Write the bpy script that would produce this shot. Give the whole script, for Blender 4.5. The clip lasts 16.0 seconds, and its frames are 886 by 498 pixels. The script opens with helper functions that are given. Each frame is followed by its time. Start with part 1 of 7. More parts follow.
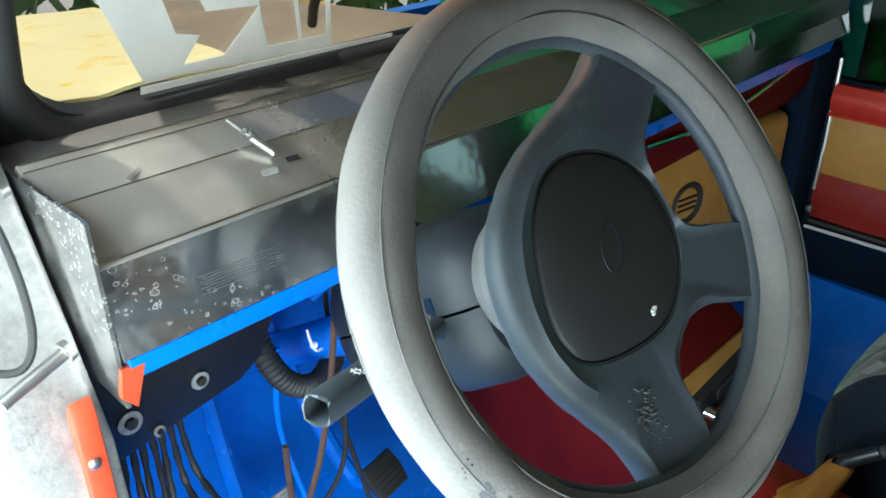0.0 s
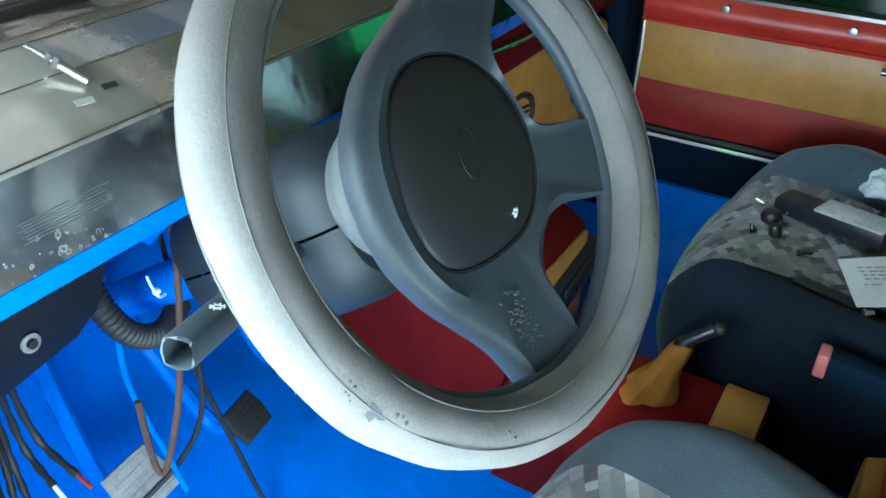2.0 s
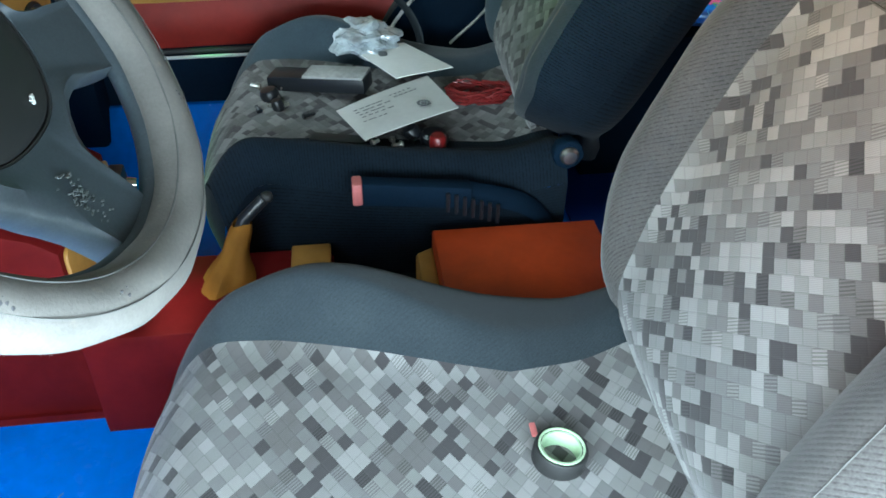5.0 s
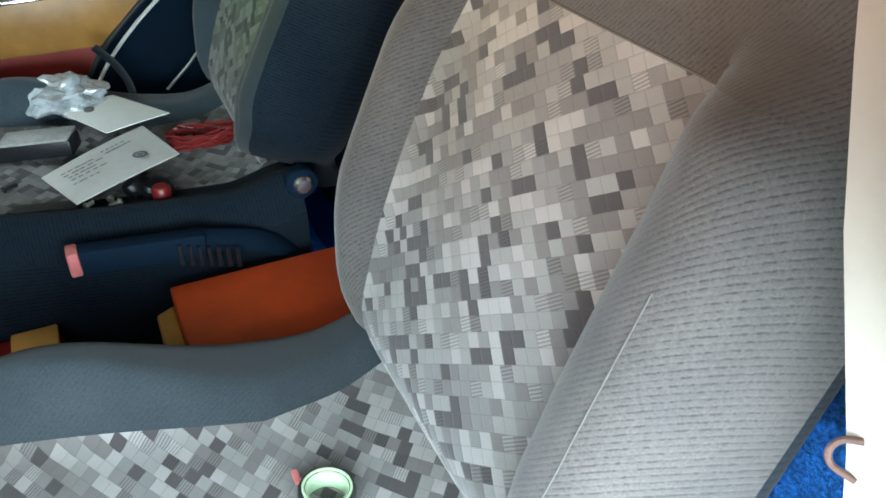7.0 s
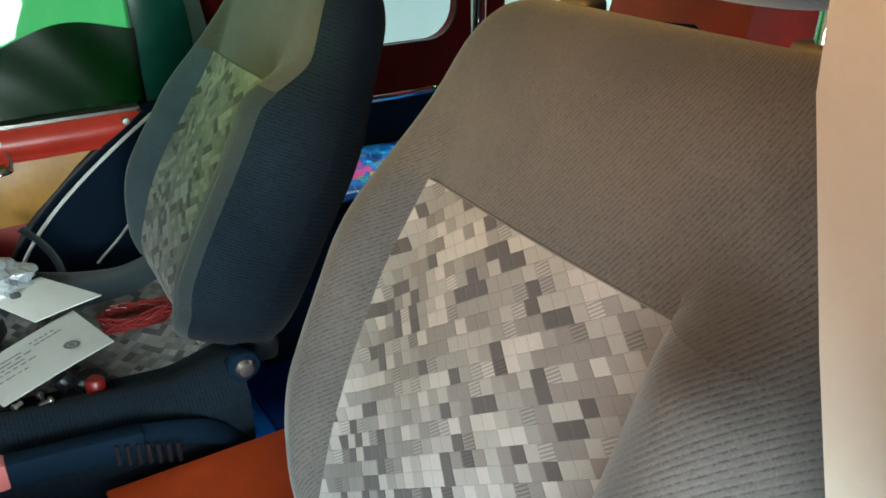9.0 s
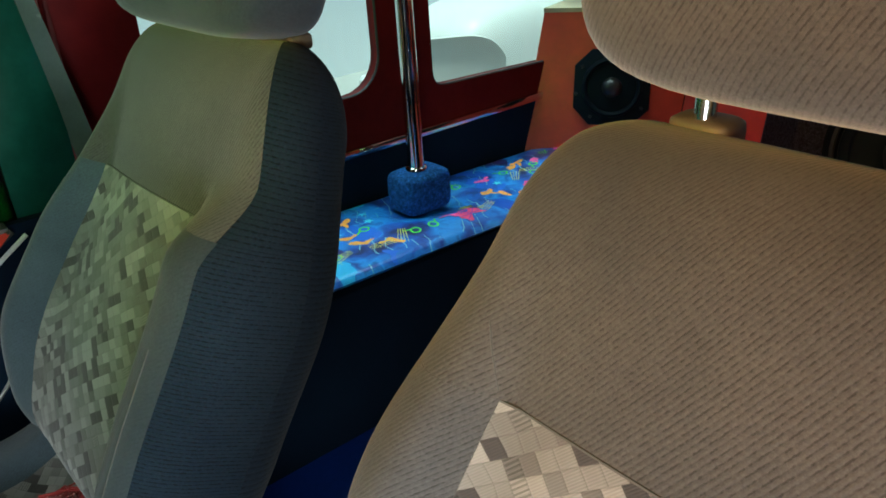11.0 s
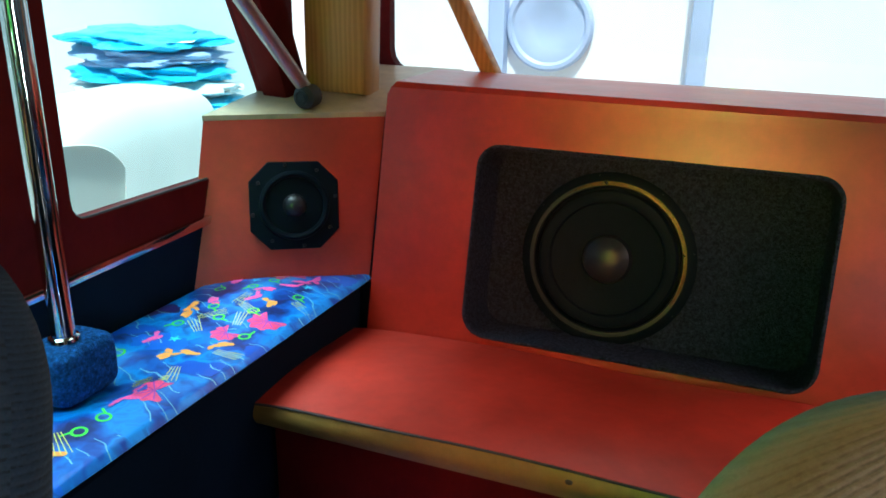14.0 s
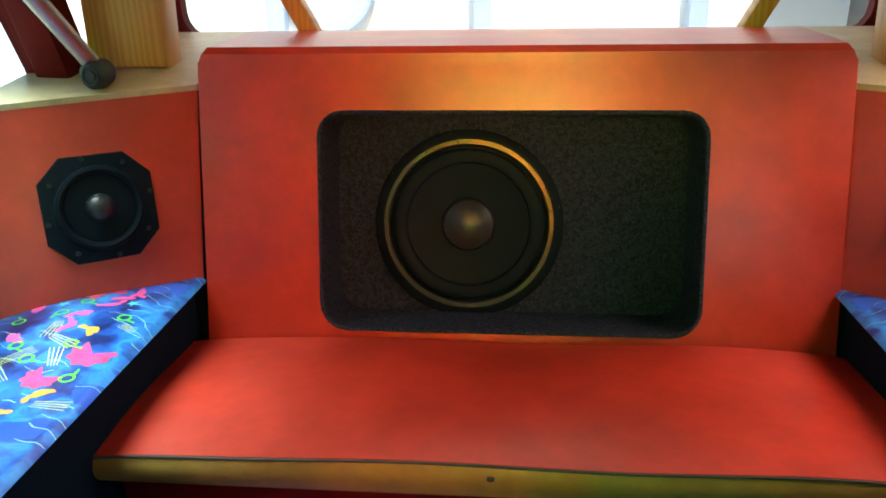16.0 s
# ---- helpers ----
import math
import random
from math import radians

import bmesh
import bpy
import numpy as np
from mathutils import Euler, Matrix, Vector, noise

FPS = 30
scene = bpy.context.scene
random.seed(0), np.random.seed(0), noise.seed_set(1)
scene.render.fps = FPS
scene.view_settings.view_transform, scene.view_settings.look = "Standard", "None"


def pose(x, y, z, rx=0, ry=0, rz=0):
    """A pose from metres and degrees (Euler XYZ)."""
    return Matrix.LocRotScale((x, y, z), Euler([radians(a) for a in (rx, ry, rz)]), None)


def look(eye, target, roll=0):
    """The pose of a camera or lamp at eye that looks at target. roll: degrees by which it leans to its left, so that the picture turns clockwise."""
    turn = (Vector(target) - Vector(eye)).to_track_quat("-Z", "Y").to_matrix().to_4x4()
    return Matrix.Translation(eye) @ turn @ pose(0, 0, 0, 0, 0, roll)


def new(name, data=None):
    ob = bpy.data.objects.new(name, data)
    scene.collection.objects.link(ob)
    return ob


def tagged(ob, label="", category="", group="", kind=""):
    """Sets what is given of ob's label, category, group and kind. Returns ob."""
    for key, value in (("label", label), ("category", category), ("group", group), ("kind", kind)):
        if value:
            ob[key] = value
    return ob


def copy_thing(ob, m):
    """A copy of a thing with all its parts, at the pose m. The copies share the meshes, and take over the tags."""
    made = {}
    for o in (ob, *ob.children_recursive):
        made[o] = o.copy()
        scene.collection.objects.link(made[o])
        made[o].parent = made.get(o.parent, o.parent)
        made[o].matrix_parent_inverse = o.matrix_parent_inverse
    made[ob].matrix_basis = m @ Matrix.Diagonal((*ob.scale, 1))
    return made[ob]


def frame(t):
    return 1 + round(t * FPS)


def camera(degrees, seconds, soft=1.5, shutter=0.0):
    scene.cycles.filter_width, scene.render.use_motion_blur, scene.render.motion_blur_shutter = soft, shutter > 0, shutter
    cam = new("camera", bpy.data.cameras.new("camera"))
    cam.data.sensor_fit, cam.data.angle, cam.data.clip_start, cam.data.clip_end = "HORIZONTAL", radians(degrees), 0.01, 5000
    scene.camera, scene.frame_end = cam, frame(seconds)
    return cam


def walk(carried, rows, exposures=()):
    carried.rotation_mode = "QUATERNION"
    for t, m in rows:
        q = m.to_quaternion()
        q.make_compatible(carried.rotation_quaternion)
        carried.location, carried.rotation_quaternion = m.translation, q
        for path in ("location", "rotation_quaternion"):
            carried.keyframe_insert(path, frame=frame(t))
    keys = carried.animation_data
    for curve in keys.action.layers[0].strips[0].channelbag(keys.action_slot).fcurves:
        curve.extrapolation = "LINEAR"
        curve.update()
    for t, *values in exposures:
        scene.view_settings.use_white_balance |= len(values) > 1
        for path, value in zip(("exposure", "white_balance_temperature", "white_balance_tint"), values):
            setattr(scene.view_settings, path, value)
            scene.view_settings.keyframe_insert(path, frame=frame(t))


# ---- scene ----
cam = camera(57.01, 16.0, soft=1.7, shutter=0.0)
PATH = [
    (0, (-0.7936, -0.0144, 1.0860), (-0.1656, 0.6039, 0.6136), -0.43),
    (0.5, (-0.7626, 0.0140, 1.0771), (-0.1079, 0.5922, 0.5901), 1.08),
    (1, (-0.7482, 0.0170, 1.0620), (-0.0845, 0.5584, 0.5458), 1.74),
    (1.5, (-0.7698, -0.0014, 1.0589), (-0.0979, 0.5086, 0.5218), 1.39),
    (2, (-0.7918, 0.0086, 1.0640), (-0.0731, 0.4418, 0.5200), 0.86),
    (2.5, (-0.8207, 0.0286, 1.0598), (-0.0743, 0.3906, 0.5014), 1.41),
    (3, (-0.8387, 0.0447, 1.0535), (-0.0625, 0.3160, 0.4843), 1.77),
    (3.5, (-0.8569, 0.0488, 1.0414), (-0.0518, 0.2133, 0.4714), 1.22),
    (4, (-0.8660, 0.0388, 1.0371), (-0.0510, 0.1172, 0.4629), 0.26),
    (4.5, (-0.8680, 0.0282, 1.0268), (-0.0597, 0.0148, 0.4382), 0.55),
    (4.7, (-0.8716, 0.0227, 1.0234), (-0.0645, -0.0304, 0.4354), 0.68),
    (6.8, (-0.8659, -0.0520, 0.9822), (-0.1084, -0.3804, 0.4181), -0.83),
    (7, (-0.8616, -0.0559, 0.9913), (-0.1063, -0.4086, 0.4389), -0.40),
    (7.5, (-0.8513, -0.0560, 1.0147), (-0.0963, -0.4612, 0.4992), -0.09),
    (8, (-0.8380, -0.0460, 1.0376), (-0.0753, -0.4733, 0.5520), -0.76),
    (8.5, (-0.8318, -0.0396, 1.0574), (-0.0606, -0.4891, 0.6066), -0.66),
    (8.7, (-0.8277, -0.0447, 1.0594), (-0.0515, -0.4994, 0.6227), -0.61),
    (10.8, (-0.5492, -0.1298, 1.0922), (0.1688, -0.6732, 0.6557), -4.0),
    (11, (-0.507, -0.127, 1.095), (0.893, -1.267, 0.235), -3.8),
    (11.5, (-0.389, -0.134, 1.076), (0.800, -1.478, 0.193), 0.2),
    (12, (-0.304, -0.184, 1.057), (0.725, -1.665, 0.191), 1.1),
    (12.5, (-0.262, -0.214, 1.060), (0.698, -1.754, 0.216), 0.5),
    (13, (-0.255, -0.196, 1.073), (0.625, -1.827, 0.319), 2.0),
    (13.5, (-0.226, -0.234, 1.073), (0.575, -1.929, 0.373), 1.4),
    (14, (-0.168, -0.283, 1.060), (0.513, -2.039, 0.390), 0.9),
    (14.5, (-0.130, -0.310, 1.035), (0.430, -2.112, 0.363), 0.8),
    (15, (-0.078, -0.357, 1.050), (0.304, -2.212, 0.407), -0.2),
    (15.5, (-0.028, -0.409, 1.027), (0.207, -2.280, 0.356), -1.0),
    (16, (-0.014, -0.414, 1.015), (0.169, -2.263, 0.275), -1.2),
]
walk(cam, [(t, look(eye, target, roll)) for t, eye, target, roll in PATH],
     [(0, -0.64, 6500, 5), (1, -0.5, 6300, 4), (2.5, -0.4, 5700, -1), (4.7, -0.28, 6000, 2), (7.0, -0.2, 6500, 6), (8.7, -0.15, 6900, 4), (10.8, -0.15, 7000, 7), (12.5, 0.25, 6800, 8), (13.4, 0.45, 5900, 7), (14.5, 0.6, 6900, 10), (16, 1.15, 7700, 11)])

# ---- daylight ----
world = bpy.data.worlds.new("sky")
scene.world = world
world.use_nodes = True
wn = world.node_tree.nodes
sky = wn.new("ShaderNodeTexSky")
sky.sky_type = "NISHITA"
sky.sun_disc = False
sky.sun_elevation, sky.sun_rotation = radians(65), radians(-20.6)
wn["Background"].inputs["Strength"].default_value = 0.12
world.node_tree.links.new(sky.outputs["Color"], wn["Background"].inputs["Color"])

sun_data = bpy.data.lights.new("sun", "SUN")
sun_data.energy, sun_data.angle, sun_data.color = 5.0, radians(3), (1.0, 0.95, 0.88)
sun = new("sun", sun_data)
sun.matrix_world = look((-0.9, 2.4, 5.5), (0, 0, 0))


def window_light(name, eye, target, wide, high, watts, colour, spread=180):
    data = bpy.data.lights.new(name, "AREA")
    data.shape, data.size, data.size_y, data.energy, data.color = "RECTANGLE", wide, high, watts, colour
    data.spread = radians(spread)
    ob = new(name, data)
    ob.matrix_world = look(eye, target)
    return ob


# sky light that comes in through the open driver's door, the windscreen and the windows
window_light("door_opening_light", (-0.89, -0.03, 0.60), (-0.34, 0.08, 0.30), 0.56, 0.42, 23, (0.76, 0.90, 1.0))
window_light("door_front_light", (-0.845, 0.40, 0.86), (-0.45, 0.30, 0.70), 0.32, 0.42, 10, (0.80, 0.93, 1.0))
window_light("windscreen_light", (0.0, 0.64, 1.22), (0.0, -0.9, 1.02), 1.0, 0.22, 8.8, (1.0, 0.40, 0.12), 70)
window_light("windscreen_sky_light", (0.40, 0.585, 1.04), (0.43, 0.10, 0.42), 0.42, 0.16, 0.6, (0.80, 0.93, 1.0), 55)
window_light("rear_window_light", (0.0, -2.10, 1.26), (0.0, -1.78, 0.60), 1.1, 0.25, 0.6, (1.0, 0.80, 0.72), 120)
window_light("left_window_light", (-0.82, -1.42, 0.95), (-0.42, -1.50, 0.38), 0.6, 0.30, 1.1, (1.0, 0.78, 0.74), 100)
window_light("right_window_light", (0.835, -1.12, 0.96), (0.66, -1.10, 0.45), 1.0, 0.45, 2.7, (0.70, 0.97, 1.0), 65)

# ---- materials ----
def nodes_of(name, rough=0.5, metal=0.0):
    m = bpy.data.materials.new(name)
    m.use_nodes = True
    nt = m.node_tree
    b = nt.nodes["Principled BSDF"]
    b.inputs["Roughness"].default_value = rough
    b.inputs["Metallic"].default_value = metal
    return m, nt, b


def N(nt, kind, **props):
    n = nt.nodes.new("ShaderNode" + kind)
    for k, v in props.items():
        if k == "operation":
            n.operation = v
        elif k == "blend":
            n.blend_type = v
        elif k == "data_type":
            n.data_type = v
        elif k == "feature":
            n.feature = v
        elif k == "distance":
            n.distance = v
        elif k == "dims":
            n.noise_dimensions = v
        elif k == "wave":
            n.wave_type = v
        elif k == "bands":
            n.bands_direction = v
    return n


def L(nt, a, b):
    nt.links.new(a, b)


def ramp(nt, fac, stops, constant=False):
    r = nt.nodes.new("ShaderNodeValToRGB")
    e = r.color_ramp.elements
    if constant:
        r.color_ramp.interpolation = "CONSTANT"
    while len(e) < len(stops):
        e.new(0.5)
    for el, (p, c) in zip(e, stops):
        el.position = p
        el.color = (*c, 1) if len(c) == 3 else c
    L(nt, fac, r.inputs["Fac"])
    return r.outputs["Color"]


def noise_fac(nt, scale, detail=4, rough=0.6, vec=None):
    n = nt.nodes.new("ShaderNodeTexNoise")
    n.inputs["Scale"].default_value = scale
    n.inputs["Detail"].default_value = detail
    n.inputs["Roughness"].default_value = rough
    if vec is None:
        vec = nt.nodes.new("ShaderNodeTexCoord").outputs["Object"]
    L(nt, vec, n.inputs["Vector"])
    return n.outputs["Fac"]


def mix(nt, fac, a, b, blend="MIX"):
    m = nt.nodes.new("ShaderNodeMix")
    m.data_type, m.blend_type = "RGBA", blend
    for sock, v in ((m.inputs[0], fac), (m.inputs[6], a), (m.inputs[7], b)):
        if isinstance(v, (int, float)):
            sock.default_value = v
        elif isinstance(v, tuple):
            sock.default_value = (*v, 1)
        else:
            L(nt, v, sock)
    return m.outputs[2]


def math_node(nt, op, a, b=0.0, c=0.0):
    m = nt.nodes.new("ShaderNodeMath")
    m.operation = op
    for sock, v in zip(m.inputs, (a, b, c)):
        if isinstance(v, (int, float)):
            sock.default_value = v
        else:
            L(nt, v, sock)
    return m.outputs[0]


def bump(nt, b, height, strength, dist=0.002, prev=None):
    n = nt.nodes.new("ShaderNodeBump")
    n.inputs["Strength"].default_value = strength
    n.inputs["Distance"].default_value = dist
    L(nt, height, n.inputs["Height"])
    if prev is not None:
        L(nt, prev, n.inputs["Normal"])
    L(nt, n.outputs["Normal"], b.inputs["Normal"])
    return n.outputs["Normal"]


def surface(name, colour, rough=0.5, metal=0.0, var=0.25, big=6.0, small=120.0, relief=0.25, dirt=None, dirt_amount=0.0, coat=0.0, rough_var=0.12, spec=0.5):
    """A plain painted, moulded or covered surface: two scales of variation, uneven gloss and a fine relief."""
    m, nt, b = nodes_of(name, rough, metal)
    f1 = noise_fac(nt, big, 5)
    f2 = noise_fac(nt, small, 3)
    lo = tuple(c * (1 - var) for c in colour)
    hi = tuple(min(1, c * (1 + var)) for c in colour)
    c = ramp(nt, f1, [(0.3, lo), (0.7, hi)])
    c = mix(nt, 0.25, c, ramp(nt, f2, [(0.35, lo), (0.65, hi)]))
    if dirt:
        d = noise_fac(nt, big * 3.1, 8, 0.7)
        c = mix(nt, ramp(nt, d, [(0.62 - dirt_amount, (0, 0, 0)), (0.72, (1, 1, 1))]), c, dirt)
    L(nt, c, b.inputs["Base Color"])
    L(nt, math_node(nt, "MULTIPLY_ADD", f1, 2 * rough_var, rough - rough_var), b.inputs["Roughness"])
    bump(nt, b, f2, relief, 0.001)
    b.inputs["Coat Weight"].default_value = coat
    b.inputs["Specular IOR Level"].default_value = spec
    return m


def vinyl(name, colour, rough=0.38, spec=0.5, coat=0.0):
    """Upholstery vinyl with a leather grain and soft creases."""
    m, nt, b = nodes_of(name, rough)
    tc = nt.nodes.new("ShaderNodeTexCoord").outputs["Object"]
    f1 = noise_fac(nt, 5, 4)
    v = nt.nodes.new("ShaderNodeTexVoronoi")
    v.feature = "DISTANCE_TO_EDGE"
    v.inputs["Scale"].default_value = 420
    L(nt, tc, v.inputs["Vector"])
    c = ramp(nt, f1, [(0.3, tuple(x * 0.72 for x in colour)), (0.72, tuple(min(1, x * 1.18) for x in colour))])
    c = mix(nt, 0.4, c, ramp(nt, noise_fac(nt, 17, 6, 0.7), [(0.35, (0.62, 0.55, 0.55)), (0.66, (1.18, 1.18, 1.18))]), "MULTIPLY")
    scuff = noise_fac(nt, 38, 7, 0.75)
    c = mix(nt, ramp(nt, scuff, [(0.66, (0, 0, 0)), (0.86, (0.35, 0.35, 0.35))]), c, tuple(x * 0.45 for x in colour))
    L(nt, c, b.inputs["Base Color"])
    L(nt, math_node(nt, "MULTIPLY_ADD", f1, 0.2, rough - 0.1), b.inputs["Roughness"])
    n1 = bump(nt, b, noise_fac(nt, 9, 3), 0.25, 0.01)
    bump(nt, b, v.outputs["Distance"], 0.2, 0.0006, n1)
    b.inputs["Specular IOR Level"].default_value = spec
    b.inputs["Coat Weight"].default_value = coat
    b.inputs["Coat Roughness"].default_value = 0.3
    return m


def uv_vec(nt):
    return nt.nodes.new("ShaderNodeUVMap").outputs["UV"]


def ribbed_cloth(name, colour, pitch=0.0036, angle=20.0, fuzz=0.25, rib=1.0):
    """Woven seat cloth with fine raised ribs; the UV map is in metres."""
    m, nt, b = nodes_of(name, 0.9)
    uv = uv_vec(nt)
    mp = nt.nodes.new("ShaderNodeMapping")
    mp.inputs["Rotation"].default_value = (0, 0, radians(angle))
    L(nt, uv, mp.inputs["Vector"])
    w = nt.nodes.new("ShaderNodeTexWave")
    w.wave_type, w.bands_direction = "BANDS", "Y"
    w.inputs["Scale"].default_value = 0.314 / pitch
    w.inputs["Distortion"].default_value = 0.9
    w.inputs["Detail"].default_value = 2
    w.inputs["Detail Scale"].default_value = 4
    L(nt, mp.outputs["Vector"], w.inputs["Vector"])
    f1 = noise_fac(nt, 6, 6, 0.65)
    base = ramp(nt, f1, [(0.3, tuple(x * 0.72 for x in colour)), (0.7, (colour[0] * 1.3, colour[1] * 1.22, colour[2] * 1.12))])
    base = mix(nt, 0.5, base, ramp(nt, noise_fac(nt, 500, 3, 0.8), [(0.3, (0.45, 0.45, 0.45)), (0.7, (1.4, 1.4, 1.4))]), "MULTIPLY")
    groove = ramp(nt, w.outputs["Fac"], [(0.08, (0, 0, 0)), (0.34, (1, 1, 1))])
    broken = ramp(nt, noise_fac(nt, 260, 2, 0.5), [(0.40, (0, 0, 0)), (0.58, (0.7, 0.7, 0.7))])
    groove = mix(nt, 1.0, groove, broken, "ADD")
    c = mix(nt, groove, mix(nt, 1.0, base, (1 - 0.58 * rib, 1 - 0.60 * rib, 1 - 0.62 * rib), "MULTIPLY"), base)
    lint = noise_fac(nt, 90, 6, 0.8)
    c = mix(nt, ramp(nt, lint, [(0.70, (0, 0, 0)), (0.82, (fuzz * 2, fuzz * 2, fuzz * 2))]), c, (0.34, 0.32, 0.29))
    L(nt, c, b.inputs["Base Color"])
    b.inputs["Sheen Weight"].default_value = fuzz
    b.inputs["Specular IOR Level"].default_value = 0.2 if fuzz > 0.1 else 0.05
    nap = noise_fac(nt, 420, 4, 0.75)
    n1 = bump(nt, b, noise_fac(nt, 11, 3), 0.2, 0.008)
    n1 = bump(nt, b, nap, 0.35, 0.0008, n1)
    bump(nt, b, w.outputs["Fac"], 0.26 * rib, 0.0007, n1)
    return m


def mosaic_cloth(name, angle=0.0):
    """Seat cloth woven in small grey rectangles, light and dark; the UV map is in metres."""
    m, nt, b = nodes_of(name, 0.9)
    uv = uv_vec(nt)
    mp = nt.nodes.new("ShaderNodeMapping")
    mp.inputs["Rotation"].default_value = (0, 0, radians(angle))
    mp.inputs["Scale"].default_value = (1 / 0.0150, 1 / 0.0118, 1)
    wob = nt.nodes.new("ShaderNodeTexNoise")
    wob.inputs["Scale"].default_value = 40
    L(nt, uv, wob.inputs["Vector"])
    shift = nt.nodes.new("ShaderNodeVectorMath")
    shift.operation = "MULTIPLY_ADD"
    L(nt, wob.outputs["Color"], shift.inputs[0])
    shift.inputs[1].default_value = (0.0012, 0.0012, 0)
    L(nt, uv, shift.inputs[2])
    L(nt, shift.outputs[0], mp.inputs["Vector"])
    sep = nt.nodes.new("ShaderNodeSeparateXYZ")
    L(nt, mp.outputs["Vector"], sep.inputs[0])
    row = math_node(nt, "FLOOR", sep.outputs["Y"])
    wr = nt.nodes.new("ShaderNodeTexWhiteNoise")
    wr.noise_dimensions = "1D"
    L(nt, row, wr.inputs["W"])
    xs = math_node(nt, "ADD", sep.outputs["X"], math_node(nt, "MULTIPLY", math_node(nt, "FLOOR", math_node(nt, "MULTIPLY", row, 0.5)), 0.41))
    col = math_node(nt, "FLOOR", xs)

    def cell(sx, sy, seed):
        k = nt.nodes.new("ShaderNodeCombineXYZ")
        L(nt, math_node(nt, "FLOOR", math_node(nt, "MULTIPLY", col, sx)), k.inputs[0])
        L(nt, math_node(nt, "FLOOR", math_node(nt, "MULTIPLY", row, sy)), k.inputs[1])
        k.inputs[2].default_value = seed
        w = nt.nodes.new("ShaderNodeTexWhiteNoise")
        L(nt, k.outputs[0], w.inputs["Vector"])
        return w.outputs["Value"]

    one, tall, wide, pick = cell(1, 1, 1.5), cell(1, 0.5, 2.5), cell(0.5, 1, 3.5), cell(1, 0.5, 4.5)
    v = mix(nt, math_node(nt, "GREATER_THAN", pick, 0.42), one, tall)
    v = mix(nt, math_node(nt, "GREATER_THAN", cell(0.5, 1, 9.5), 0.72), v, wide)
    c = ramp(nt, v, [(0.0, (0.050, 0.046, 0.048)), (0.15, (0.118, 0.114, 0.112)), (0.36, (0.150, 0.149, 0.149)), (0.57, (0.195, 0.193, 0.19)), (0.80, (0.255, 0.252, 0.247))], True)
    soil = noise_fac(nt, 9, 5)
    c = mix(nt, 0.5, c, ramp(nt, soil, [(0.3, (0.62, 0.58, 0.53)), (0.65, (1, 1, 1))]), "MULTIPLY")
    fx = math_node(nt, "FRACT", xs)
    fy = math_node(nt, "FRACT", sep.outputs["Y"])
    edge = math_node(nt, "MINIMUM", math_node(nt, "MINIMUM", fx, math_node(nt, "SUBTRACT", 1.0, fx)), math_node(nt, "MINIMUM", fy, math_node(nt, "SUBTRACT", 1.0, fy)))
    weave = nt.nodes.new("ShaderNodeTexWave")
    weave.bands_direction = "DIAGONAL"
    weave.inputs["Scale"].default_value = 260
    L(nt, uv, weave.inputs["Vector"])
    hatch = nt.nodes.new("ShaderNodeTexWave")
    hatch.bands_direction = "DIAGONAL"
    hatch.inputs["Scale"].default_value = 150
    L(nt, uv, hatch.inputs["Vector"])
    hatched = math_node(nt, "MULTIPLY", math_node(nt, "GREATER_THAN", cell(1, 1, 7.5), 0.84), math_node(nt, "LESS_THAN", hatch.outputs["Fac"], 0.45))
    c = mix(nt, hatched, c, mix(nt, 1.0, c, (0.62, 0.61, 0.60), "MULTIPLY"))
    line = math_node(nt, "LESS_THAN", edge, 0.035)
    c = mix(nt, math_node(nt, "MULTIPLY", line, 0.28), c, (0.06, 0.055, 0.055))
    c = mix(nt, math_node(nt, "MULTIPLY", weave.outputs["Fac"], 0.22), c, mix(nt, 1.0, c, (0.4, 0.4, 0.4), "MULTIPLY"))
    L(nt, c, b.inputs["Base Color"])
    b.inputs["Sheen Weight"].default_value = 0.2
    b.inputs["Specular IOR Level"].default_value = 0.2
    h = math_node(nt, "ADD", math_node(nt, "MULTIPLY", weave.outputs["Fac"], 0.4), math_node(nt, "MINIMUM", math_node(nt, "MULTIPLY", edge, 8.0), 1.0))
    bump(nt, b, h, 0.3, 0.0008)
    return m


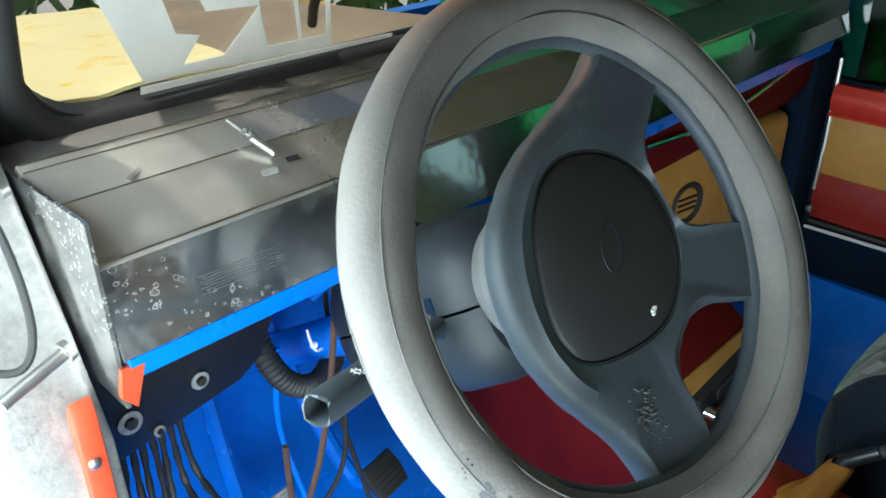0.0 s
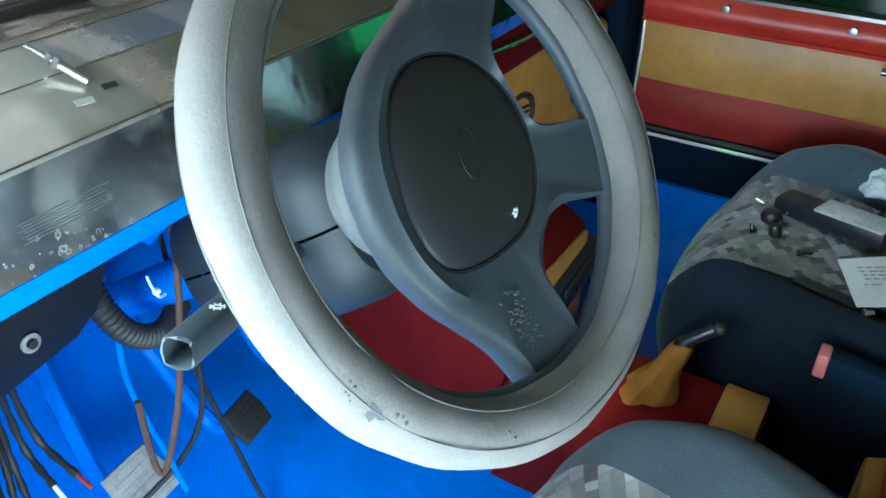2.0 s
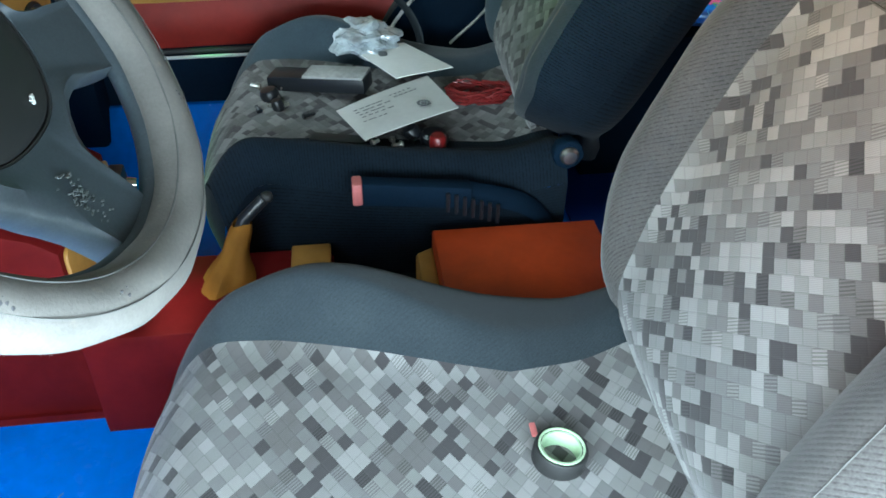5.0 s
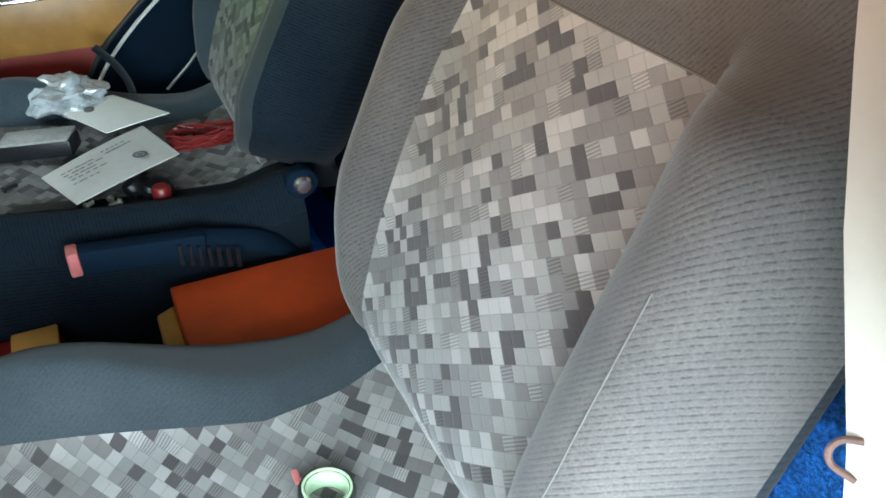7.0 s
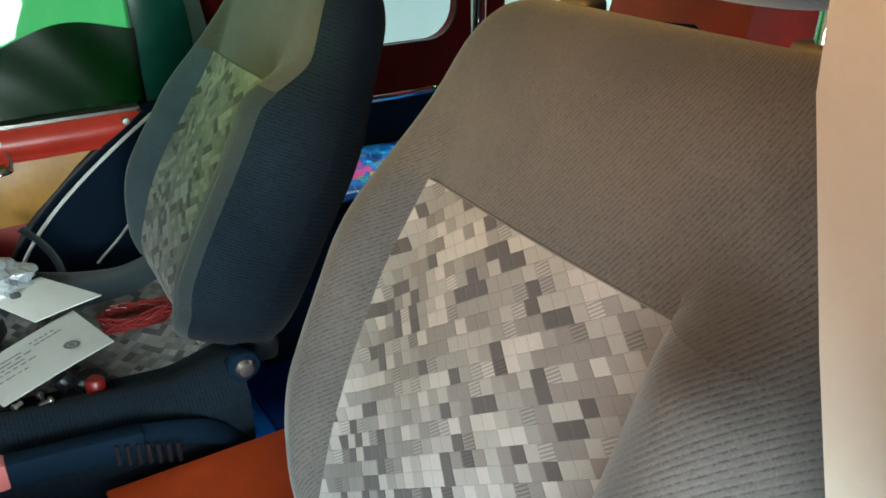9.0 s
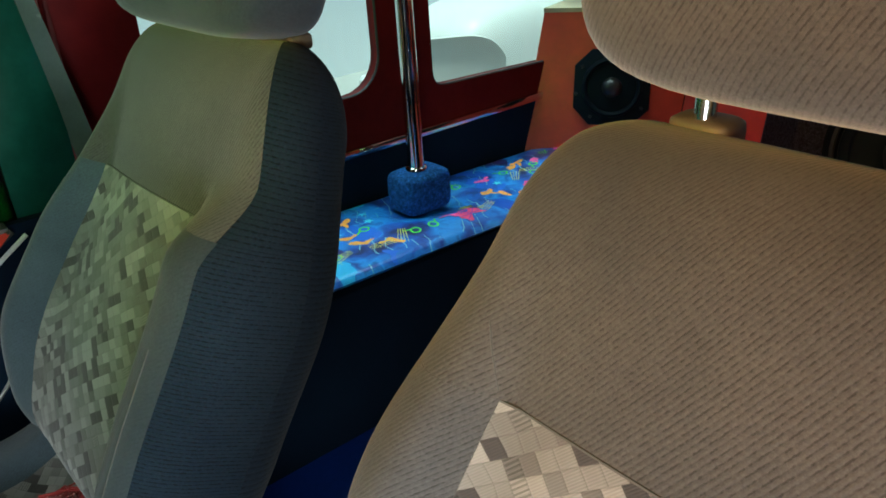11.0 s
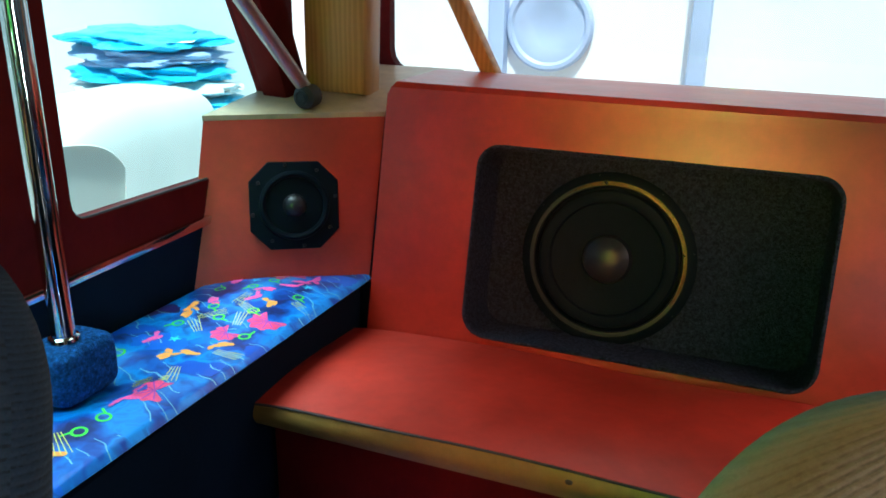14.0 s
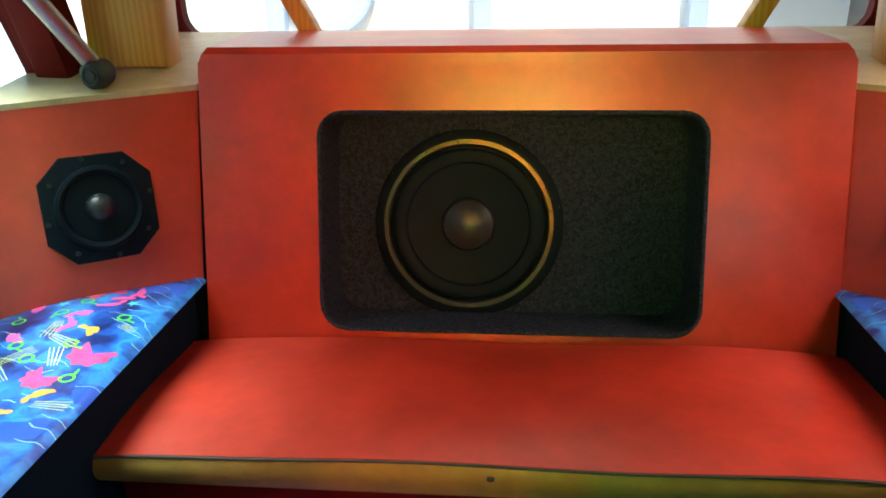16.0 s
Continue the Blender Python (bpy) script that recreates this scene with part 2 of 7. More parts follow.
def printed_cloth(name):
    """Bright blue cloth printed with loose coloured shapes and thin lines, under clear plastic."""
    m, nt, b = nodes_of(name, 0.35)
    uv = uv_vec(nt)
    wob = nt.nodes.new("ShaderNodeTexNoise")
    wob.inputs["Scale"].default_value = 22
    wob.inputs["Detail"].default_value = 2
    L(nt, uv, wob.inputs["Vector"])
    shift = nt.nodes.new("ShaderNodeVectorMath")
    shift.operation = "MULTIPLY_ADD"
    L(nt, wob.outputs["Color"], shift.inputs[0])
    shift.inputs[1].default_value = (0.07, 0.07, 0)
    L(nt, uv, shift.inputs[2])
    v = shift.outputs[0]
    base = ramp(nt, noise_fac(nt, 14, 3, 0.5, v), [(0.34, (0.003, 0.010, 0.10)), (0.46, (0.002, 0.08, 0.42)), (0.57, (0.003, 0.24, 0.70)), (0.68, (0.002, 0.04, 0.28))])

    def shapes(scale, size, stops, prev, seed):
        mp = nt.nodes.new("ShaderNodeMapping")
        mp.inputs["Location"].default_value = (seed, seed * 0.7, 0)
        mp.inputs["Scale"].default_value = (1, 1.7, 1)
        mp.inputs["Rotation"].default_value = (0, 0, seed)
        L(nt, v, mp.inputs["Vector"])
        t = nt.nodes.new("ShaderNodeTexVoronoi")
        t.inputs["Scale"].default_value = scale
        L(nt, mp.outputs["Vector"], t.inputs["Vector"])
        sep = nt.nodes.new("ShaderNodeSeparateColor")
        L(nt, t.outputs["Color"], sep.inputs[0])
        lim = math_node(nt, "MULTIPLY", sep.outputs[1], size)
        return mix(nt, math_node(nt, "LESS_THAN", t.outputs["Distance"], lim), prev, ramp(nt, sep.outputs[0], stops, True))

    c = shapes(9, 0.5, [(0.0, (0.003, 0.12, 0.62)), (0.35, (0.02, 0.012, 0.12)), (0.62, (0.002, 0.08, 0.5)), (0.86, (0.005, 0.42, 0.80))], base, 0.4)

    def lines(scale, seed, colour, width, prev, dist):
        mp = nt.nodes.new("ShaderNodeMapping")
        mp.inputs["Rotation"].default_value = (0, 0, seed)
        L(nt, uv, mp.inputs["Vector"])
        w = nt.nodes.new("ShaderNodeTexWave")
        w.inputs["Scale"].default_value = scale
        w.inputs["Distortion"].default_value = dist
        w.inputs["Detail"].default_value = 1
        w.inputs["Detail Scale"].default_value = 1.2
        L(nt, mp.outputs["Vector"], w.inputs["Vector"])
        on = math_node(nt, "GREATER_THAN", w.outputs["Fac"], width)
        where = noise_fac(nt, 9 + seed * 3, 1, 0.4, uv)
        on = math_node(nt, "MULTIPLY", on, math_node(nt, "GREATER_THAN", where, 0.53))
        return mix(nt, on, prev, colour)

    c = lines(13, 1.2, (0.20, 0.50, 0.60), 0.988, c, 7)
    L(nt, c, b.inputs["Base Color"])
    b.inputs["Coat Weight"].default_value = 0.4
    b.inputs["Coat Roughness"].default_value = 0.12
    bump(nt, b, noise_fac(nt, 9, 2, 0.5), 0.5, 0.012)
    return m


def brushed_steel(name, colour=(0.62, 0.60, 0.57), rough=0.16, spots=True, film=0.0):
    """Polished stainless sheet with smears, dried drops and scratches; its pale film also paints in light."""
    m, nt, b = nodes_of(name, rough, 1.0)
    tc = nt.nodes.new("ShaderNodeTexCoord").outputs["Object"]
    f = noise_fac(nt, 8, 6, 0.65)
    c = ramp(nt, f, [(0.3, tuple(x * 0.7 for x in colour)), (0.7, colour)])
    r = math_node(nt, "MULTIPLY_ADD", f, 0.2, rough - 0.08)
    if spots:
        wob = nt.nodes.new("ShaderNodeTexNoise")
        wob.inputs["Scale"].default_value = 150
        L(nt, tc, wob.inputs["Vector"])
        bent = nt.nodes.new("ShaderNodeVectorMath")
        bent.operation = "MULTIPLY_ADD"
        L(nt, wob.outputs["Color"], bent.inputs[0])
        bent.inputs[1].default_value = (0.006, 0.006, 0.006)
        L(nt, tc, bent.inputs[2])

        def drops(scale, big, rim):
            v = nt.nodes.new("ShaderNodeTexVoronoi")
            v.inputs["Scale"].default_value = scale
            L(nt, bent.outputs[0], v.inputs["Vector"])
            sep = nt.nodes.new("ShaderNodeSeparateColor")
            L(nt, v.outputs["Color"], sep.inputs[0])
            lim = math_node(nt, "MULTIPLY", math_node(nt, "MAXIMUM", math_node(nt, "SUBTRACT", sep.outputs[0], 0.45), 0.0), big)
            ring = math_node(nt, "LESS_THAN", math_node(nt, "ABSOLUTE", math_node(nt, "SUBTRACT", v.outputs["Distance"], lim)), rim)
            inside = math_node(nt, "MULTIPLY", math_node(nt, "LESS_THAN", v.outputs["Distance"], lim), math_node(nt, "MULTIPLY", sep.outputs[1], 0.5))
            return math_node(nt, "MULTIPLY", math_node(nt, "MAXIMUM", ring, inside), math_node(nt, "GREATER_THAN", lim, 0.04))

        spread = ramp(nt, noise_fac(nt, 9, 3, 0.6), [(0.42, (0.05, 0.05, 0.05)), (0.58, (1, 1, 1))])
        drop = math_node(nt, "MULTIPLY", math_node(nt, "MAXIMUM", drops(85, 0.55, 0.035), drops(190, 0.7, 0.06)), spread)
        smear = ramp(nt, noise_fac(nt, 26, 7, 0.72), [(0.50, (0, 0, 0)), (0.75, (0.9, 0.9, 0.9))])
        sx = nt.nodes.new("ShaderNodeSeparateXYZ")
        L(nt, tc, sx.inputs[0])
        # drops and film grow towards the door end; the film there imitates door light
        bright_end = nt.nodes.new("ShaderNodeMapRange")
        L(nt, math_node(nt, "ADD", sx.outputs["X"], math_node(nt, "MULTIPLY", f, 0.35)), bright_end.inputs["Value"])
        bright_end.inputs["From Min"].default_value, bright_end.inputs["From Max"].default_value = -0.38, -0.05
        bright_end.inputs["To Min"].default_value, bright_end.inputs["To Max"].default_value = 1.0, 0.12
        dirty = math_node(nt, "MAXIMUM", math_node(nt, "MULTIPLY", drop, 0.42), math_node(nt, "MULTIPLY_ADD", smear, 0.35, film))
        dirty = math_node(nt, "MULTIPLY", dirty, bright_end.outputs["Result"])
        c = mix(nt, dirty, c, (0.62, 0.59, 0.53))
        r = math_node(nt, "ADD", r, math_node(nt, "MULTIPLY", dirty, 0.45))
        L(nt, math_node(nt, "SUBTRACT", 1.0, math_node(nt, "MULTIPLY", dirty, 0.85)), b.inputs["Metallic"])
    L(nt, c, b.inputs["Base Color"])
    L(nt, r, b.inputs["Roughness"])
    bump(nt, b, noise_fac(nt, 14, 3), 0.12, 0.004)
    return m


def carpet(name, colour):
    m, nt, b = nodes_of(name, 1.0)
    f = noise_fac(nt, 260, 4, 0.8)
    f1 = noise_fac(nt, 12, 4)
    c = mix(nt, f1, ramp(nt, f, [(0.3, tuple(x * 0.35 for x in colour)), (0.72, tuple(min(1, x * 1.7) for x in colour))]), colour)
    tuft = noise_fac(nt, 130, 5, 0.75)
    c = mix(nt, 0.6, c, ramp(nt, tuft, [(0.40, (0.45, 0.45, 0.45)), (0.62, (1.9, 1.85, 1.8))]), "MULTIPLY")
    L(nt, c, b.inputs["Base Color"])
    b.inputs["Specular IOR Level"].default_value = 0.15
    bump(nt, b, tuft, 0.9, 0.005, bump(nt, b, f, 0.9, 0.004))
    return m


def wood_vinyl(name, a, c2):
    m, nt, b = nodes_of(name, 0.4)
    tc = nt.nodes.new("ShaderNodeTexCoord").outputs["Object"]
    mp = nt.nodes.new("ShaderNodeMapping")
    mp.inputs["Scale"].default_value = (9, 9, 1.2)
    L(nt, tc, mp.inputs["Vector"])
    w = nt.nodes.new("ShaderNodeTexWave")
    w.inputs["Scale"].default_value = 3.0
    w.inputs["Distortion"].default_value = 6
    w.inputs["Detail"].default_value = 4
    L(nt, mp.outputs["Vector"], w.inputs["Vector"])
    L(nt, ramp(nt, w.outputs["Fac"], [(0.2, a), (0.8, c2)]), b.inputs["Base Color"])
    bump(nt, b, w.outputs["Fac"], 0.1, 0.001)
    return m


def glass(name, colour, rough=0.02, gloss=0.06):
    """A thin pane: part clear, part reflecting, with smears."""
    m, nt, b = nodes_of(name, rough)
    nt.nodes.remove(b)
    out = nt.nodes["Material Output"]
    tr = nt.nodes.new("ShaderNodeBsdfTransparent")
    tr.inputs["Color"].default_value = (*colour, 1)
    gl = nt.nodes.new("ShaderNodeBsdfGlossy")
    gl.inputs["Roughness"].default_value = rough
    ms = nt.nodes.new("ShaderNodeMixShader")
    ms.inputs[0].default_value = gloss
    L(nt, tr.outputs[0], ms.inputs[1])
    L(nt, gl.outputs[0], ms.inputs[2])
    L(nt, ms.outputs[0], out.inputs["Surface"])
    return m


RED = vinyl("red_vinyl", (0.53, 0.036, 0.020), coat=0.3)
DEEP_RED = vinyl("deep_red_vinyl", (0.27, 0.018, 0.011), 0.5, 0.3)
MAROON = vinyl("maroon_vinyl", (0.125, 0.007, 0.007), 0.6, 0.08)
OCHRE = vinyl("ochre_vinyl", (0.46, 0.235, 0.055))
ORANGE = vinyl("orange_vinyl", (0.55, 0.065, 0.012), 0.5)
CREAM_VINYL = vinyl("cream_vinyl", (0.62, 0.50, 0.30))
BOOT = vinyl("ochre_cloth", (0.30, 0.13, 0.022), 0.8, 0.1)
OLIVE_TRIM = vinyl("mustard_vinyl", (0.36, 0.22, 0.055))
BLUE = surface("blue_paint", (0.003, 0.168, 0.73), 0.26, var=0.2, big=4, small=60, relief=0.1, coat=0.08, dirt=(0.02, 0.12, 0.50), dirt_amount=0.0, spec=0.4)
NAVY = surface("navy_lining", (0.004, 0.013, 0.027), 0.85, small=300, relief=0.6, spec=0.08)
BLACK = surface("black_paint", (0.012, 0.014, 0.018), 0.38, var=0.4, dirt=(0.10, 0.11, 0.12), dirt_amount=0.0)
RUBBER = surface("black_rubber", (0.018, 0.018, 0.018), 0.6, var=0.3, relief=0.4)
PLASTIC = surface("dark_grey_plastic", (0.015, 0.020, 0.024), 0.5, var=0.2, big=9, small=600, relief=0.12, spec=0.28)
PAD = surface("charcoal_plastic", (0.019, 0.021, 0.021), 0.55, var=0.15, big=12, small=600, relief=0.12)
HUB = surface("worn_grey_plastic", (0.048, 0.063, 0.073), 0.5, var=0.35, big=14, small=500, relief=0.1, dirt=(0.10, 0.12, 0.13), dirt_amount=0.0)
RIM = surface("grey_leather_cover", (0.172, 0.164, 0.150), 0.75, var=0.22, big=18, small=420, relief=0.35, dirt=(0.24, 0.215, 0.18), dirt_amount=0.0)
RIM_DARK = surface("rim_scuff", (0.08, 0.08, 0.085), 0.8)
SEAM = surface("dark_thread", (0.06, 0.058, 0.055), 0.9)
RIM_SEAM = surface("rim_thread", (0.13, 0.13, 0.125), 0.9)
STEEL = brushed_steel("stainless_sheet", (0.50, 0.455, 0.40), 0.13, film=0.46)
MIRROR = brushed_steel("mirror_steel", (0.56, 0.56, 0.55), 0.07, film=0.07)
CHROME = brushed_steel("chrome", (0.78, 0.77, 0.74), 0.08, spots=False)
DIRTY_ALU = surface("dirty_aluminium", (0.40, 0.39, 0.37), 0.4, 0.55, var=0.35, big=22, small=180, relief=0.5, dirt=(0.07, 0.065, 0.06), dirt_amount=0.02)
ZINC = brushed_steel("zinc_steel", (0.60, 0.59, 0.56), 0.38, spots=False)
ALU = brushed_steel("dull_aluminium", (0.58, 0.57, 0.53), 0.38)
RUST = surface("rusty_steel", (0.07, 0.034, 0.026), 0.8, var=0.5, big=60, small=400, relief=0.7, dirt=(0.03, 0.025, 0.02), dirt_amount=0.1)
RED_PAINT = surface("orange_red_paint", (0.55, 0.06, 0.02), 0.4, dirt=(0.45, 0.40, 0.33), dirt_amount=-0.02)
CLOTH = ribbed_cloth("ribbed_grey_cloth", (0.057, 0.056, 0.057), 0.0034, 58, rib=0.9)
MOSAIC = mosaic_cloth("mosaic_grey_cloth", 43)
MOSAIC_DIAG = mosaic_cloth("mosaic_grey_cloth_diagonal", -41)
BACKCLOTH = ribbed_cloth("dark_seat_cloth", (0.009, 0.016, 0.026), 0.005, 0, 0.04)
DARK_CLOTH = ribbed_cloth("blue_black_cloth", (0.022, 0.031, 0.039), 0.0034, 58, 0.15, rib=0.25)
SKYLIT_CLOTH = ribbed_cloth("skylit_grey_cloth", (0.040, 0.062, 0.082), 0.0034, 58, rib=0.25)
PRINT = printed_cloth("printed_cloth")
DARKER_FLOOR_BLUE = surface("darker_floor_blue", (0.001, 0.030, 0.22), 0.4, var=0.25, big=5, small=90, relief=0.15, spec=0.3)
BLUE_CARPET = carpet("blue_carpet", (0.015, 0.15, 0.52))
COLLAR = surface("scratched_grey_plastic", (0.10, 0.105, 0.105), 0.6, var=0.3, big=30, small=300, dirt=(0.25, 0.25, 0.24), dirt_amount=0.02)
CREAM = surface("cream_paint", (0.31, 0.295, 0.25), 0.4, var=0.08, dirt=(0.35, 0.33, 0.28), dirt_amount=-0.03)
WOOD = wood_vinyl("ochre_wood", (0.46, 0.22, 0.05), (0.56, 0.29, 0.075))
WHITE = surface("white_plastic", (0.78, 0.78, 0.75), 0.45, var=0.05)
PAPER = surface("paper", (0.80, 0.79, 0.77), 0.8, var=0.06, big=20, relief=0.1)
PAPER_GREY = surface("grey_paper", (0.56, 0.55, 0.53), 0.8, var=0.08, big=20, relief=0.1)
INK = surface("grey_ink", (0.16, 0.16, 0.17), 0.8)
RED_WIRE = surface("dark_red_cable", (0.22, 0.02, 0.02), 0.4)
RED_CAP = surface("red_plastic", (0.16, 0.01, 0.01), 0.35)
PINK = surface("faded_red_button", (0.55, 0.16, 0.15), 0.5)
GREEN_TAPE = surface("pale_green_card", (0.40, 0.55, 0.36), 0.6)
PLAIN_BLACK = surface("cone_paper", (0.005, 0.010, 0.016), 0.5, var=0.3, relief=0.15, spec=0.05)
FELT = carpet("black_felt", (0.046, 0.058, 0.096))
COPPER = surface("bronze_ring", (0.055, 0.024, 0.009), 0.3, 0.7, var=0.5, big=40)
FILM_PAINT = surface("dark_green_paint", (0.004, 0.050, 0.034), 0.16, var=0.5, big=5, small=30, relief=0.1, coat=0.4)
GLASS = glass("window_glass", (0.80, 0.95, 0.97))
SCREEN_GLASS = glass("windscreen_glass", (0.96, 0.95, 0.90))
FILM = glass("green_window_film", (0.0, 0.16, 0.09), 0.25, 0.015)
SIDE_GLASS = glass("cyan_window_glass", (0.62, 0.97, 1.0))
TAPE = surface("dusty_tape", (0.36, 0.35, 0.32), 0.6, var=0.2)
GREEN_GLASS = glass("green_glass", (0.12, 0.85, 0.28))
def backlit_film(name, colour):
    """Thin white sticker that lets daylight through from behind."""
    m, nt, b = nodes_of(name, 0.5)
    b.inputs["Base Color"].default_value = (*colour, 1)
    tl = nt.nodes.new("ShaderNodeBsdfTranslucent")
    L(nt, ramp(nt, noise_fac(nt, 14, 4), [(0.3, tuple(x * 0.8 for x in colour)), (0.7, colour)]), tl.inputs["Color"])
    ms = nt.nodes.new("ShaderNodeMixShader")
    ms.inputs[0].default_value = 0.6
    L(nt, b.outputs[0], ms.inputs[1])
    L(nt, tl.outputs[0], ms.inputs[2])
    L(nt, ms.outputs[0], nt.nodes["Material Output"].inputs["Surface"])
    return m


STICKER_FILM = backlit_film("sticker_film", (0.80, 0.81, 0.78))
STICKER = surface("white_sticker", (0.66, 0.68, 0.66), 0.5, var=0.06)
CONCRETE = surface("concrete", (0.44, 0.43, 0.41), 0.9, var=0.15, big=1.2, small=30, relief=0.3)
RENDER_WALL = surface("white_render", (0.84, 0.86, 0.88), 0.9, var=0.07, big=0.8, small=20, relief=0.2)
LEAF = surface("leaf", (0.05, 0.16, 0.025), 0.6, var=0.5, big=3)
GLOW_YELLOW = surface("glow_yellow", (0.93, 0.84, 0.46), 0.8, var=0.05, dirt=(0.93, 0.62, 0.02), dirt_amount=0.06)
YELLOW = surface("yellow_paint", (0.88, 0.56, 0.05), 0.6, var=0.12)
BROWN_BLOCK = surface("brown_block", (0.30, 0.235, 0.16), 0.7, var=0.25, big=9, small=80, relief=0.3)
TARP = surface("blue_plastic_sheet", (0.03, 0.48, 0.72), 0.3, var=0.4, big=5)
LILAC = surface("pale_blue_plastic", (0.42, 0.52, 0.72), 0.4, var=0.1)
CLEAR = surface("crumpled_plastic", (0.42, 0.47, 0.50), 0.15, var=0.25, big=30, coat=0.5)
HEADLINER = surface("headliner", (0.28, 0.22, 0.16), 0.9)
DULL_WALL = surface("dull_wall", (0.17, 0.165, 0.16), 0.9, var=0.15, big=1.2, small=30)

# ---- building helpers (all shapes are given in world metres) ----
BASE = {}


def thing(name, at, label, category, group="", kind=""):
    ob = new(name)
    ob.location = at
    ob.empty_display_size = 0.05
    BASE[ob.name] = Vector(at)
    return tagged(ob, label, category, group, kind)


def part(name, bm, material, parent=None, label="", smooth=True, recalc=True):
    """Links a bmesh as one mesh object under a thing or a part; with no parent it is a thing of its own."""
    me = bpy.data.meshes.new(name)
    if recalc:
        bmesh.ops.recalc_face_normals(bm, faces=bm.faces)
    at = BASE[parent.name] if parent is not None else Vector((0, 0, 0))
    bm.transform(Matrix.Translation(-at))
    for f in bm.faces:
        f.smooth = smooth
    bm.to_mesh(me)
    bm.free()
    me.materials.append(material)
    if smooth:
        me.set_sharp_from_angle(angle=radians(38))
    ob = new(name, me)
    if parent is not None:
        ob.parent = parent
    BASE[ob.name] = at
    if label:
        ob["label"] = label
    return ob


def solo(name, bm, material, label, category, group="", kind="", smooth=True):
    """A thing that is one single mesh, with its origin at its base."""
    pts = [v.co for v in bm.verts]
    at = Vector((sum(p.x for p in pts) / len(pts), sum(p.y for p in pts) / len(pts), min(p.z for p in pts)))
    bm.transform(Matrix.Translation(-at))
    ob = part(name, bm, material, None, "", smooth)
    ob.location = at
    BASE[ob.name] = at
    return tagged(ob, label, category, group, kind)


def B():
    return bmesh.new()


def box(bm, x0, x1, y0, y1, z0, z1, bev=0.0, seg=2, m=None):
    r = bmesh.ops.create_cube(bm, size=1)
    vs = r["verts"]
    mt = Matrix.Translation(((x0 + x1) / 2, (y0 + y1) / 2, (z0 + z1) / 2)) @ Matrix.Diagonal((abs(x1 - x0), abs(y1 - y0), abs(z1 - z0), 1))
    bmesh.ops.transform(bm, matrix=mt, verts=vs)
    if bev:
        es = list({e for v in vs for e in v.link_edges})
        r = bmesh.ops.bevel(bm, geom=es, offset=bev, segments=seg, profile=0.5, affect="EDGES")
        vs = list({v for f in r["faces"] for v in f.verts} | {v for v in vs if v.is_valid})
    if m is not None:
        bmesh.ops.transform(bm, matrix=m, verts=vs)
    return bm


def tube(bm, pts, r, n=10, caps=True, flat=1.0):
    """A round bar along points; r is one radius or one for each point."""
    pts = [Vector(p) for p in pts]
    rs = r if isinstance(r, (list, tuple)) else [r] * len(pts)
    rings = []
    up = None
    for i, p in enumerate(pts):
        d = (pts[min(i + 1, len(pts) - 1)] - pts[max(i - 1, 0)]).normalized()
        if up is None:
            up = d.orthogonal().normalized()
        up = (up - d * up.dot(d)).normalized()
        side = d.cross(up)
        rings.append([bm.verts.new(p + (up * math.cos(a) + side * math.sin(a) * flat) * rs[i]) for a in [2 * math.pi * k / n for k in range(n)]])
    for a, b in zip(rings, rings[1:]):
        for k in range(n):
            bm.faces.new((a[k], a[(k + 1) % n], b[(k + 1) % n], b[k]))
    if caps:
        bm.faces.new(rings[0][::-1])
        bm.faces.new(rings[-1])
    return bm


def curve_pts(ctrl, n=24):
    """A smooth line through the control points."""
    c = [Vector(p) for p in ctrl]
    c = [c[0] * 2 - c[1]] + c + [c[-1] * 2 - c[-2]]
    out = []
    seg = len(c) - 3
    for i in range(n + 1):
        t = i / n * seg
        k = min(int(t), seg - 1)
        u = t - k
        p0, p1, p2, p3 = c[k:k + 4]
        out.append(0.5 * (2 * p1 + (p2 - p0) * u + (2 * p0 - 5 * p1 + 4 * p2 - p3) * u * u + (3 * p1 - p0 - 3 * p2 + p3) * u ** 3))
    return out


def lathe(bm, prof, n=32, m=None, close=True):
    """Turns a profile of (radius, height) about z."""
    rings = []
    for r, z in prof:
        if r < 1e-6:
            rings.append([bm.verts.new((0, 0, z))])
        else:
            rings.append([bm.verts.new((r * math.cos(2 * math.pi * k / n), r * math.sin(2 * math.pi * k / n), z)) for k in range(n)])
    for a, b in zip(rings, rings[1:]):
        for k in range(n):
            q = [a[k % len(a)], a[(k + 1) % len(a)], b[(k + 1) % len(b)], b[k % len(b)]]
            q = list(dict.fromkeys(q))
            if len(q) > 2:
                bm.faces.new(q)
    if m is not None:
        bmesh.ops.transform(bm, matrix=m, verts=[v for r in rings for v in r])
    return bm


def prism(bm, loop, depth, m=None, bev=0.0):
    """A flat outline (x, y) drawn out by depth along z."""
    a = [bm.verts.new((x, y, 0)) for x, y in loop]
    b = [bm.verts.new((x, y, depth)) for x, y in loop]
    n = len(loop)
    top = bm.faces.new(b)
    bot = bm.faces.new(a[::-1])
    for k in range(n):
        bm.faces.new((a[k], a[(k + 1) % n], b[(k + 1) % n], b[k]))
    vs = a + b
    if bev:
        es = list(set(top.edges) | set(bot.edges))
        r = bmesh.ops.bevel(bm, geom=es, offset=bev, segments=2, profile=0.5, affect="EDGES")
        vs = list({v for f in r["faces"] for v in f.verts} | {v for v in vs if v.is_valid})
    if m is not None:
        bmesh.ops.transform(bm, matrix=m, verts=vs)
    return bm


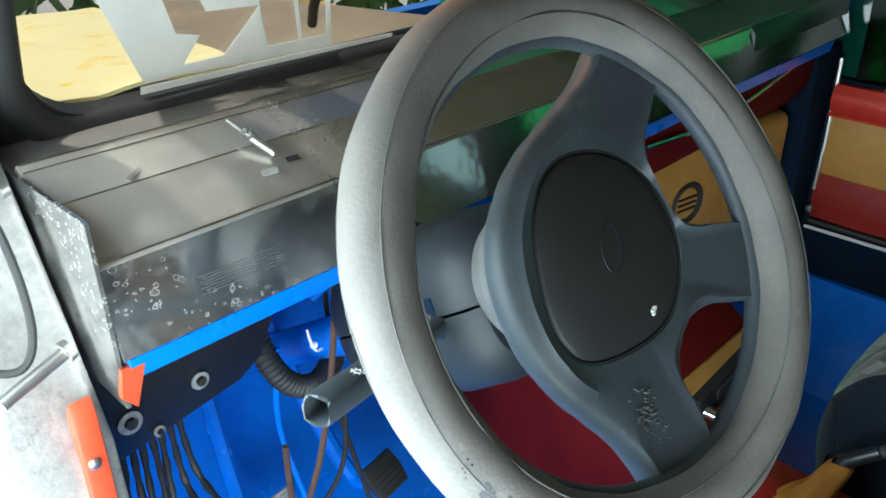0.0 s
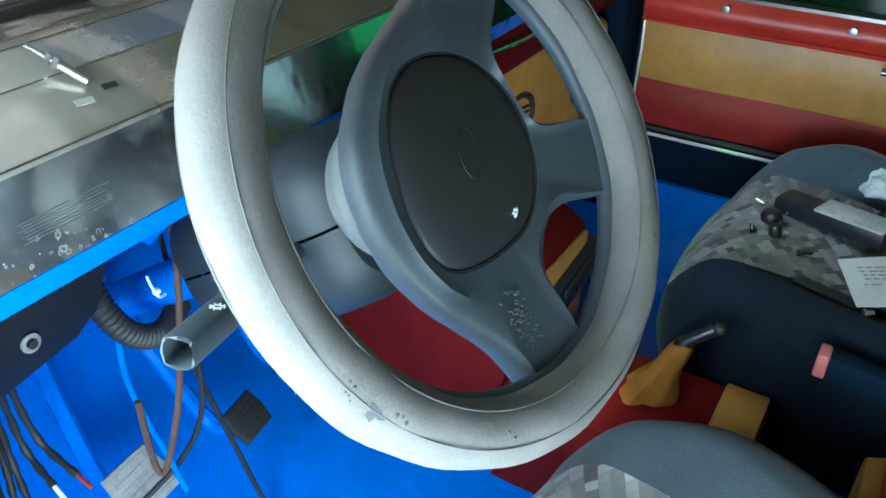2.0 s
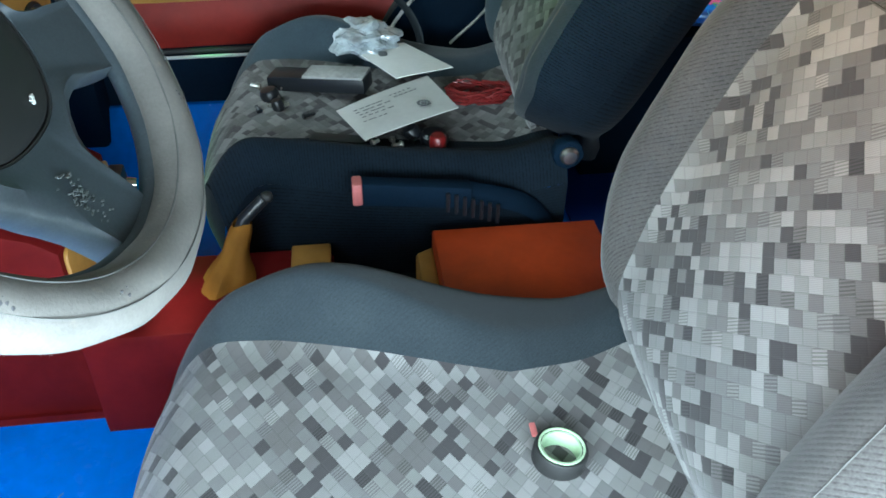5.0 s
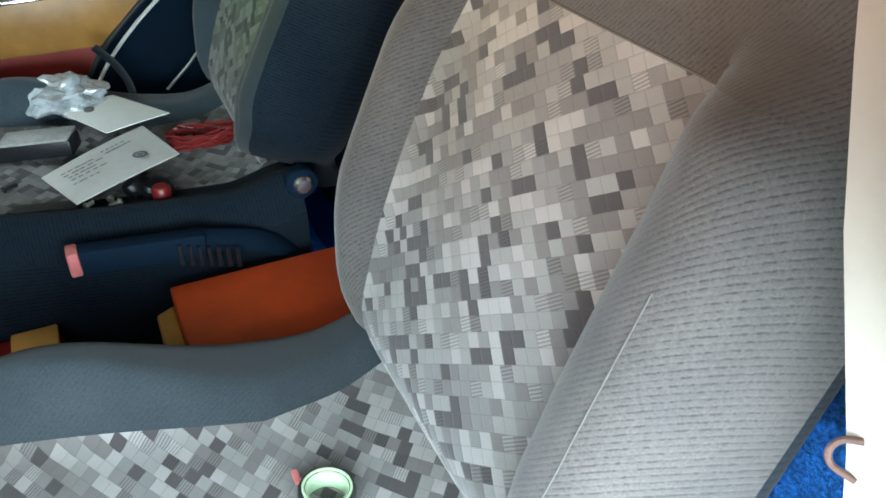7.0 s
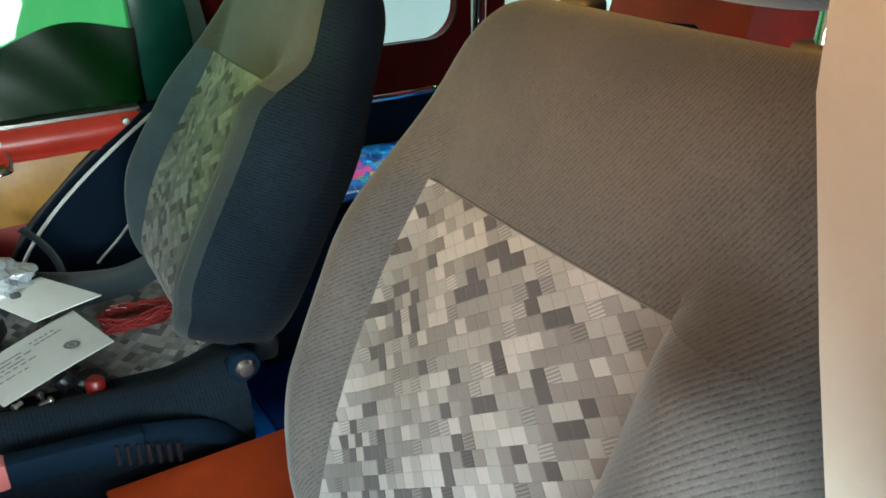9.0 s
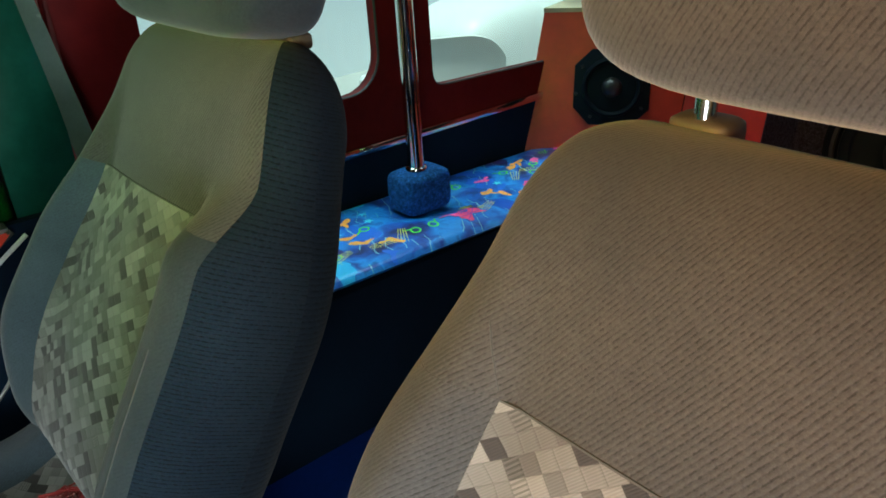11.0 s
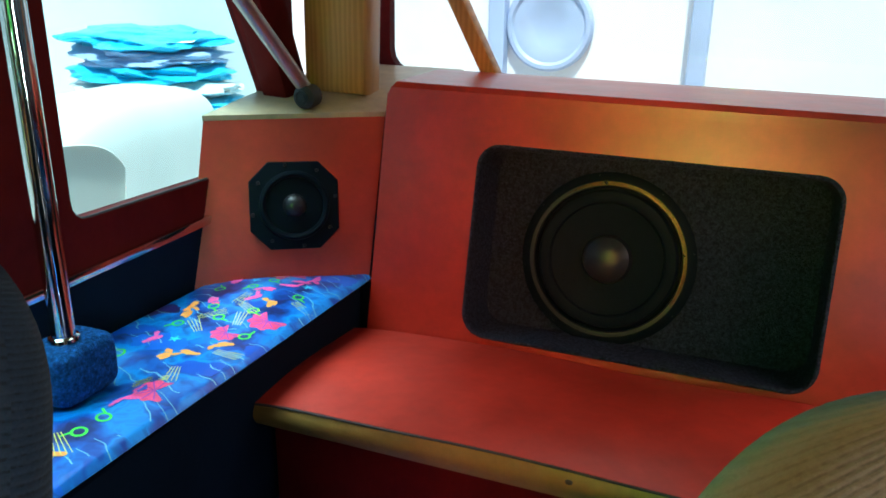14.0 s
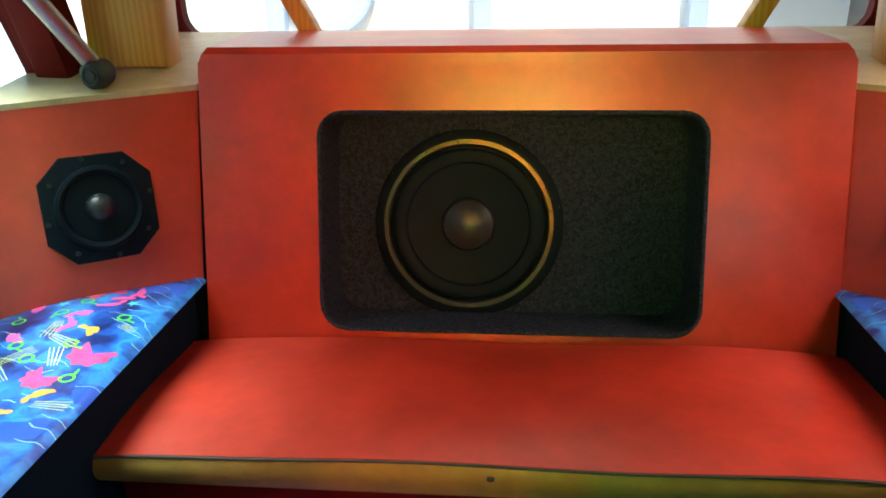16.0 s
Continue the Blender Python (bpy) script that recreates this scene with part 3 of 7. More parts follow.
def round_rect(x0, x1, y0, y1, r, n=5):
    rs = r if isinstance(r, (list, tuple)) else [r] * 4
    out = []
    for (cx, cy, a0), q in zip(((x1, y1, 0), (x0, y1, 90), (x0, y0, 180), (x1, y0, 270)), rs):
        sx, sy = (1 if cx == x1 else -1), (1 if cy == y1 else -1)
        for k in range(n + 1):
            a = radians(a0 + 90 * k / n)
            out.append((cx - sx * q + q * math.cos(a), cy - sy * q + q * math.sin(a)))
    return out


def pierced(bm, outer, hole, depth, m=None):
    """A panel (outer: x0, x1, y0, y1) of some depth along z with one opening through it."""
    x0, x1, y0, y1 = outer
    cx, cy = sum(p[0] for p in hole) / len(hole), sum(p[1] for p in hole) / len(hole)
    ring = []
    for x, y in hole:
        dx, dy = x - cx, y - cy
        t = min([((x1 if dx > 0 else x0) - cx) / dx] * (abs(dx) > 1e-9) + [((y1 if dy > 0 else y0) - cy) / dy] * (abs(dy) > 1e-9))
        ring.append([cx + dx * t, cy + dy * t])
    for c in ((x0, y0), (x1, y0), (x1, y1), (x0, y1)):
        k = min(range(len(ring)), key=lambda i: (ring[i][0] - c[0]) ** 2 + (ring[i][1] - c[1]) ** 2)
        ring[k] = list(c)
    n = len(hole)
    vs = []
    for loop in (ring, hole):
        for z in (0, depth):
            vs.append([bm.verts.new((p[0], p[1], z)) for p in loop])
    o0, o1, h0, h1 = vs
    for k in range(n):
        j = (k + 1) % n
        for q in ((o0[k], h0[k], h0[j], o0[j]), (o1[k], o1[j], h1[j], h1[k]), (o0[k], o0[j], o1[j], o1[k]), (h0[k], h1[k], h1[j], h0[j])):
            bm.faces.new(q)
    if m is not None:
        bmesh.ops.transform(bm, matrix=m, verts=[v for l in vs for v in l])
    return bm


def sheet(bm, f, nu, nv, skirt=0.0, uvf=None):
    """A surface f(u, v) over the unit square, with its edges folded in by skirt and a UV map in metres."""
    uvl = bm.loops.layers.uv.verify()
    P = [[Vector(f(i / nu, j / nv)) for j in range(nv + 1)] for i in range(nu + 1)]
    V = [[bm.verts.new(p) for p in row] for row in P]
    UV = {}
    for i in range(nu + 1):
        for j in range(nv + 1):
            UV[V[i][j]] = uvf(i / nu, j / nv) if uvf else (i / nu, j / nv)
    faces = []
    for i in range(nu):
        for j in range(nv):
            faces.append(bm.faces.new((V[i][j], V[i + 1][j], V[i + 1][j + 1], V[i][j + 1])))
    if skirt:
        loop = [(i, 0) for i in range(nu)] + [(nu, j) for j in range(nv)] + [(i, nv) for i in range(nu, 0, -1)] + [(0, j) for j in range(nv, 0, -1)]
        low = []
        for i, j in loop:
            a = P[min(i + 1, nu)][j] - P[max(i - 1, 0)][j]
            b = P[i][min(j + 1, nv)] - P[i][max(j - 1, 0)]
            nrm = a.cross(b).normalized()
            v = bm.verts.new(P[i][j] - nrm * skirt)
            UV[v] = UV[V[i][j]]
            low.append(v)
        n = len(loop)
        for k in range(n):
            i, j = loop[k]
            i2, j2 = loop[(k + 1) % n]
            faces.append(bm.faces.new((V[i2][j2], V[i][j], low[k], low[(k + 1) % n])))
    for fc in faces:
        for l in fc.loops:
            l[uvl].uv = UV[l.vert]
    return bm


def blob(bm, c, r, e=0.5, nu=20, nv=14, m=None):
    """A rounded box: centre, half sizes, and how square it is (1 round, 0.3 square)."""
    def pw(x, p):
        return math.copysign(abs(x) ** p, x)
    rings = []
    for j in range(1, nv):
        b = -math.pi / 2 + math.pi * j / nv
        rings.append([bm.verts.new((c[0] + r[0] * pw(math.cos(b), e) * pw(math.cos(a), e), c[1] + r[1] * pw(math.cos(b), e) * pw(math.sin(a), e), c[2] + r[2] * pw(math.sin(b), e))) for a in [2 * math.pi * i / nu for i in range(nu)]])
    lo, hi = bm.verts.new((c[0], c[1], c[2] - r[2])), bm.verts.new((c[0], c[1], c[2] + r[2]))
    for a, b in zip(rings, rings[1:]):
        for k in range(nu):
            bm.faces.new((a[k], a[(k + 1) % nu], b[(k + 1) % nu], b[k]))
    for k in range(nu):
        bm.faces.new((lo, rings[0][(k + 1) % nu], rings[0][k]))
        bm.faces.new((hi, rings[-1][k], rings[-1][(k + 1) % nu]))
    if m is not None:
        bmesh.ops.transform(bm, matrix=m, verts=[v for q in rings for v in q] + [lo, hi])
    return bm


def smooth01(x):
    x = max(0.0, min(1.0, x))
    return x * x * (3 - 2 * x)


def table(x, pts):
    """Straight lines from point to point of a short table."""
    if x <= pts[0][0]:
        return pts[0][1]
    for (a, p), (b, q) in zip(pts, pts[1:]):
        if x <= b:
            return p + (q - p) * (x - a) / (b - a)
    return pts[-1][1]


def axes_at(o, x, y, z):
    m = Matrix((x, y, z)).transposed().to_4x4()
    m.translation = o
    return m


F = 0.145          # floor level
XR, XL = 0.80, -0.80   # inner faces of the rear side walls
YZ = Matrix(((0, 0, 1, 0), (1, 0, 0, 0), (0, 1, 0, 0), (0, 0, 0, 1)))   # outline (y, z), drawn out along x
XZ = Matrix(((1, 0, 0, 0), (0, 0, -1, 0), (0, 1, 0, 0), (0, 0, 0, 1)))  # outline (x, z), drawn out along -y


def along_x(bm, loop, x0, x1, bev=0.0):
    return prism(bm, loop, x1 - x0, Matrix.Translation((x0, 0, 0)) @ YZ, bev)


def along_y(bm, loop, y0, y1, bev=0.0):
    return prism(bm, loop, y1 - y0, Matrix.Translation((0, y1, 0)) @ XZ, bev)


# ---- the setting ----
GROUND_Z = -0.42
bm = B()
sheet(bm, lambda u, v: (-60 + 120 * u, -60 + 120 * v, GROUND_Z), 24, 24)
tagged(part("ground", bm, CONCRETE), "grey concrete yard round the vehicle", "ground", kind="structure")

bm = B()
along_x(bm, [(-2.2, F), (0.66, F), (0.80, 0.20), (0.96, 0.44), (0.98, 0.80), (1.01, 0.80), (0.99, 0.43), (0.82, 0.16), (0.68, F - 0.03), (-2.2, F - 0.03)], -0.78, 0.78)
floor_ob = part("floor", bm, BLUE)
tagged(floor_ob, "glossy bright blue painted steel floor and toe board", "floor", kind="structure")
rs = random.Random(21)
for k in range(16):
    bm = B()
    x, y, a, l = rs.uniform(-0.70, -0.10), rs.uniform(0.10, 0.62), rs.uniform(-0.6, 0.9), rs.uniform(0.015, 0.05)
    p = Vector((x, y, F + 0.0003))
    tube(bm, [p, p + Vector((math.cos(a) * l * 0.5, math.sin(a) * l * 0.5 + 0.001, 0)), p + Vector((math.cos(a) * l, math.sin(a) * l, 0))], rs.uniform(0.0003, 0.0007), 4)
    part("scratch_line", bm, TAPE, floor_ob, "pale scratch")
# blue wheel-arch cove along the passenger footwell and the driver's kick panel
bm = B()
along_y(bm, [(0.52, F), (0.60, 0.165), (0.67, 0.215), (0.712, 0.27), (0.74, 0.27), (0.74, F)], 0.10, 0.96)
tagged(part("trim", bm, BLUE), "bright blue painted cove at the foot of the side wall", "trim", kind="structure")
bm = B()
along_y(bm, [(-0.74, F), (-0.74, 0.66), (-0.725, 0.66), (-0.72, 0.22), (-0.67, F + 0.004)], 0.72, 0.97)
tagged(part("trim", bm, BLUE), "bright blue painted kick panel", "trim", kind="structure")

# side walls: lining, chrome rail, red window panels
def side_wall(sign, name):
    x = XR * sign
    t = 0.03 * sign
    lo, hi = min(x, x + t), max(x, x + t)
    root = thing(name, (x, -1.2, F), "side wall with dark lining, chrome rail and dark red window panels", "wall", kind="structure")
    bm = B()
    box(bm, lo, hi, -2.2, -0.42, F - 0.03, 0.572)
    part("lower_lining", bm, NAVY, root, "dark navy lining", smooth=False)
    bm = B()
    box(bm, min(x, x - 0.012 * sign), max(x, x - 0.012 * sign), -1.62, -0.46, 0.572, 0.590, 0.004)
    part("chrome_rail", bm, CHROME, root, "chrome rail")
    mm = Matrix.Translation((lo, 0, 0)) @ YZ
    for n, (y0, y1, ya, yb, hole) in enumerate(((-1.125, -0.47, -1.065, -0.60, round_rect(-1.065, -0.60, 0.690, 1.20, [0.04, 0.04, 0.075, 0.06], 6)), (-1.86, -1.125, -1.66, -1.195, [(-1.23, 0.665)] + [(-1.195 - 0.03 * (1 - math.sin(a)), 0.665 + 0.03 - 0.03 * math.cos(a)) for a in (0.4, 0.8, 1.2)] + [(-1.195, 0.70), (-1.195, 1.10), (-1.20, 1.17), (-1.23, 1.20), (-1.40, 1.20), (-1.55, 1.20), (-1.60, 1.15), (-1.66, 0.99), (-1.75, 0.80), (-1.77, 0.74), (-1.76, 0.675), (-1.73, 0.655), (-1.55, 0.655), (-1.40, 0.66)]))):
        bm = B()
        pierced(bm, (y0, y1, 0.572, 1.30), hole, 0.03, mm)
        part("window_panel", bm, MAROON, root, "dark red vinyl panel with a rounded opening")
        bm = B()
        xs = x + 0.02 * sign
        vs = [bm.verts.new((xs, p[0], p[1])) for p in hole]
        bm.faces.new(vs)
        g = part("pane", bm, SIDE_GLASS, root, "clear window glass", recalc=False)
        g.visible_shadow = False
        bm = B()
        loop = [Vector((x + 0.004 * sign, p[0], p[1])) for p in hole]
        tube(bm, loop + [loop[0]], 0.0035, 6, False)
        part("seal", bm, RUBBER, root)
    bm = B()
    box(bm, lo, hi, -2.2, -0.30, 1.30, 1.42)
    part("cant_rail", bm, MAROON, root, smooth=False)
    return root


side_wall(1, "wall_right")
side_wall(-1, "wall_left")

bm = B()
box(bm, -0.83, 0.83, -2.3, 0.70, 1.42, 1.45)
tagged(part("ceiling", bm, HEADLINER, smooth=False), "tan cloth headliner", "ceiling", kind="structure")

# rear wall under and round the tailgate window
bm = B()
pierced(bm, (-0.83, 0.83, F - 0.03, 1.42), round_rect(-0.70, 0.70, 0.80, 1.34, 0.05, 4), 0.03, Matrix.Translation((0, -2.14, 0)) @ XZ)
wr = part("wall_rear", bm, MAROON)
tagged(wr, "dark red rear wall round the tailgate window", "wall", kind="structure")
bm = B()
vs = [bm.verts.new((x, -2.155, z)) for x, z in round_rect(-0.70, 0.70, 0.80, 1.34, 0.05, 4)]
bm.faces.new(vs)
pane = part("window_1", bm, GLASS, recalc=False)
pane.visible_shadow = False
tagged(pane, "clear tailgate window glass", "window", kind="structure")

# windscreen: black rubber surround and glass, clear beside the driver and green-tinted beyond
WS0, WS1 = Vector((0, 0.712, 0.846)), Vector((0, 0.545, 1.36))
WSX = Vector((1, 0, 0))
WSY = (WS1 - WS0).normalized()
WSM = axes_at(WS0, WSX, WSY, WSX.cross(WSY))
ws_hole = round_rect(-0.575, 0.60, 0.013, 0.48, 0.070, 9)
bm = B()
pierced(bm, (-0.83, 0.83, -0.035, 0.56), ws_hole, 0.02, WSM)
scr = part("window_2", bm, RUBBER)
tagged(scr, "black windscreen surround with a thick rubber seal", "window", kind="structure")
bm = B()
loop = [WSM @ Vector((p[0] + (0.013 if p[0] > 0 else -0.013), p[1] + (0.013 if p[1] > 0.2 else -0.013), 0.02)) for p in ws_hole]
tube(bm, loop + [loop[0], loop[1]], 0.0155, 12, False)
part("rubber_seal", bm, RUBBER, scr)
for nm, x0, x1, mt, lab in (("clear_pane", -0.64, -0.08, SCREEN_GLASS, "clear glass"), ("tinted_pane", -0.08, 0.62, GREEN_GLASS, "green tinted glass")):
    bm = B()
    vs = [bm.verts.new(WSM @ Vector((x, y, 0.008))) for x, y in ((x0, -0.02), (x1, -0.02), (x1, 0.5), (x0, 0.5))]
    bm.faces.new(vs)
    g = part(nm, bm, mt, scr, lab, recalc=False)
    g.visible_shadow = mt is GREEN_GLASS
# sticker shapes on the glass
for loop in ([(-0.4647, 0.029), (-0.4233, 0.0279), (-0.4251, 0.0386), (-0.4081, 0.0658), (-0.4327, 0.0718), (-0.4462, 0.1069), (-0.4462, 0.30), (-0.535, 0.30), (-0.505, 0.116)],
             [(-0.4233, 0.0279), (-0.3288, 0.0242), (-0.3291, 0.0383), (-0.3462, 0.0887), (-0.3436, 0.0854), (-0.3812, 0.0392), (-0.4251, 0.0386)],
             [(-0.4025, 0.0889), (-0.3445, 0.0856), (-0.3480, 0.30), (-0.41, 0.30), (-0.409, 0.1009)],
             [(-0.3288, 0.0242), (-0.2442, 0.0223), (-0.2489, 0.0375), (-0.3291, 0.0383)],
             [(-0.2913, 0.0389), (-0.2867, 0.0389), (-0.2983, 0.0831), (-0.2983, 0.30), (-0.3033, 0.30), (-0.3033, 0.0839)],
             [(-0.2543, 0.0376), (-0.2489, 0.0375), (-0.2562, 0.0763), (-0.2562, 0.30), (-0.2621, 0.30), (-0.2621, 0.0773)],
             [(-0.468, 0.017), (-0.155, 0.0145), (-0.155, 0.0195), (-0.468, 0.025)]):
    bm = B()
    prism(bm, loop, 0.001, WSM @ Matrix.Translation((0, 0, 0.012)))
    part("sticker_shape", bm, STICKER_FILM, scr, "white sticker shape", smooth=False)

# front passenger side: lining below the door, A-post and B-post
bm = B()
box(bm, 0.725, 0.755, -0.46, 0.98, F - 0.03, 0.66)
wf = part("wall_front_right", bm, NAVY, smooth=False)
tagged(wf, "dark navy lined side panel under the passenger door", "wall", kind="structure")
bm = B()
along_y(bm, [(0.665, F), (0.640, 0.72), (0.74, 0.72), (0.74, F)], 0.49, 0.62, 0.01)
tagged(part("trim", bm, NAVY), "dark navy lined front corner post", "trim", kind="structure")
bm = B()
along_x(bm, [(-0.345, 0.60), (-0.452, 0.60), (-0.452, 1.40), (-0.345, 1.40)], 0.745, 0.79, 0.006)
tagged(part("trim", bm, FILM_PAINT), "dark green painted door post", "trim", kind="structure")
bm = B()
along_x(bm, [(-0.475, 0.55), (-0.60, 0.55), (-0.60, 1.40), (-0.475, 1.40)], 0.775, 0.825, 0.006)
tagged(part("trim", bm, MAROON), "dark red post between the side windows", "trim", kind="structure")
bm = B()
along_x(bm, [(0.455, 0.655), (0.73, 0.655), (0.73, 0.86), (0.60, 1.40), (0.36, 1.40), (0.43, 1.05), (0.455, 0.80)], 0.748, 0.80, 0.006)
tagged(part("trim", bm, FILM_PAINT), "dark green painted post beside the windscreen", "trim", kind="structure")

# ---- front seats ----
SX = -0.375
GUIDE = surface("brown_grey_plastic", (0.08, 0.062, 0.042), 0.5)
E_UP = Vector((0, -0.41, 0.912))
E_N = Vector((0, 0.912, 0.41))
S0 = Vector((0, -0.226, 0.40))
SL = 0.622


def back_w(s):
    w = table(s, [(0, 0.092), (0.06, 0.135), (0.10, 0.172), (0.14, 0.212), (0.18, 0.240), (0.24, 0.260), (0.32, 0.268)]) - 0.050 * smooth01((s - 0.55) / 0.40)
    if s > 0.86:
        q = min(1.0, (s - 0.86) / 0.14)
        w -= 0.075 * (1 - math.sqrt(max(0.0, 1 - q * q)))
    return w


def back_k(s):
    """how thick the backrest still is near its rounded top"""
    if s < 0.86:
        return 1.0
    q = min(1.0, (s - 0.86) / 0.14)
    return math.sqrt(max(0.0, 1 - q ** 2.2))


def back_seam(s, side=-1):
    """half the width of the mosaic panel; it reaches further on the inner side"""
    if side < 0:
        k = table(s, [(0.0, 0.158), (0.20, 0.150), (0.27, 0.141), (0.37, 0.136), (0.705, 0.134)])
    else:
        k = table(s, [(0.0, 0.105), (0.10, 0.140), (0.165, 0.154), (0.28, 0.169), (0.40, 0.177), (0.54, 0.178), (0.66, 0.166), (0.705, 0.161)])
    return min(k, back_w(s) - 0.012)


def back_h(x, s):
    w = back_w(s)
    a = abs(x)
    k = back_seam(s, x)
    if x > 0:
        b = 0.044 * smooth01(s / 0.35) * (1 - smooth01((s - 0.55) / 0.35))
        h = b * smooth01((a - k + 0.012) / 0.045)
    else:
        b = 0.058 * smooth01((s + 0.06) / 0.34) * (1 - smooth01((s - 0.655) / 0.14))
        q = max(0.0, min(1.0, (a - k) / (0.52 * (w - k))))
        h = b * math.sin(q * math.pi / 2) ** 0.8
    e = max(0.016, min(0.060, 0.62 * (w - k)))
    q = max(0.0, min(1.0, (a - (w - e)) / e))
    h -= (0.050 + b) * (1 - math.sqrt(max(0.0, 1 - q * q)))
    h += 0.010 * math.sin(math.pi * min(1, s / 0.95)) * max(0, 1 - min(1, a / k) ** 2)
    # the foot of the backrest turns away into the crease
    h -= 0.055 * (1 - smooth01(s / 0.17)) ** 1.5
    return -0.050 + (h + 0.050) * back_k(s)


def back_pt(x, s, extra=0.0):
    return Vector((SX + x, 0, 0)) + S0 + E_UP * (SL * s) + E_N * (back_h(x, s) + extra)


def cush_edge(v):
    """where the mosaic panel of the cushion ends on the inner side"""
    return table(v, [(0.0, 0.137), (0.04, 0.135), (0.18, 0.120), (0.30, 0.109), (0.41, 0.120), (0.56, 0.138), (0.75, 0.160), (0.92, 0.170), (1.0, 0.172)])


def cush_h(x, v):
    """height of the cushion's top; v from the back 0 to the front 1"""
    z = 0.398 + 0.028 * smooth01(v / 0.8) + 0.020 * smooth01((0.17 - v) / 0.17)
    a = abs(x)
    if x > 0:
        bol = 0.020 + 0.054 * math.exp(-((v - 0.64) / 0.24) ** 2)
        z += bol * smooth01((a - cush_edge(v) + 0.012) / 0.055)
    else:
        bol = 0.022 + 0.024 * smooth01((v - 0.4) / 0.6)
        z += bol * smooth01((a - 0.14) / 0.06)
    q = max(0.0, (a - 0.195) / 0.05)
    z -= 0.050 * q ** 2.2
    if v > 0.84:
        z -= 0.075 * ((v - 0.84) / 0.16) ** 2.2
    z -= 0.008 * (1 - min(1, a / 0.12) ** 2) * math.sin(math.pi * v)
    return z


CY0, CY1 = -0.305, 0.245


def cush_pt(x, v, extra=0.0):
    y = CY0 + (CY1 - CY0) * v
    y -= 0.05 * (abs(x) / 0.245) ** 3 * smooth01((v - 0.6) / 0.4)
    return Vector((SX + x, y, cush_h(x, v) + extra))


def front_seat():
    s = thing("front_seat", (SX, -0.05, F), "worn grey cloth bucket seat with mosaic centre, behind the wheel", "seat", "front seats")
    # backrest
    top = 0.705
    bm = B()
    sheet(bm, lambda u, v: back_pt((2 * u - 1) * back_seam(v * top, u - 0.5), v * top), 18, 30, -0.010, lambda u, v: ((2 * u - 1) * back_seam(v * top, u - 0.5), v * top * SL))
    back = part("backrest", bm, MOSAIC, s, "centre panel of grey mosaic cloth")
    bm = B()

    def upper(u, v):
        s_ = top + (1 - (1 - v) ** 1.8) * (1 - top)
        return back_pt(math.sin((u - 0.5) * math.pi) * back_w(s_), s_)
    sheet(bm, upper, 44, 26, 0.0, lambda u, v: (math.sin((u - 0.5) * math.pi) * 0.23, (1 - (1 - v) ** 1.8) * (1 - top) * SL))
    part("upper_panel", bm, CLOTH, s, "plain ribbed grey cloth")
    for sg in (-1, 1):
        bm = B()

        def side(u, v, sg=sg):
            v = 0.15 + 0.85 * v
            k, w = back_seam(v * top, sg), back_w(v * top)
            return back_pt(sg * (k + (w - k) * u), v * top)
        sheet(bm, side, 16, 34, -0.006 * sg, lambda u, v, sg=sg: (sg * (0.15 + u * 0.10), v * top * SL))
        part("back_bolster", bm, CLOTH, s, "ribbed grey cloth bolster")
    bm = B()

    def rear(u, v):
        x = math.sin((2 * u - 1) * math.pi / 2)
        v = 1 - (1 - v) ** 1.8
        w = back_w(v)
        edge = back_h(w, v)
        return Vector((SX + x * w, 0, 0)) + S0 + E_UP * (SL * v) + E_N * (edge - (0.105 - 0.03 * v) * max(0, 1 - abs(x) ** 3.5) ** 0.5 * back_k(v))
    sheet(bm, rear, 28, 40, 0.0, lambda u, v: (u * 0.45, v * SL))
    part("back_shell", bm, BACKCLOTH, s, "dark blue-grey cloth back")
    # stitched seams
    for sg in (-1, 1):
        bm = B()
        tube(bm, [back_pt(sg * back_seam(k / 30, sg), k / 30, -0.0008) for k in range(4, 21)], 0.0009, 5)
        part("seam", bm, SEAM, s)
    bm = B()
    tube(bm, [back_pt(t / 10 * back_seam(top, t), top, -0.0004) for t in range(-10, 11)], 0.0012, 5)
    part("seam", bm, SEAM, s)
    for sg in (-1, 1):
        bm = B()
        x_ = back_seam(top, sg)
        tube(bm, [back_pt(sg * (x_ + 0.004 * k), top + 0.014 * k, -0.0006) for k in range(6)], 0.0009, 5)
        part("seam", bm, SEAM, s)
    bm = B()
    tube(bm, [back_pt(-(back_seam(k / 30) + 0.58 * (back_w(k / 30) - back_seam(k / 30))), k / 30, 0.0) for k in range(5, 17)], 0.0008, 5)
    part("seam", bm, SEAM, s)
    # cushion
    bm = B()
    sheet(bm, lambda u, v: cush_pt(-0.126 + (0.126 + cush_edge(v)) * u, v), 18, 40, 0.012, lambda u, v: (-0.126 + (0.126 + cush_edge(v)) * u, v * 0.55))
    part("cushion", bm, MOSAIC_DIAG, s, "sunken cushion of grey mosaic cloth")
    for sg in (-1, 1):
        bm = B()

        def bol(u, v, sg=sg):
            k = 0.126 if sg < 0 else cush_edge(v)
            return cush_pt(sg * (k + (0.245 - k) * u), v)
        sheet(bm, bol, 18, 40, 0.008 * sg, lambda u, v, sg=sg: (sg * (0.126 + u * 0.13), v * 0.55))
        part("cushion_bolster", bm, DARK_CLOTH, s, "plain blue-black cloth bolster")
        bm = B()

        def low(u, d, sg=sg):
            p = cush_pt(sg * 0.245, u)
            return Vector((p.x + sg * 0.004 * math.sin(math.pi * d) - sg * 0.012 * d, p.y, p.z + (0.235 - p.z) * d))
        sheet(bm, low, 28, 8, 0.0, lambda u, v: (u * 0.52, v * 0.15))
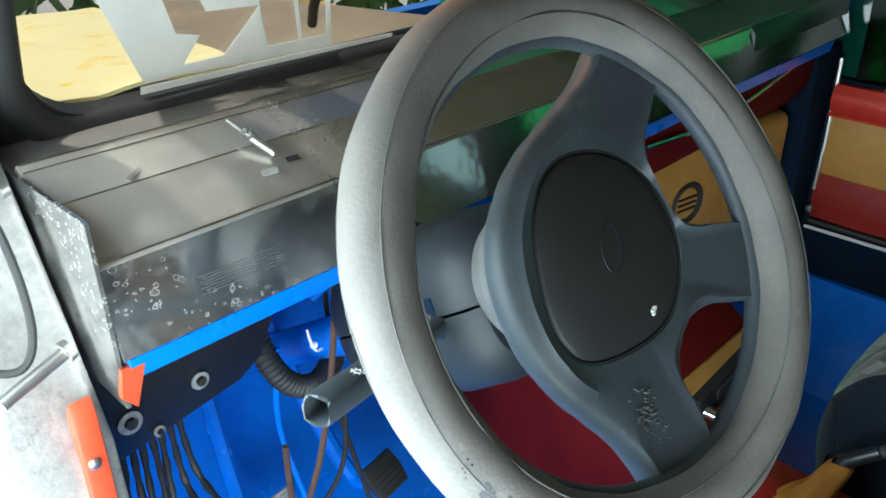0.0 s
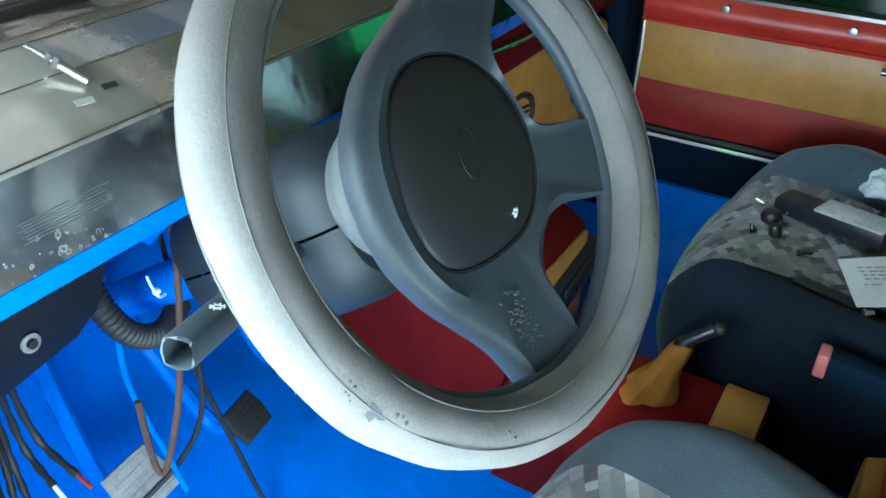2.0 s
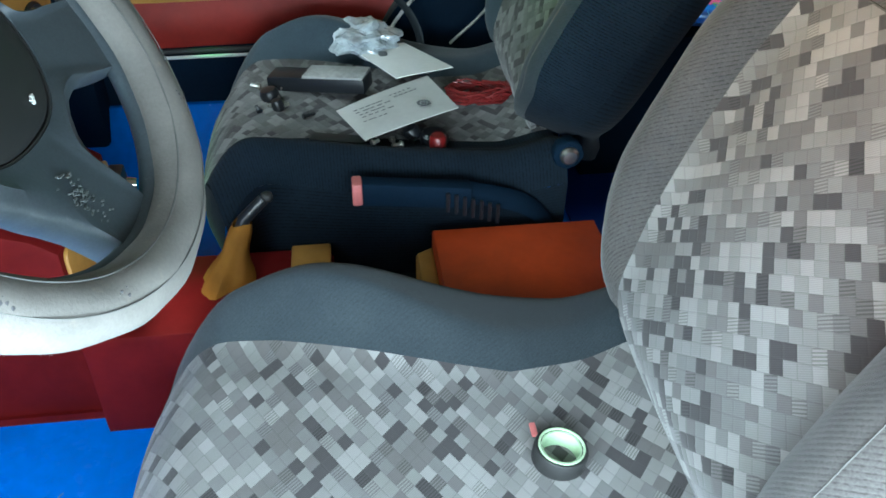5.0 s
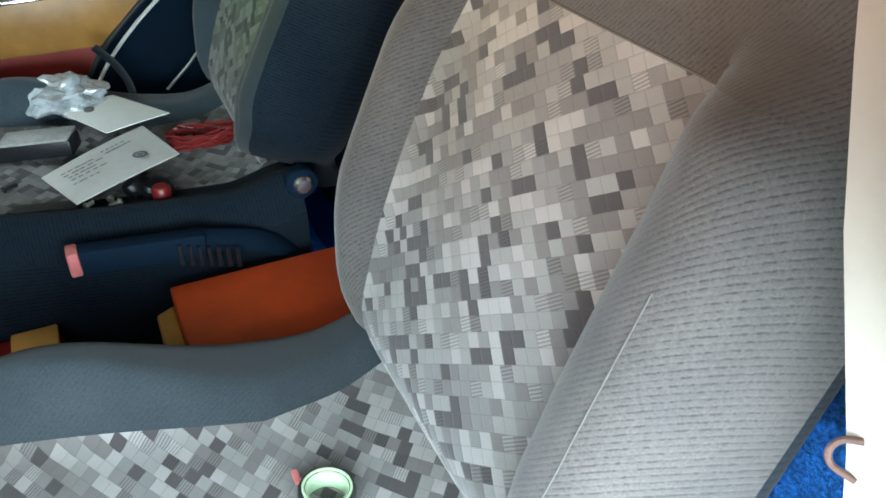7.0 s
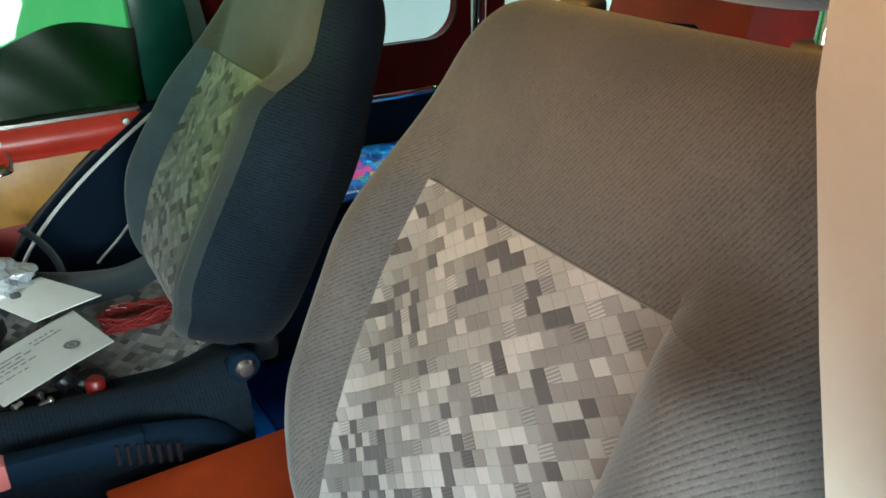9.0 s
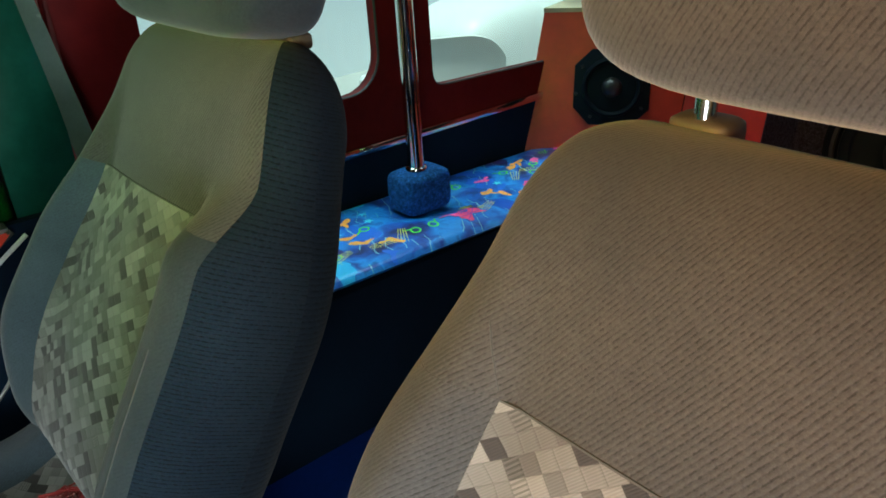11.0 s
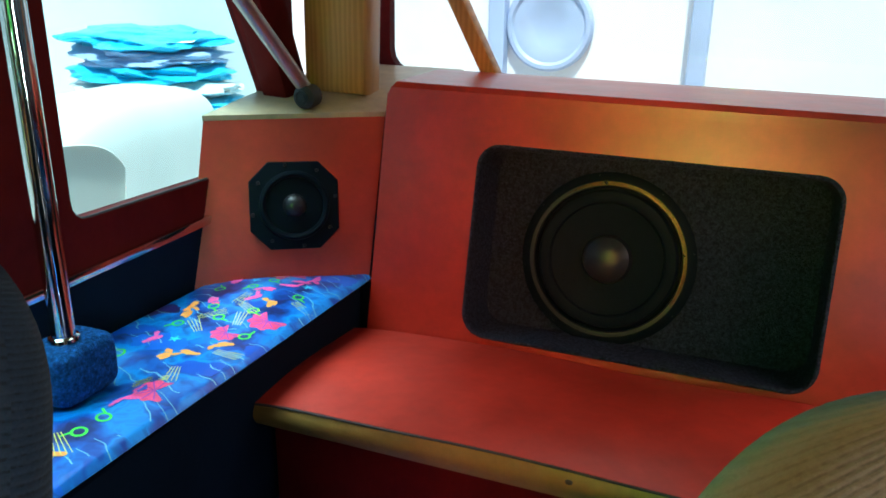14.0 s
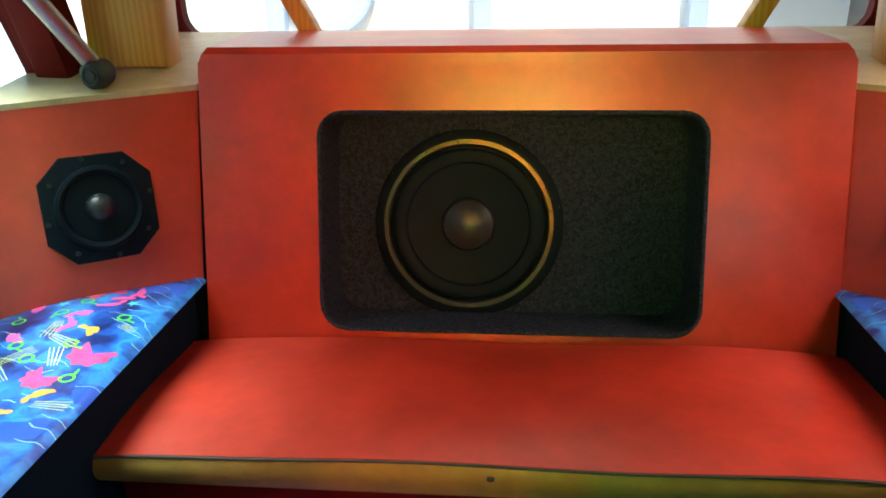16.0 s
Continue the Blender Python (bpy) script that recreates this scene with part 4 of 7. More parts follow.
        part("cushion_side", bm, BACKCLOTH, s, "dark cloth side")
    bm = B()

    def front(u, v):
        x = (2 * u - 1) * 0.243
        p = cush_pt(x, 1.0)
        return Vector((p.x, p.y + 0.012 * math.sin(math.pi * v) - 0.015 * v, p.z + (0.235 - p.z) * v))
    sheet(bm, front, 16, 8, 0.0, lambda u, v: (u * 0.48, v * 0.15))
    part("front_skirt", bm, BACKCLOTH, s, "dark cloth front of the cushion")
    # frame, slides and hinge
    bm = B()
    box(bm, SX - 0.215, SX + 0.215, -0.25, 0.18, 0.195, 0.24, 0.008)
    part("seat_frame", bm, BLACK, s)
    for sg in (-1, 1):
        bm = B()
        box(bm, SX + sg * 0.17 - 0.02, SX + sg * 0.17 + 0.02, -0.27, 0.19, F, 0.20, 0.004)
        part("slide_rail", bm, BLACK, s)
    for sg in (-1,):
        bm = B()
        xo = SX + sg * 0.226
        along_x(bm, round_rect(-0.327, -0.283, 0.410, 0.454, 0.018, 5), xo - 0.010, xo + 0.010, 0.004)
        h = part("hinge_cover", bm, NAVY, s, "black plastic hinge cover")
        bm = B()
        lathe(bm, [(0, 0.006), (0.010, 0.005), (0.014, 0.0), (0.014, -0.004), (0, -0.004)], 16, Matrix.Translation((xo + sg * 0.014, -0.305, 0.432)) @ Matrix.Rotation(sg * math.pi / 2, 4, "Y"))
        part("bolt", bm, ZINC, h, "steel bolt")
    # headrest on two posts
    hc = Vector((SX, -0.520, 1.075))
    hm = Matrix.Translation(hc) @ Matrix.Rotation(radians(12), 4, "X")
    bm = B()
    uvl = bm.loops.layers.uv.verify()
    blob(bm, (0, 0, 0), (0.169, 0.058, 0.102), 0.42, 40, 24, hm)
    for fc in bm.faces:
        for l in fc.loops:
            l[uvl].uv = (l.vert.co.x - SX, l.vert.co.z)
    head = part("headrest", bm, CLOTH, s, "padded grey cloth headrest")
    for sg in (-1, 1):
        p = Vector((SX + sg * 0.118, -0.532, 0.934))
        bm = B()
        tube(bm, [p + Vector((0, 0.004, 0.006)), p + Vector((0, 0.0, 0.06))], 0.0066, 14)
        part("headrest_post", bm, CHROME, s, "chrome post")
        bm = B()
        blob(bm, tuple(p + Vector((0, 0, 0.012))), (0.0205, 0.0135, 0.0085), 0.45, 20, 12)
        part("post_guide", bm, GUIDE, s, "brown-grey plastic post guide")
    return s


seat = front_seat()
seat2 = copy_thing(seat, pose(0.375, -0.05, F))
tagged(seat2, "worn grey cloth bucket seat with mosaic centre, strewn with parts", "seat", "front seats")
for child in seat2.children:
    if child.name.startswith("headrest."):
        child.location.z -= 0.026
        # darker cloth paints in the shade on this headrest
        child.data = child.data.copy()
        child.data.materials[0] = DARK_CLOTH
# cushion cloths carry the shade towards the driver and blue sky light beyond
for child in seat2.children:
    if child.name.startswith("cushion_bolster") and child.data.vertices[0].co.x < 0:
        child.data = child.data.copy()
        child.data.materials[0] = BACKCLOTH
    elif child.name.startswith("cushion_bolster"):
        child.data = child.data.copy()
        child.data.materials[0] = SKYLIT_CLOTH
# its backrest stands skewed, the outer side turned back
for child in seat2.children:
    kind_ = child.name.split(".")[0]
    if kind_ in ("headrest", "headrest_post", "post_guide"):
        child.location.x -= 0.058
    elif kind_ in ("backrest", "upper_panel", "back_bolster", "back_shell", "seam"):
        child.data = child.data.copy()
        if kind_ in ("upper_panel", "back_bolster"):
            # the edge towards the driver takes the dark back cloth
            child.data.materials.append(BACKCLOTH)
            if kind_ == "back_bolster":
                # far bolster tinted by sky light, near one darkened for shade
                child.data.materials[0] = SKYLIT_CLOTH if child.data.polygons[0].center.x > 0 else DARK_CLOTH
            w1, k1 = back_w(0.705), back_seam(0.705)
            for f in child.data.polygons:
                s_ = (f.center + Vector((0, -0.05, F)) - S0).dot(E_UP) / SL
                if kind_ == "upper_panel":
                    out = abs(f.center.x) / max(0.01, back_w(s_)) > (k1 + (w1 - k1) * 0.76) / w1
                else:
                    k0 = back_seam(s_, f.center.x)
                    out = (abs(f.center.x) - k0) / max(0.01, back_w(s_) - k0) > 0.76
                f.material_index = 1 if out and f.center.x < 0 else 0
        for v in child.data.vertices:
            s_ = (v.co + Vector((0, -0.05, F)) - S0).dot(E_UP) / SL
            k_ = smooth01((s_ - 0.22) / 0.5)
            v.co.x = v.co.x * (1 - (0.30 if v.co.x > 0 else 0.03) * k_) - 0.053 * k_

# ---- steering wheel and column ----
DUST_MARK = surface("pale_scuff", (0.14, 0.16, 0.16), 0.9)
WC = Vector((-0.3776, 0.2397, 0.8263))
wa, wy = radians(33.8), radians(6.56)
W_U = Vector((math.cos(wy), -math.sin(wy), 0))
W_F = Vector((math.sin(wy), math.cos(wy), 0))
W_N = -W_F * math.cos(wa) + Vector((0, 0, math.sin(wa)))
W_V = W_F * math.sin(wa) + Vector((0, 0, math.cos(wa)))
WM = axes_at(WC, W_U, W_V, W_N)
HM = WM @ Matrix.Translation((0.006, 0.0, -0.038))   # the hub lies deeper than the rim

wheel = thing("steering_wheel", WC, "worn three-spoke steering wheel in a dusty pale grey leather cover", "steering wheel")


def rim_pt(a, b, r=0.0215, major=0.1735):
    k = major + r * 1.0 * math.cos(b)
    return WM @ Vector((k * math.cos(a), k * math.sin(a), 0.95 * r * math.sin(b)))


bm = B()
nA, nB_ = 96, 18
rr = random.Random(3)
ph = [rr.uniform(0, 6.28) for _ in range(6)]
ring = [[bm.verts.new(rim_pt(2 * math.pi * i / nA, 2 * math.pi * j / nB_, 0.0215 + 0.0006 * math.sin(7 * i / nA * 6.28 + ph[0]) + 0.0005 * math.sin(17 * i / nA * 6.28 + 3 * j / nB_ * 6.28 + ph[1]))) for j in range(nB_)] for i in range(nA)]
for i in range(nA):
    for j in range(nB_):
        bm.faces.new((ring[i][j], ring[(i + 1) % nA][j], ring[(i + 1) % nA][(j + 1) % nB_], ring[i][(j + 1) % nB_]))
rim = part("rim", bm, RIM, wheel, "pale grey leather cover, frayed at the edge")
# cover edges, stitching and scuffs
for b0, rad in ((radians(66), 0.0005), (radians(-40), 0.0010), (radians(128), 0.0007)):
    bm = B()
    tube(bm, [rim_pt(2 * math.pi * i / 120 + 0.0, b0 + 0.10 * math.sin(3 * i / 120 * 6.28), 0.0218) for i in range(121)], rad, 5, False)
    part("stitched_seam", bm, RIM_SEAM, rim, "stitched seam")
for a0, b0, sz in ((radians(-147), radians(70), 0.006), (radians(-43), radians(80), 0.0045), (radians(-158), radians(60), 0.0025), (radians(76), radians(70), 0.006), (radians(-120), radians(85), 0.002)):
    for k in range(5):
        bm = B()
        a, b = a0 + rr.uniform(-0.03, 0.03), b0 + rr.uniform(-0.2, 0.2)
        rad = sz * rr.uniform(0.25, 0.55)
        c = rim_pt(a, b, 0.0218 - 0.85 * rad)
        blob(bm, tuple(c), (rad, rad, rad), 0.9, 8, 6)
        part("torn_patch", bm, RIM_DARK, rim, "torn dark patch")
# a large tear with a lifted pale flap round it
for sz, h_, mat_, lab_ in ((0.95, 0.0219, RIM, "lifted pale flap"), (0.60, 0.02215, RIM_DARK, "torn dark hole")):
    bm = B()
    cv = bm.verts.new(rim_pt(radians(208), radians(58), h_))
    loop = []
    for k in range(22):
        w = k / 22 * 6.2832
        q = sz * (1 + 0.35 * math.sin(3 * w + 1.0) + 0.22 * math.sin(5 * w + sz * 4) + 0.15 * math.sin(8 * w))
        loop.append(bm.verts.new(rim_pt(radians(208) + 0.046 * q * math.cos(w), radians(58) + 0.30 * q * math.sin(w), h_)))
    for k in range(22):
        bm.faces.new((cv, loop[k], loop[(k + 1) % 22]))
    part("torn_patch", bm, mat_, rim, lab_)
# darker core that shows inside the cover
bm = B()
tube(bm, [WM @ Vector((0.1555 * math.cos(k / 96 * 6.2832), 0.1555 * math.sin(k / 96 * 6.2832), -0.009)) for k in range(97)], 0.0078, 10, False)
part("rim_core", bm, HUB, wheel, "dark grey rim core")
# frayed threads along the outer edge
bm = B()
for k in range(70):
    a = rr.uniform(radians(150), radians(300))
    b = radians(-35) + rr.uniform(-0.1, 0.1)
    p = rim_pt(a, b, 0.0217)
    o = (p - WC).normalized() * rr.uniform(0.0005, 0.0016) + Vector((rr.uniform(-1, 1), rr.uniform(-1, 1), rr.uniform(-1, 1))) * 0.0008
    tube(bm, [p, p + o], 0.00015, 3)
tagged(part("frayed_thread", bm, RIM, rim, "frayed threads"), kind="stuff")

# one moulded piece: hub and three spokes that widen into the rim
pad_r = sorted((a % 360, r) for a, r in [(121, 0.061), (98, 0.070), (72, 0.0745), (44, 0.080), (16, 0.0825), (-6, 0.0815), (-30, 0.0785), (-52, 0.0745), (-82, 0.066), (-105, 0.067), (-133, 0.0745), (-154, 0.0615), (170, 0.0515), (140, 0.055)])
SHELL = [(-99, 0.151), (-97, 0.168), (-77, 0.168), (-75.6, 0.147), (-75, 0.134), (-73, 0.115), (-69, 0.105), (-64, 0.099), (-54, 0.095), (-45, 0.097), (-39, 0.105), (-34.5, 0.118), (-32, 0.134), (-30.8, 0.150), (-29.5, 0.168), (-8.2, 0.168), (-7, 0.147), (-6.2, 0.124), (-4.5, 0.108), (-2, 0.099), (5, 0.091), (12, 0.089), (22, 0.092), (32, 0.100), (37, 0.109), (40, 0.122), (41.2, 0.142), (42.5, 0.168),
         (62, 0.168), (64, 0.150), (67, 0.137), (71, 0.124), (80, 0.107), (93, 0.094), (110, 0.086), (130, 0.081), (160, 0.080), (180, 0.081), (198, 0.085), (221, 0.094), (240, 0.106), (250, 0.118), (256, 0.130), (261, 0.151)]


def shell_r(a):
    a = (a + 99) % 360 - 99
    return sum(table((a + d + 99) % 360 - 99, SHELL) for d in (-1.2, 0, 1.2)) / 3


def pad_rad(a):
    """outline of the pad, eased over the corners"""
    return sum(pad_raw(a + q) for q in range(-14, 15, 4)) / 8


def pad_raw(a):
    a %= 360
    ext = [(pad_r[-1][0] - 360, pad_r[-1][1])] + pad_r + [(pad_r[0][0] + 360, pad_r[0][1])]
    for (a0, r0), (a1, r1) in zip(ext, ext[1:]):
        if a0 <= a <= a1:
            return r0 + (r1 - r0) * smooth01((a - a0) / (a1 - a0))
    return 0.07


bm = B()
rings = []
nS = 300
for kind_, v1, v2 in ((0, 0.90, -0.022), (0, 1.0, -0.019), (0, 1.03, -0.0125), (2, 0.35, -0.011), (2, 0.7, -0.008), (1, 0.009, -0.0055), (1, 0.0045, -0.007), (1, 0.0015, -0.010), (1, 0.0, -0.015), (1, 0.0, -0.024), (1, 0.004, -0.031), (3, 0.078, -0.037), (3, 0.070, -0.044), (3, 0.064, -0.047), (3, 0.050, -0.048)):
    row = []
    for k in range(nS):
        a = 360 * k / nS
        R, P = shell_r(a), pad_rad(a)
        far = smooth01((R - 0.085) / 0.075)
        if kind_ == 0:
            r, z = P * v1, v2
        elif kind_ == 2:
            r, z = P * 1.03 + (R - 0.009 - P * 1.03) * v1, v2
        elif kind_ == 1:
            r, z = max(P * 1.03, R - v1), v2 - 0.006 * (1 - far)
        else:
            r, z = min(R - 0.005, v1), v2
        row.append(bm.verts.new(WM @ Vector((r * math.cos(radians(a)), r * math.sin(radians(a)), z))))
    rings.append(row)
for a, b in zip(rings, rings[1:]):
    for k in range(nS):
        bm.faces.new((a[k], a[(k + 1) % nS], b[(k + 1) % nS], b[k]))
bm.faces.new(rings[0])
bm.faces.new(rings[-1])
sp = part("spoke_shell", bm, HUB, wheel, "worn blue-grey plastic hub with three spokes")
bm = B()
lathe(bm, [(0.040, -0.006), (0.0600, -0.008), (0.0620, -0.011), (0.0612, -0.036), (0.0590, -0.041), (0.052, -0.059), (0.03, -0.059)], 40, HM)
part("collar", bm, COLLAR, wheel, "scratched grey collar")
bm = B()
for k in range(60):
    q = Vector((-0.010 + rr.gauss(0, 0.006), -0.112 + rr.gauss(0, 0.012), -0.0085))
    blob(bm, tuple(WM @ q), (rr.uniform(0.0008, 0.0026), rr.uniform(0.0006, 0.0016), 0.0006), 0.9, 6, 3)
tagged(part("scratch_mark", bm, DUST_MARK, sp, "pale scuff marks"), kind="stuff")

# centre pad with its dished face
PM = WM @ Matrix.Translation((0, 0, -0.044))
bm = B()
rings = []
for sc, z in ((0.985, 0.018), (1.0, 0.026), (0.985, 0.0305), (0.94, 0.033), (0.7, 0.0365), (0.4, 0.0385), (0.15, 0.039)):
    rings.append([bm.verts.new(PM @ Vector((pad_rad(k * 6) * sc * math.cos(radians(k * 6)), pad_rad(k * 6) * sc * math.sin(radians(k * 6)), z))) for k in range(60)])
for a, b in zip(rings, rings[1:]):
    for k in range(60):
        bm.faces.new((a[k], a[(k + 1) % 60], b[(k + 1) % 60], b[k]))
bm.faces.new(rings[-1])
pad = part("centre_pad", bm, PAD, wheel, "dark charcoal centre pad")
bm = B()
tube(bm, [PM @ Vector((pad_rad(k * 3) * 1.012 * math.cos(radians(k * 3)), pad_rad(k * 3) * 1.012 * math.sin(radians(k * 3)), 0.0300)) for k in range(121)], 0.0011, 6, False)
part("gap", bm, RUBBER, pad)
bm = B()
tube(bm, [PM @ (Vector((0.008, 0.003, 0.0392)) + Matrix.Rotation(radians(-18), 3, "Z") @ Vector((0.009 * math.cos(k / 24 * 6.2832), 0.017 * math.sin(k / 24 * 6.2832), 0))) for k in range(25)], 0.0006, 5, False)
part("emblem", bm, PLASTIC, pad, "worn oval emblem outline")
bm = B()
for k in range(7):
    blob(bm, tuple(PM @ Vector((0.028 + rr.gauss(0, 0.0012), -0.049 + rr.gauss(0, 0.0018), 0.0365))), (0.0016, 0.0012, 0.0012), 0.8, 6, 4)
part("chip", bm, STICKER, pad, "white chip")

# column
column = thing("steering_column", HM @ Vector((0, 0, -0.36)), "dark grey plastic steering column shroud with a broken lever", "steering column")


def shroud(bm, half):
    rows = []
    for z, w, h in ((-0.058, 0.050, 0.050), (-0.068, 0.060, 0.060), (-0.088, 0.066, 0.068), (-0.14, 0.065, 0.073), (-0.22, 0.060, 0.070), (-0.30, 0.052, 0.060), (-0.33, 0.042, 0.05)):
        row = []
        for j in range(17):
            a = math.pi * j / 16
            x = math.copysign(abs(math.cos(a)) ** 0.65, math.cos(a)) * w
            y = abs(math.sin(a)) ** 0.65 * h * half
            row.append(bm.verts.new(HM @ Vector((x, y - 0.006 + 0.0012 * half, z))))
        rows.append(row)
    for a, b in zip(rows, rows[1:]):
        for j in range(16):
            bm.faces.new((a[j], a[j + 1], b[j + 1], b[j]))
    bm.faces.new(rows[0])
    bm.faces.new(rows[-1])


bm = B()
shroud(bm, 1)
part("upper_shroud", bm, PLASTIC, column)
bm = B()
shroud(bm, -1)
part("lower_shroud", bm, PLASTIC, column)
bm = B()
box(bm, -0.0664, -0.056, -0.022, 0.011, -0.116, -0.098, 0.001, m=HM)
sl = part("lever_slot", bm, NAVY, column, "empty black slot")
bm = B()
blob(bm, tuple(HM @ Vector((-0.0655, -0.004, -0.107))), (0.003, 0.003, 0.004), 0.5, 8, 6)
part("contact", bm, RUBBER, sl)
bm = B()
tube(bm, [HM @ Vector((0, -0.01, -0.32)), HM @ Vector((0, -0.01, -0.75))], 0.024, 14)
part("shaft_tube", bm, BLUE, column, "blue painted tube")
# broken lever: hollow end
p0, p1 = Vector((-0.425, 0.352, 0.742)), Vector((-0.583, 0.296, 0.784))
ld = (p1 - p0).normalized()
lu = (Vector((0, 0, 1)) - ld * ld.z).normalized()
lm = axes_at(p0, ld, ld.cross(lu) * -1, lu)


def lever_ring(bm, x, w, h, inner=False, jag=0.0):
    out = []
    for j in range(16):
        a = 2 * math.pi * j / 16
        e = 0.55
        out.append(bm.verts.new(lm @ Vector((x + jag * rr.uniform(-1, 1), math.copysign(abs(math.cos(a)) ** e, math.cos(a)) * w, math.copysign(abs(math.sin(a)) ** e, math.sin(a)) * h))))
    return out


bm = B()
L_ = (p1 - p0).length
rows = [lever_ring(bm, x, w, h, jag=j) for x, w, h, j in ((0, 0.006, 0.006, 0), (0.06, 0.0065, 0.0065, 0), (0.08, 0.0085, 0.0085, 0), (0.10, 0.0098, 0.0093, 0), (L_ - 0.003, 0.0098, 0.0096, 0.0008), (L_, 0.0096, 0.0092, 0.0018), (L_ - 0.001, 0.0084, 0.0080, 0.0014), (L_ - 0.06, 0.0072, 0.0068, 0))]
for a, b in zip(rows, rows[1:]):
    for j in range(16):
        bm.faces.new((a[j], a[(j + 1) % 16], b[(j + 1) % 16], b[j]))
bm.faces.new(rows[0])
bm.faces.new(rows[-1])
lev = part("lever", bm, HUB, column, "broken grey indicator lever with a hollow end")
bm = B()
tube(bm, [lm @ Vector((0.130 + 0.0024 * math.cos(k / 12 * 6.2832), 0.0026 * math.sin(k / 12 * 6.2832) + 0.002, 0.0098)) for k in range(13)], 0.0006, 4, False)
for k in range(8):
    a = k / 8 * 6.2832
    tube(bm, [lm @ Vector((0.130 + 0.0032 * math.cos(a), 0.0034 * math.sin(a) + 0.002, 0.0098)), lm @ Vector((0.130 + 0.0045 * math.cos(a), 0.0048 * math.sin(a) + 0.002, 0.0098))], 0.0005, 4)
part("lamp_symbol", bm, STICKER, lev, "white lamp symbol")

# ---- dashboard ----
dash = thing("dashboard", (0, 0.55, 0.70), "stained stainless steel dashboard shelf with dried water drops", "dashboard")
DX0, DX1 = -0.615, 0.715
bm = B()
along_x(bm, [(0.72, 0.842), (0.612, 0.850), (0.604, 0.857), (0.598, 0.852), (0.555, 0.839), (0.548, 0.842), (0.542, 0.837), (0.500, 0.813), (0.497, 0.810), (0.4975, 0.802), (0.545, 0.826), (0.60, 0.842), (0.72, 0.832)], DX0, DX1)
shelf_ = part("shelf", bm, STEEL, dash, "stainless shelf with two folds")
# thin chrome beads stand in for the highlights along the folds
for y0, z0, r0 in ((0.604, 0.8565, 0.0014), (0.5975, 0.8525, 0.0007), (0.548, 0.8415, 0.0012), (0.4985, 0.8125, 0.0009)):
    bm = B()
    tube(bm, [(DX0 + 0.002, y0, z0), (DX1 - 0.002, y0, z0)], r0, 6)
    part("fold_edge", bm, CHROME, shelf_, "bright bead put in as the highlight along a fold")
bm = B()
along_x(bm, [(0.4965, 0.8085), (0.478, 0.744), (0.482, 0.740), (0.504, 0.803)], DX0, DX1)
fr = part("front_face", bm, MIRROR, dash, "mirror-like stainless front face")
# row of pale lines paints a striped reflection onto the front face
for k in range(7):
    bm = B()
    z0 = 0.766 + 0.0022 * k
    y0 = 0.478 + (z0 - 0.744) * 0.287 - 0.0004
    tube(bm, [(-0.545 + 0.003 * (k % 2), y0, z0), (-0.47 - 0.004 * (k % 3), y0, z0)], 0.0004, 4)
    part("scratch_line", bm, COLLAR, fr, "pale line of a striped reflection")
bm = B()
along_x(bm, [(0.479, 0.742), (0.484, 0.722), (0.52, 0.718), (0.52, 0.726), (0.490, 0.73), (0.486, 0.742)], DX0 + 0.004, DX1 - 0.06)
part("under_lip", bm, BLUE, dash, "blue painted lip")
bm = B()
along_y(bm, [(DX0 - 0.004, 0.70), (DX0 - 0.004, 0.852), (DX0 - 0.001, 0.852), (DX0 - 0.001, 0.70)], 0.484, 0.66)
part("end_plate", bm, MIRROR, dash, "mirror-like steel end plate", smooth=False)
# end piece that lies bare at the door side
post = thing("door_post", (-0.70, 0.56, 0.3), "bare dull aluminium door post with scratches", "post")
bm = B()
along_x(bm, [(0.505, 0.50), (0.505, 0.66), (0.545, 0.74), (0.60, 0.875), (0.68, 0.90), (0.70, 0.50)], -0.745, -0.625, 0.006)
part("post_body", bm, DIRTY_ALU, post)
bm = B()
along_x(bm, [(0.50, 0.42), (0.495, 0.700), (0.500, 0.715), (0.508, 0.70), (0.512, 0.42)], -0.655, -0.637, 0.002)
strip = part("edge_strip", bm, RED_PAINT, post, "orange-red painted edge strip")
for z in (0.66, 0.56):
    bm = B()
    blob(bm, (-0.648, 0.494, z), (0.005, 0.003, 0.005), 0.8, 10, 6)
    part("rivet", bm, ZINC, strip)
bm = B()
prism(bm, [(-0.618, 0.735), (-0.60, 0.735), (-0.612, 0.700), (-0.622, 0.712)], 0.006, Matrix.Translation((0, 0.487, 0)) @ XZ)
part("chipped_corner", bm, RED_PAINT, post, "chipped orange corner")
bm = B()
tube(bm, curve_pts([(-0.665, 0.60, 0.90), (-0.652, 0.555, 0.84), (-0.655, 0.525, 0.775), (-0.672, 0.515, 0.748), (-0.70, 0.53, 0.76), (-0.715, 0.56, 0.80), (-0.71, 0.60, 0.88)], 40), 0.0032, 8)
solo("cable", bm, RUBBER, "loop of black cable on the door post", "cable")
for p, d in (((-0.668, 0.508, 0.742), (1, 0.2, 0.25)), ((-0.672, 0.548, 0.862), (1, 0, 0.2))):
    bm = B()
    q = Vector(p)
    dd = Vector(d).normalized()
    tube(bm, [q - dd * 0.026, q + dd * 0.026], 0.005, 10)
    lathe(bm, [(0, 0.008), (0.008, 0.006), (0.009, 0.0), (0, 0)], 12, Matrix.Translation(q + dd * 0.026) @ dd.to_track_quat("Z", "Y").to_matrix().to_4x4())
    solo("hinge_pin", bm, ZINC, "zinc steel hinge pin on the door post", "pin", "hinge pins")

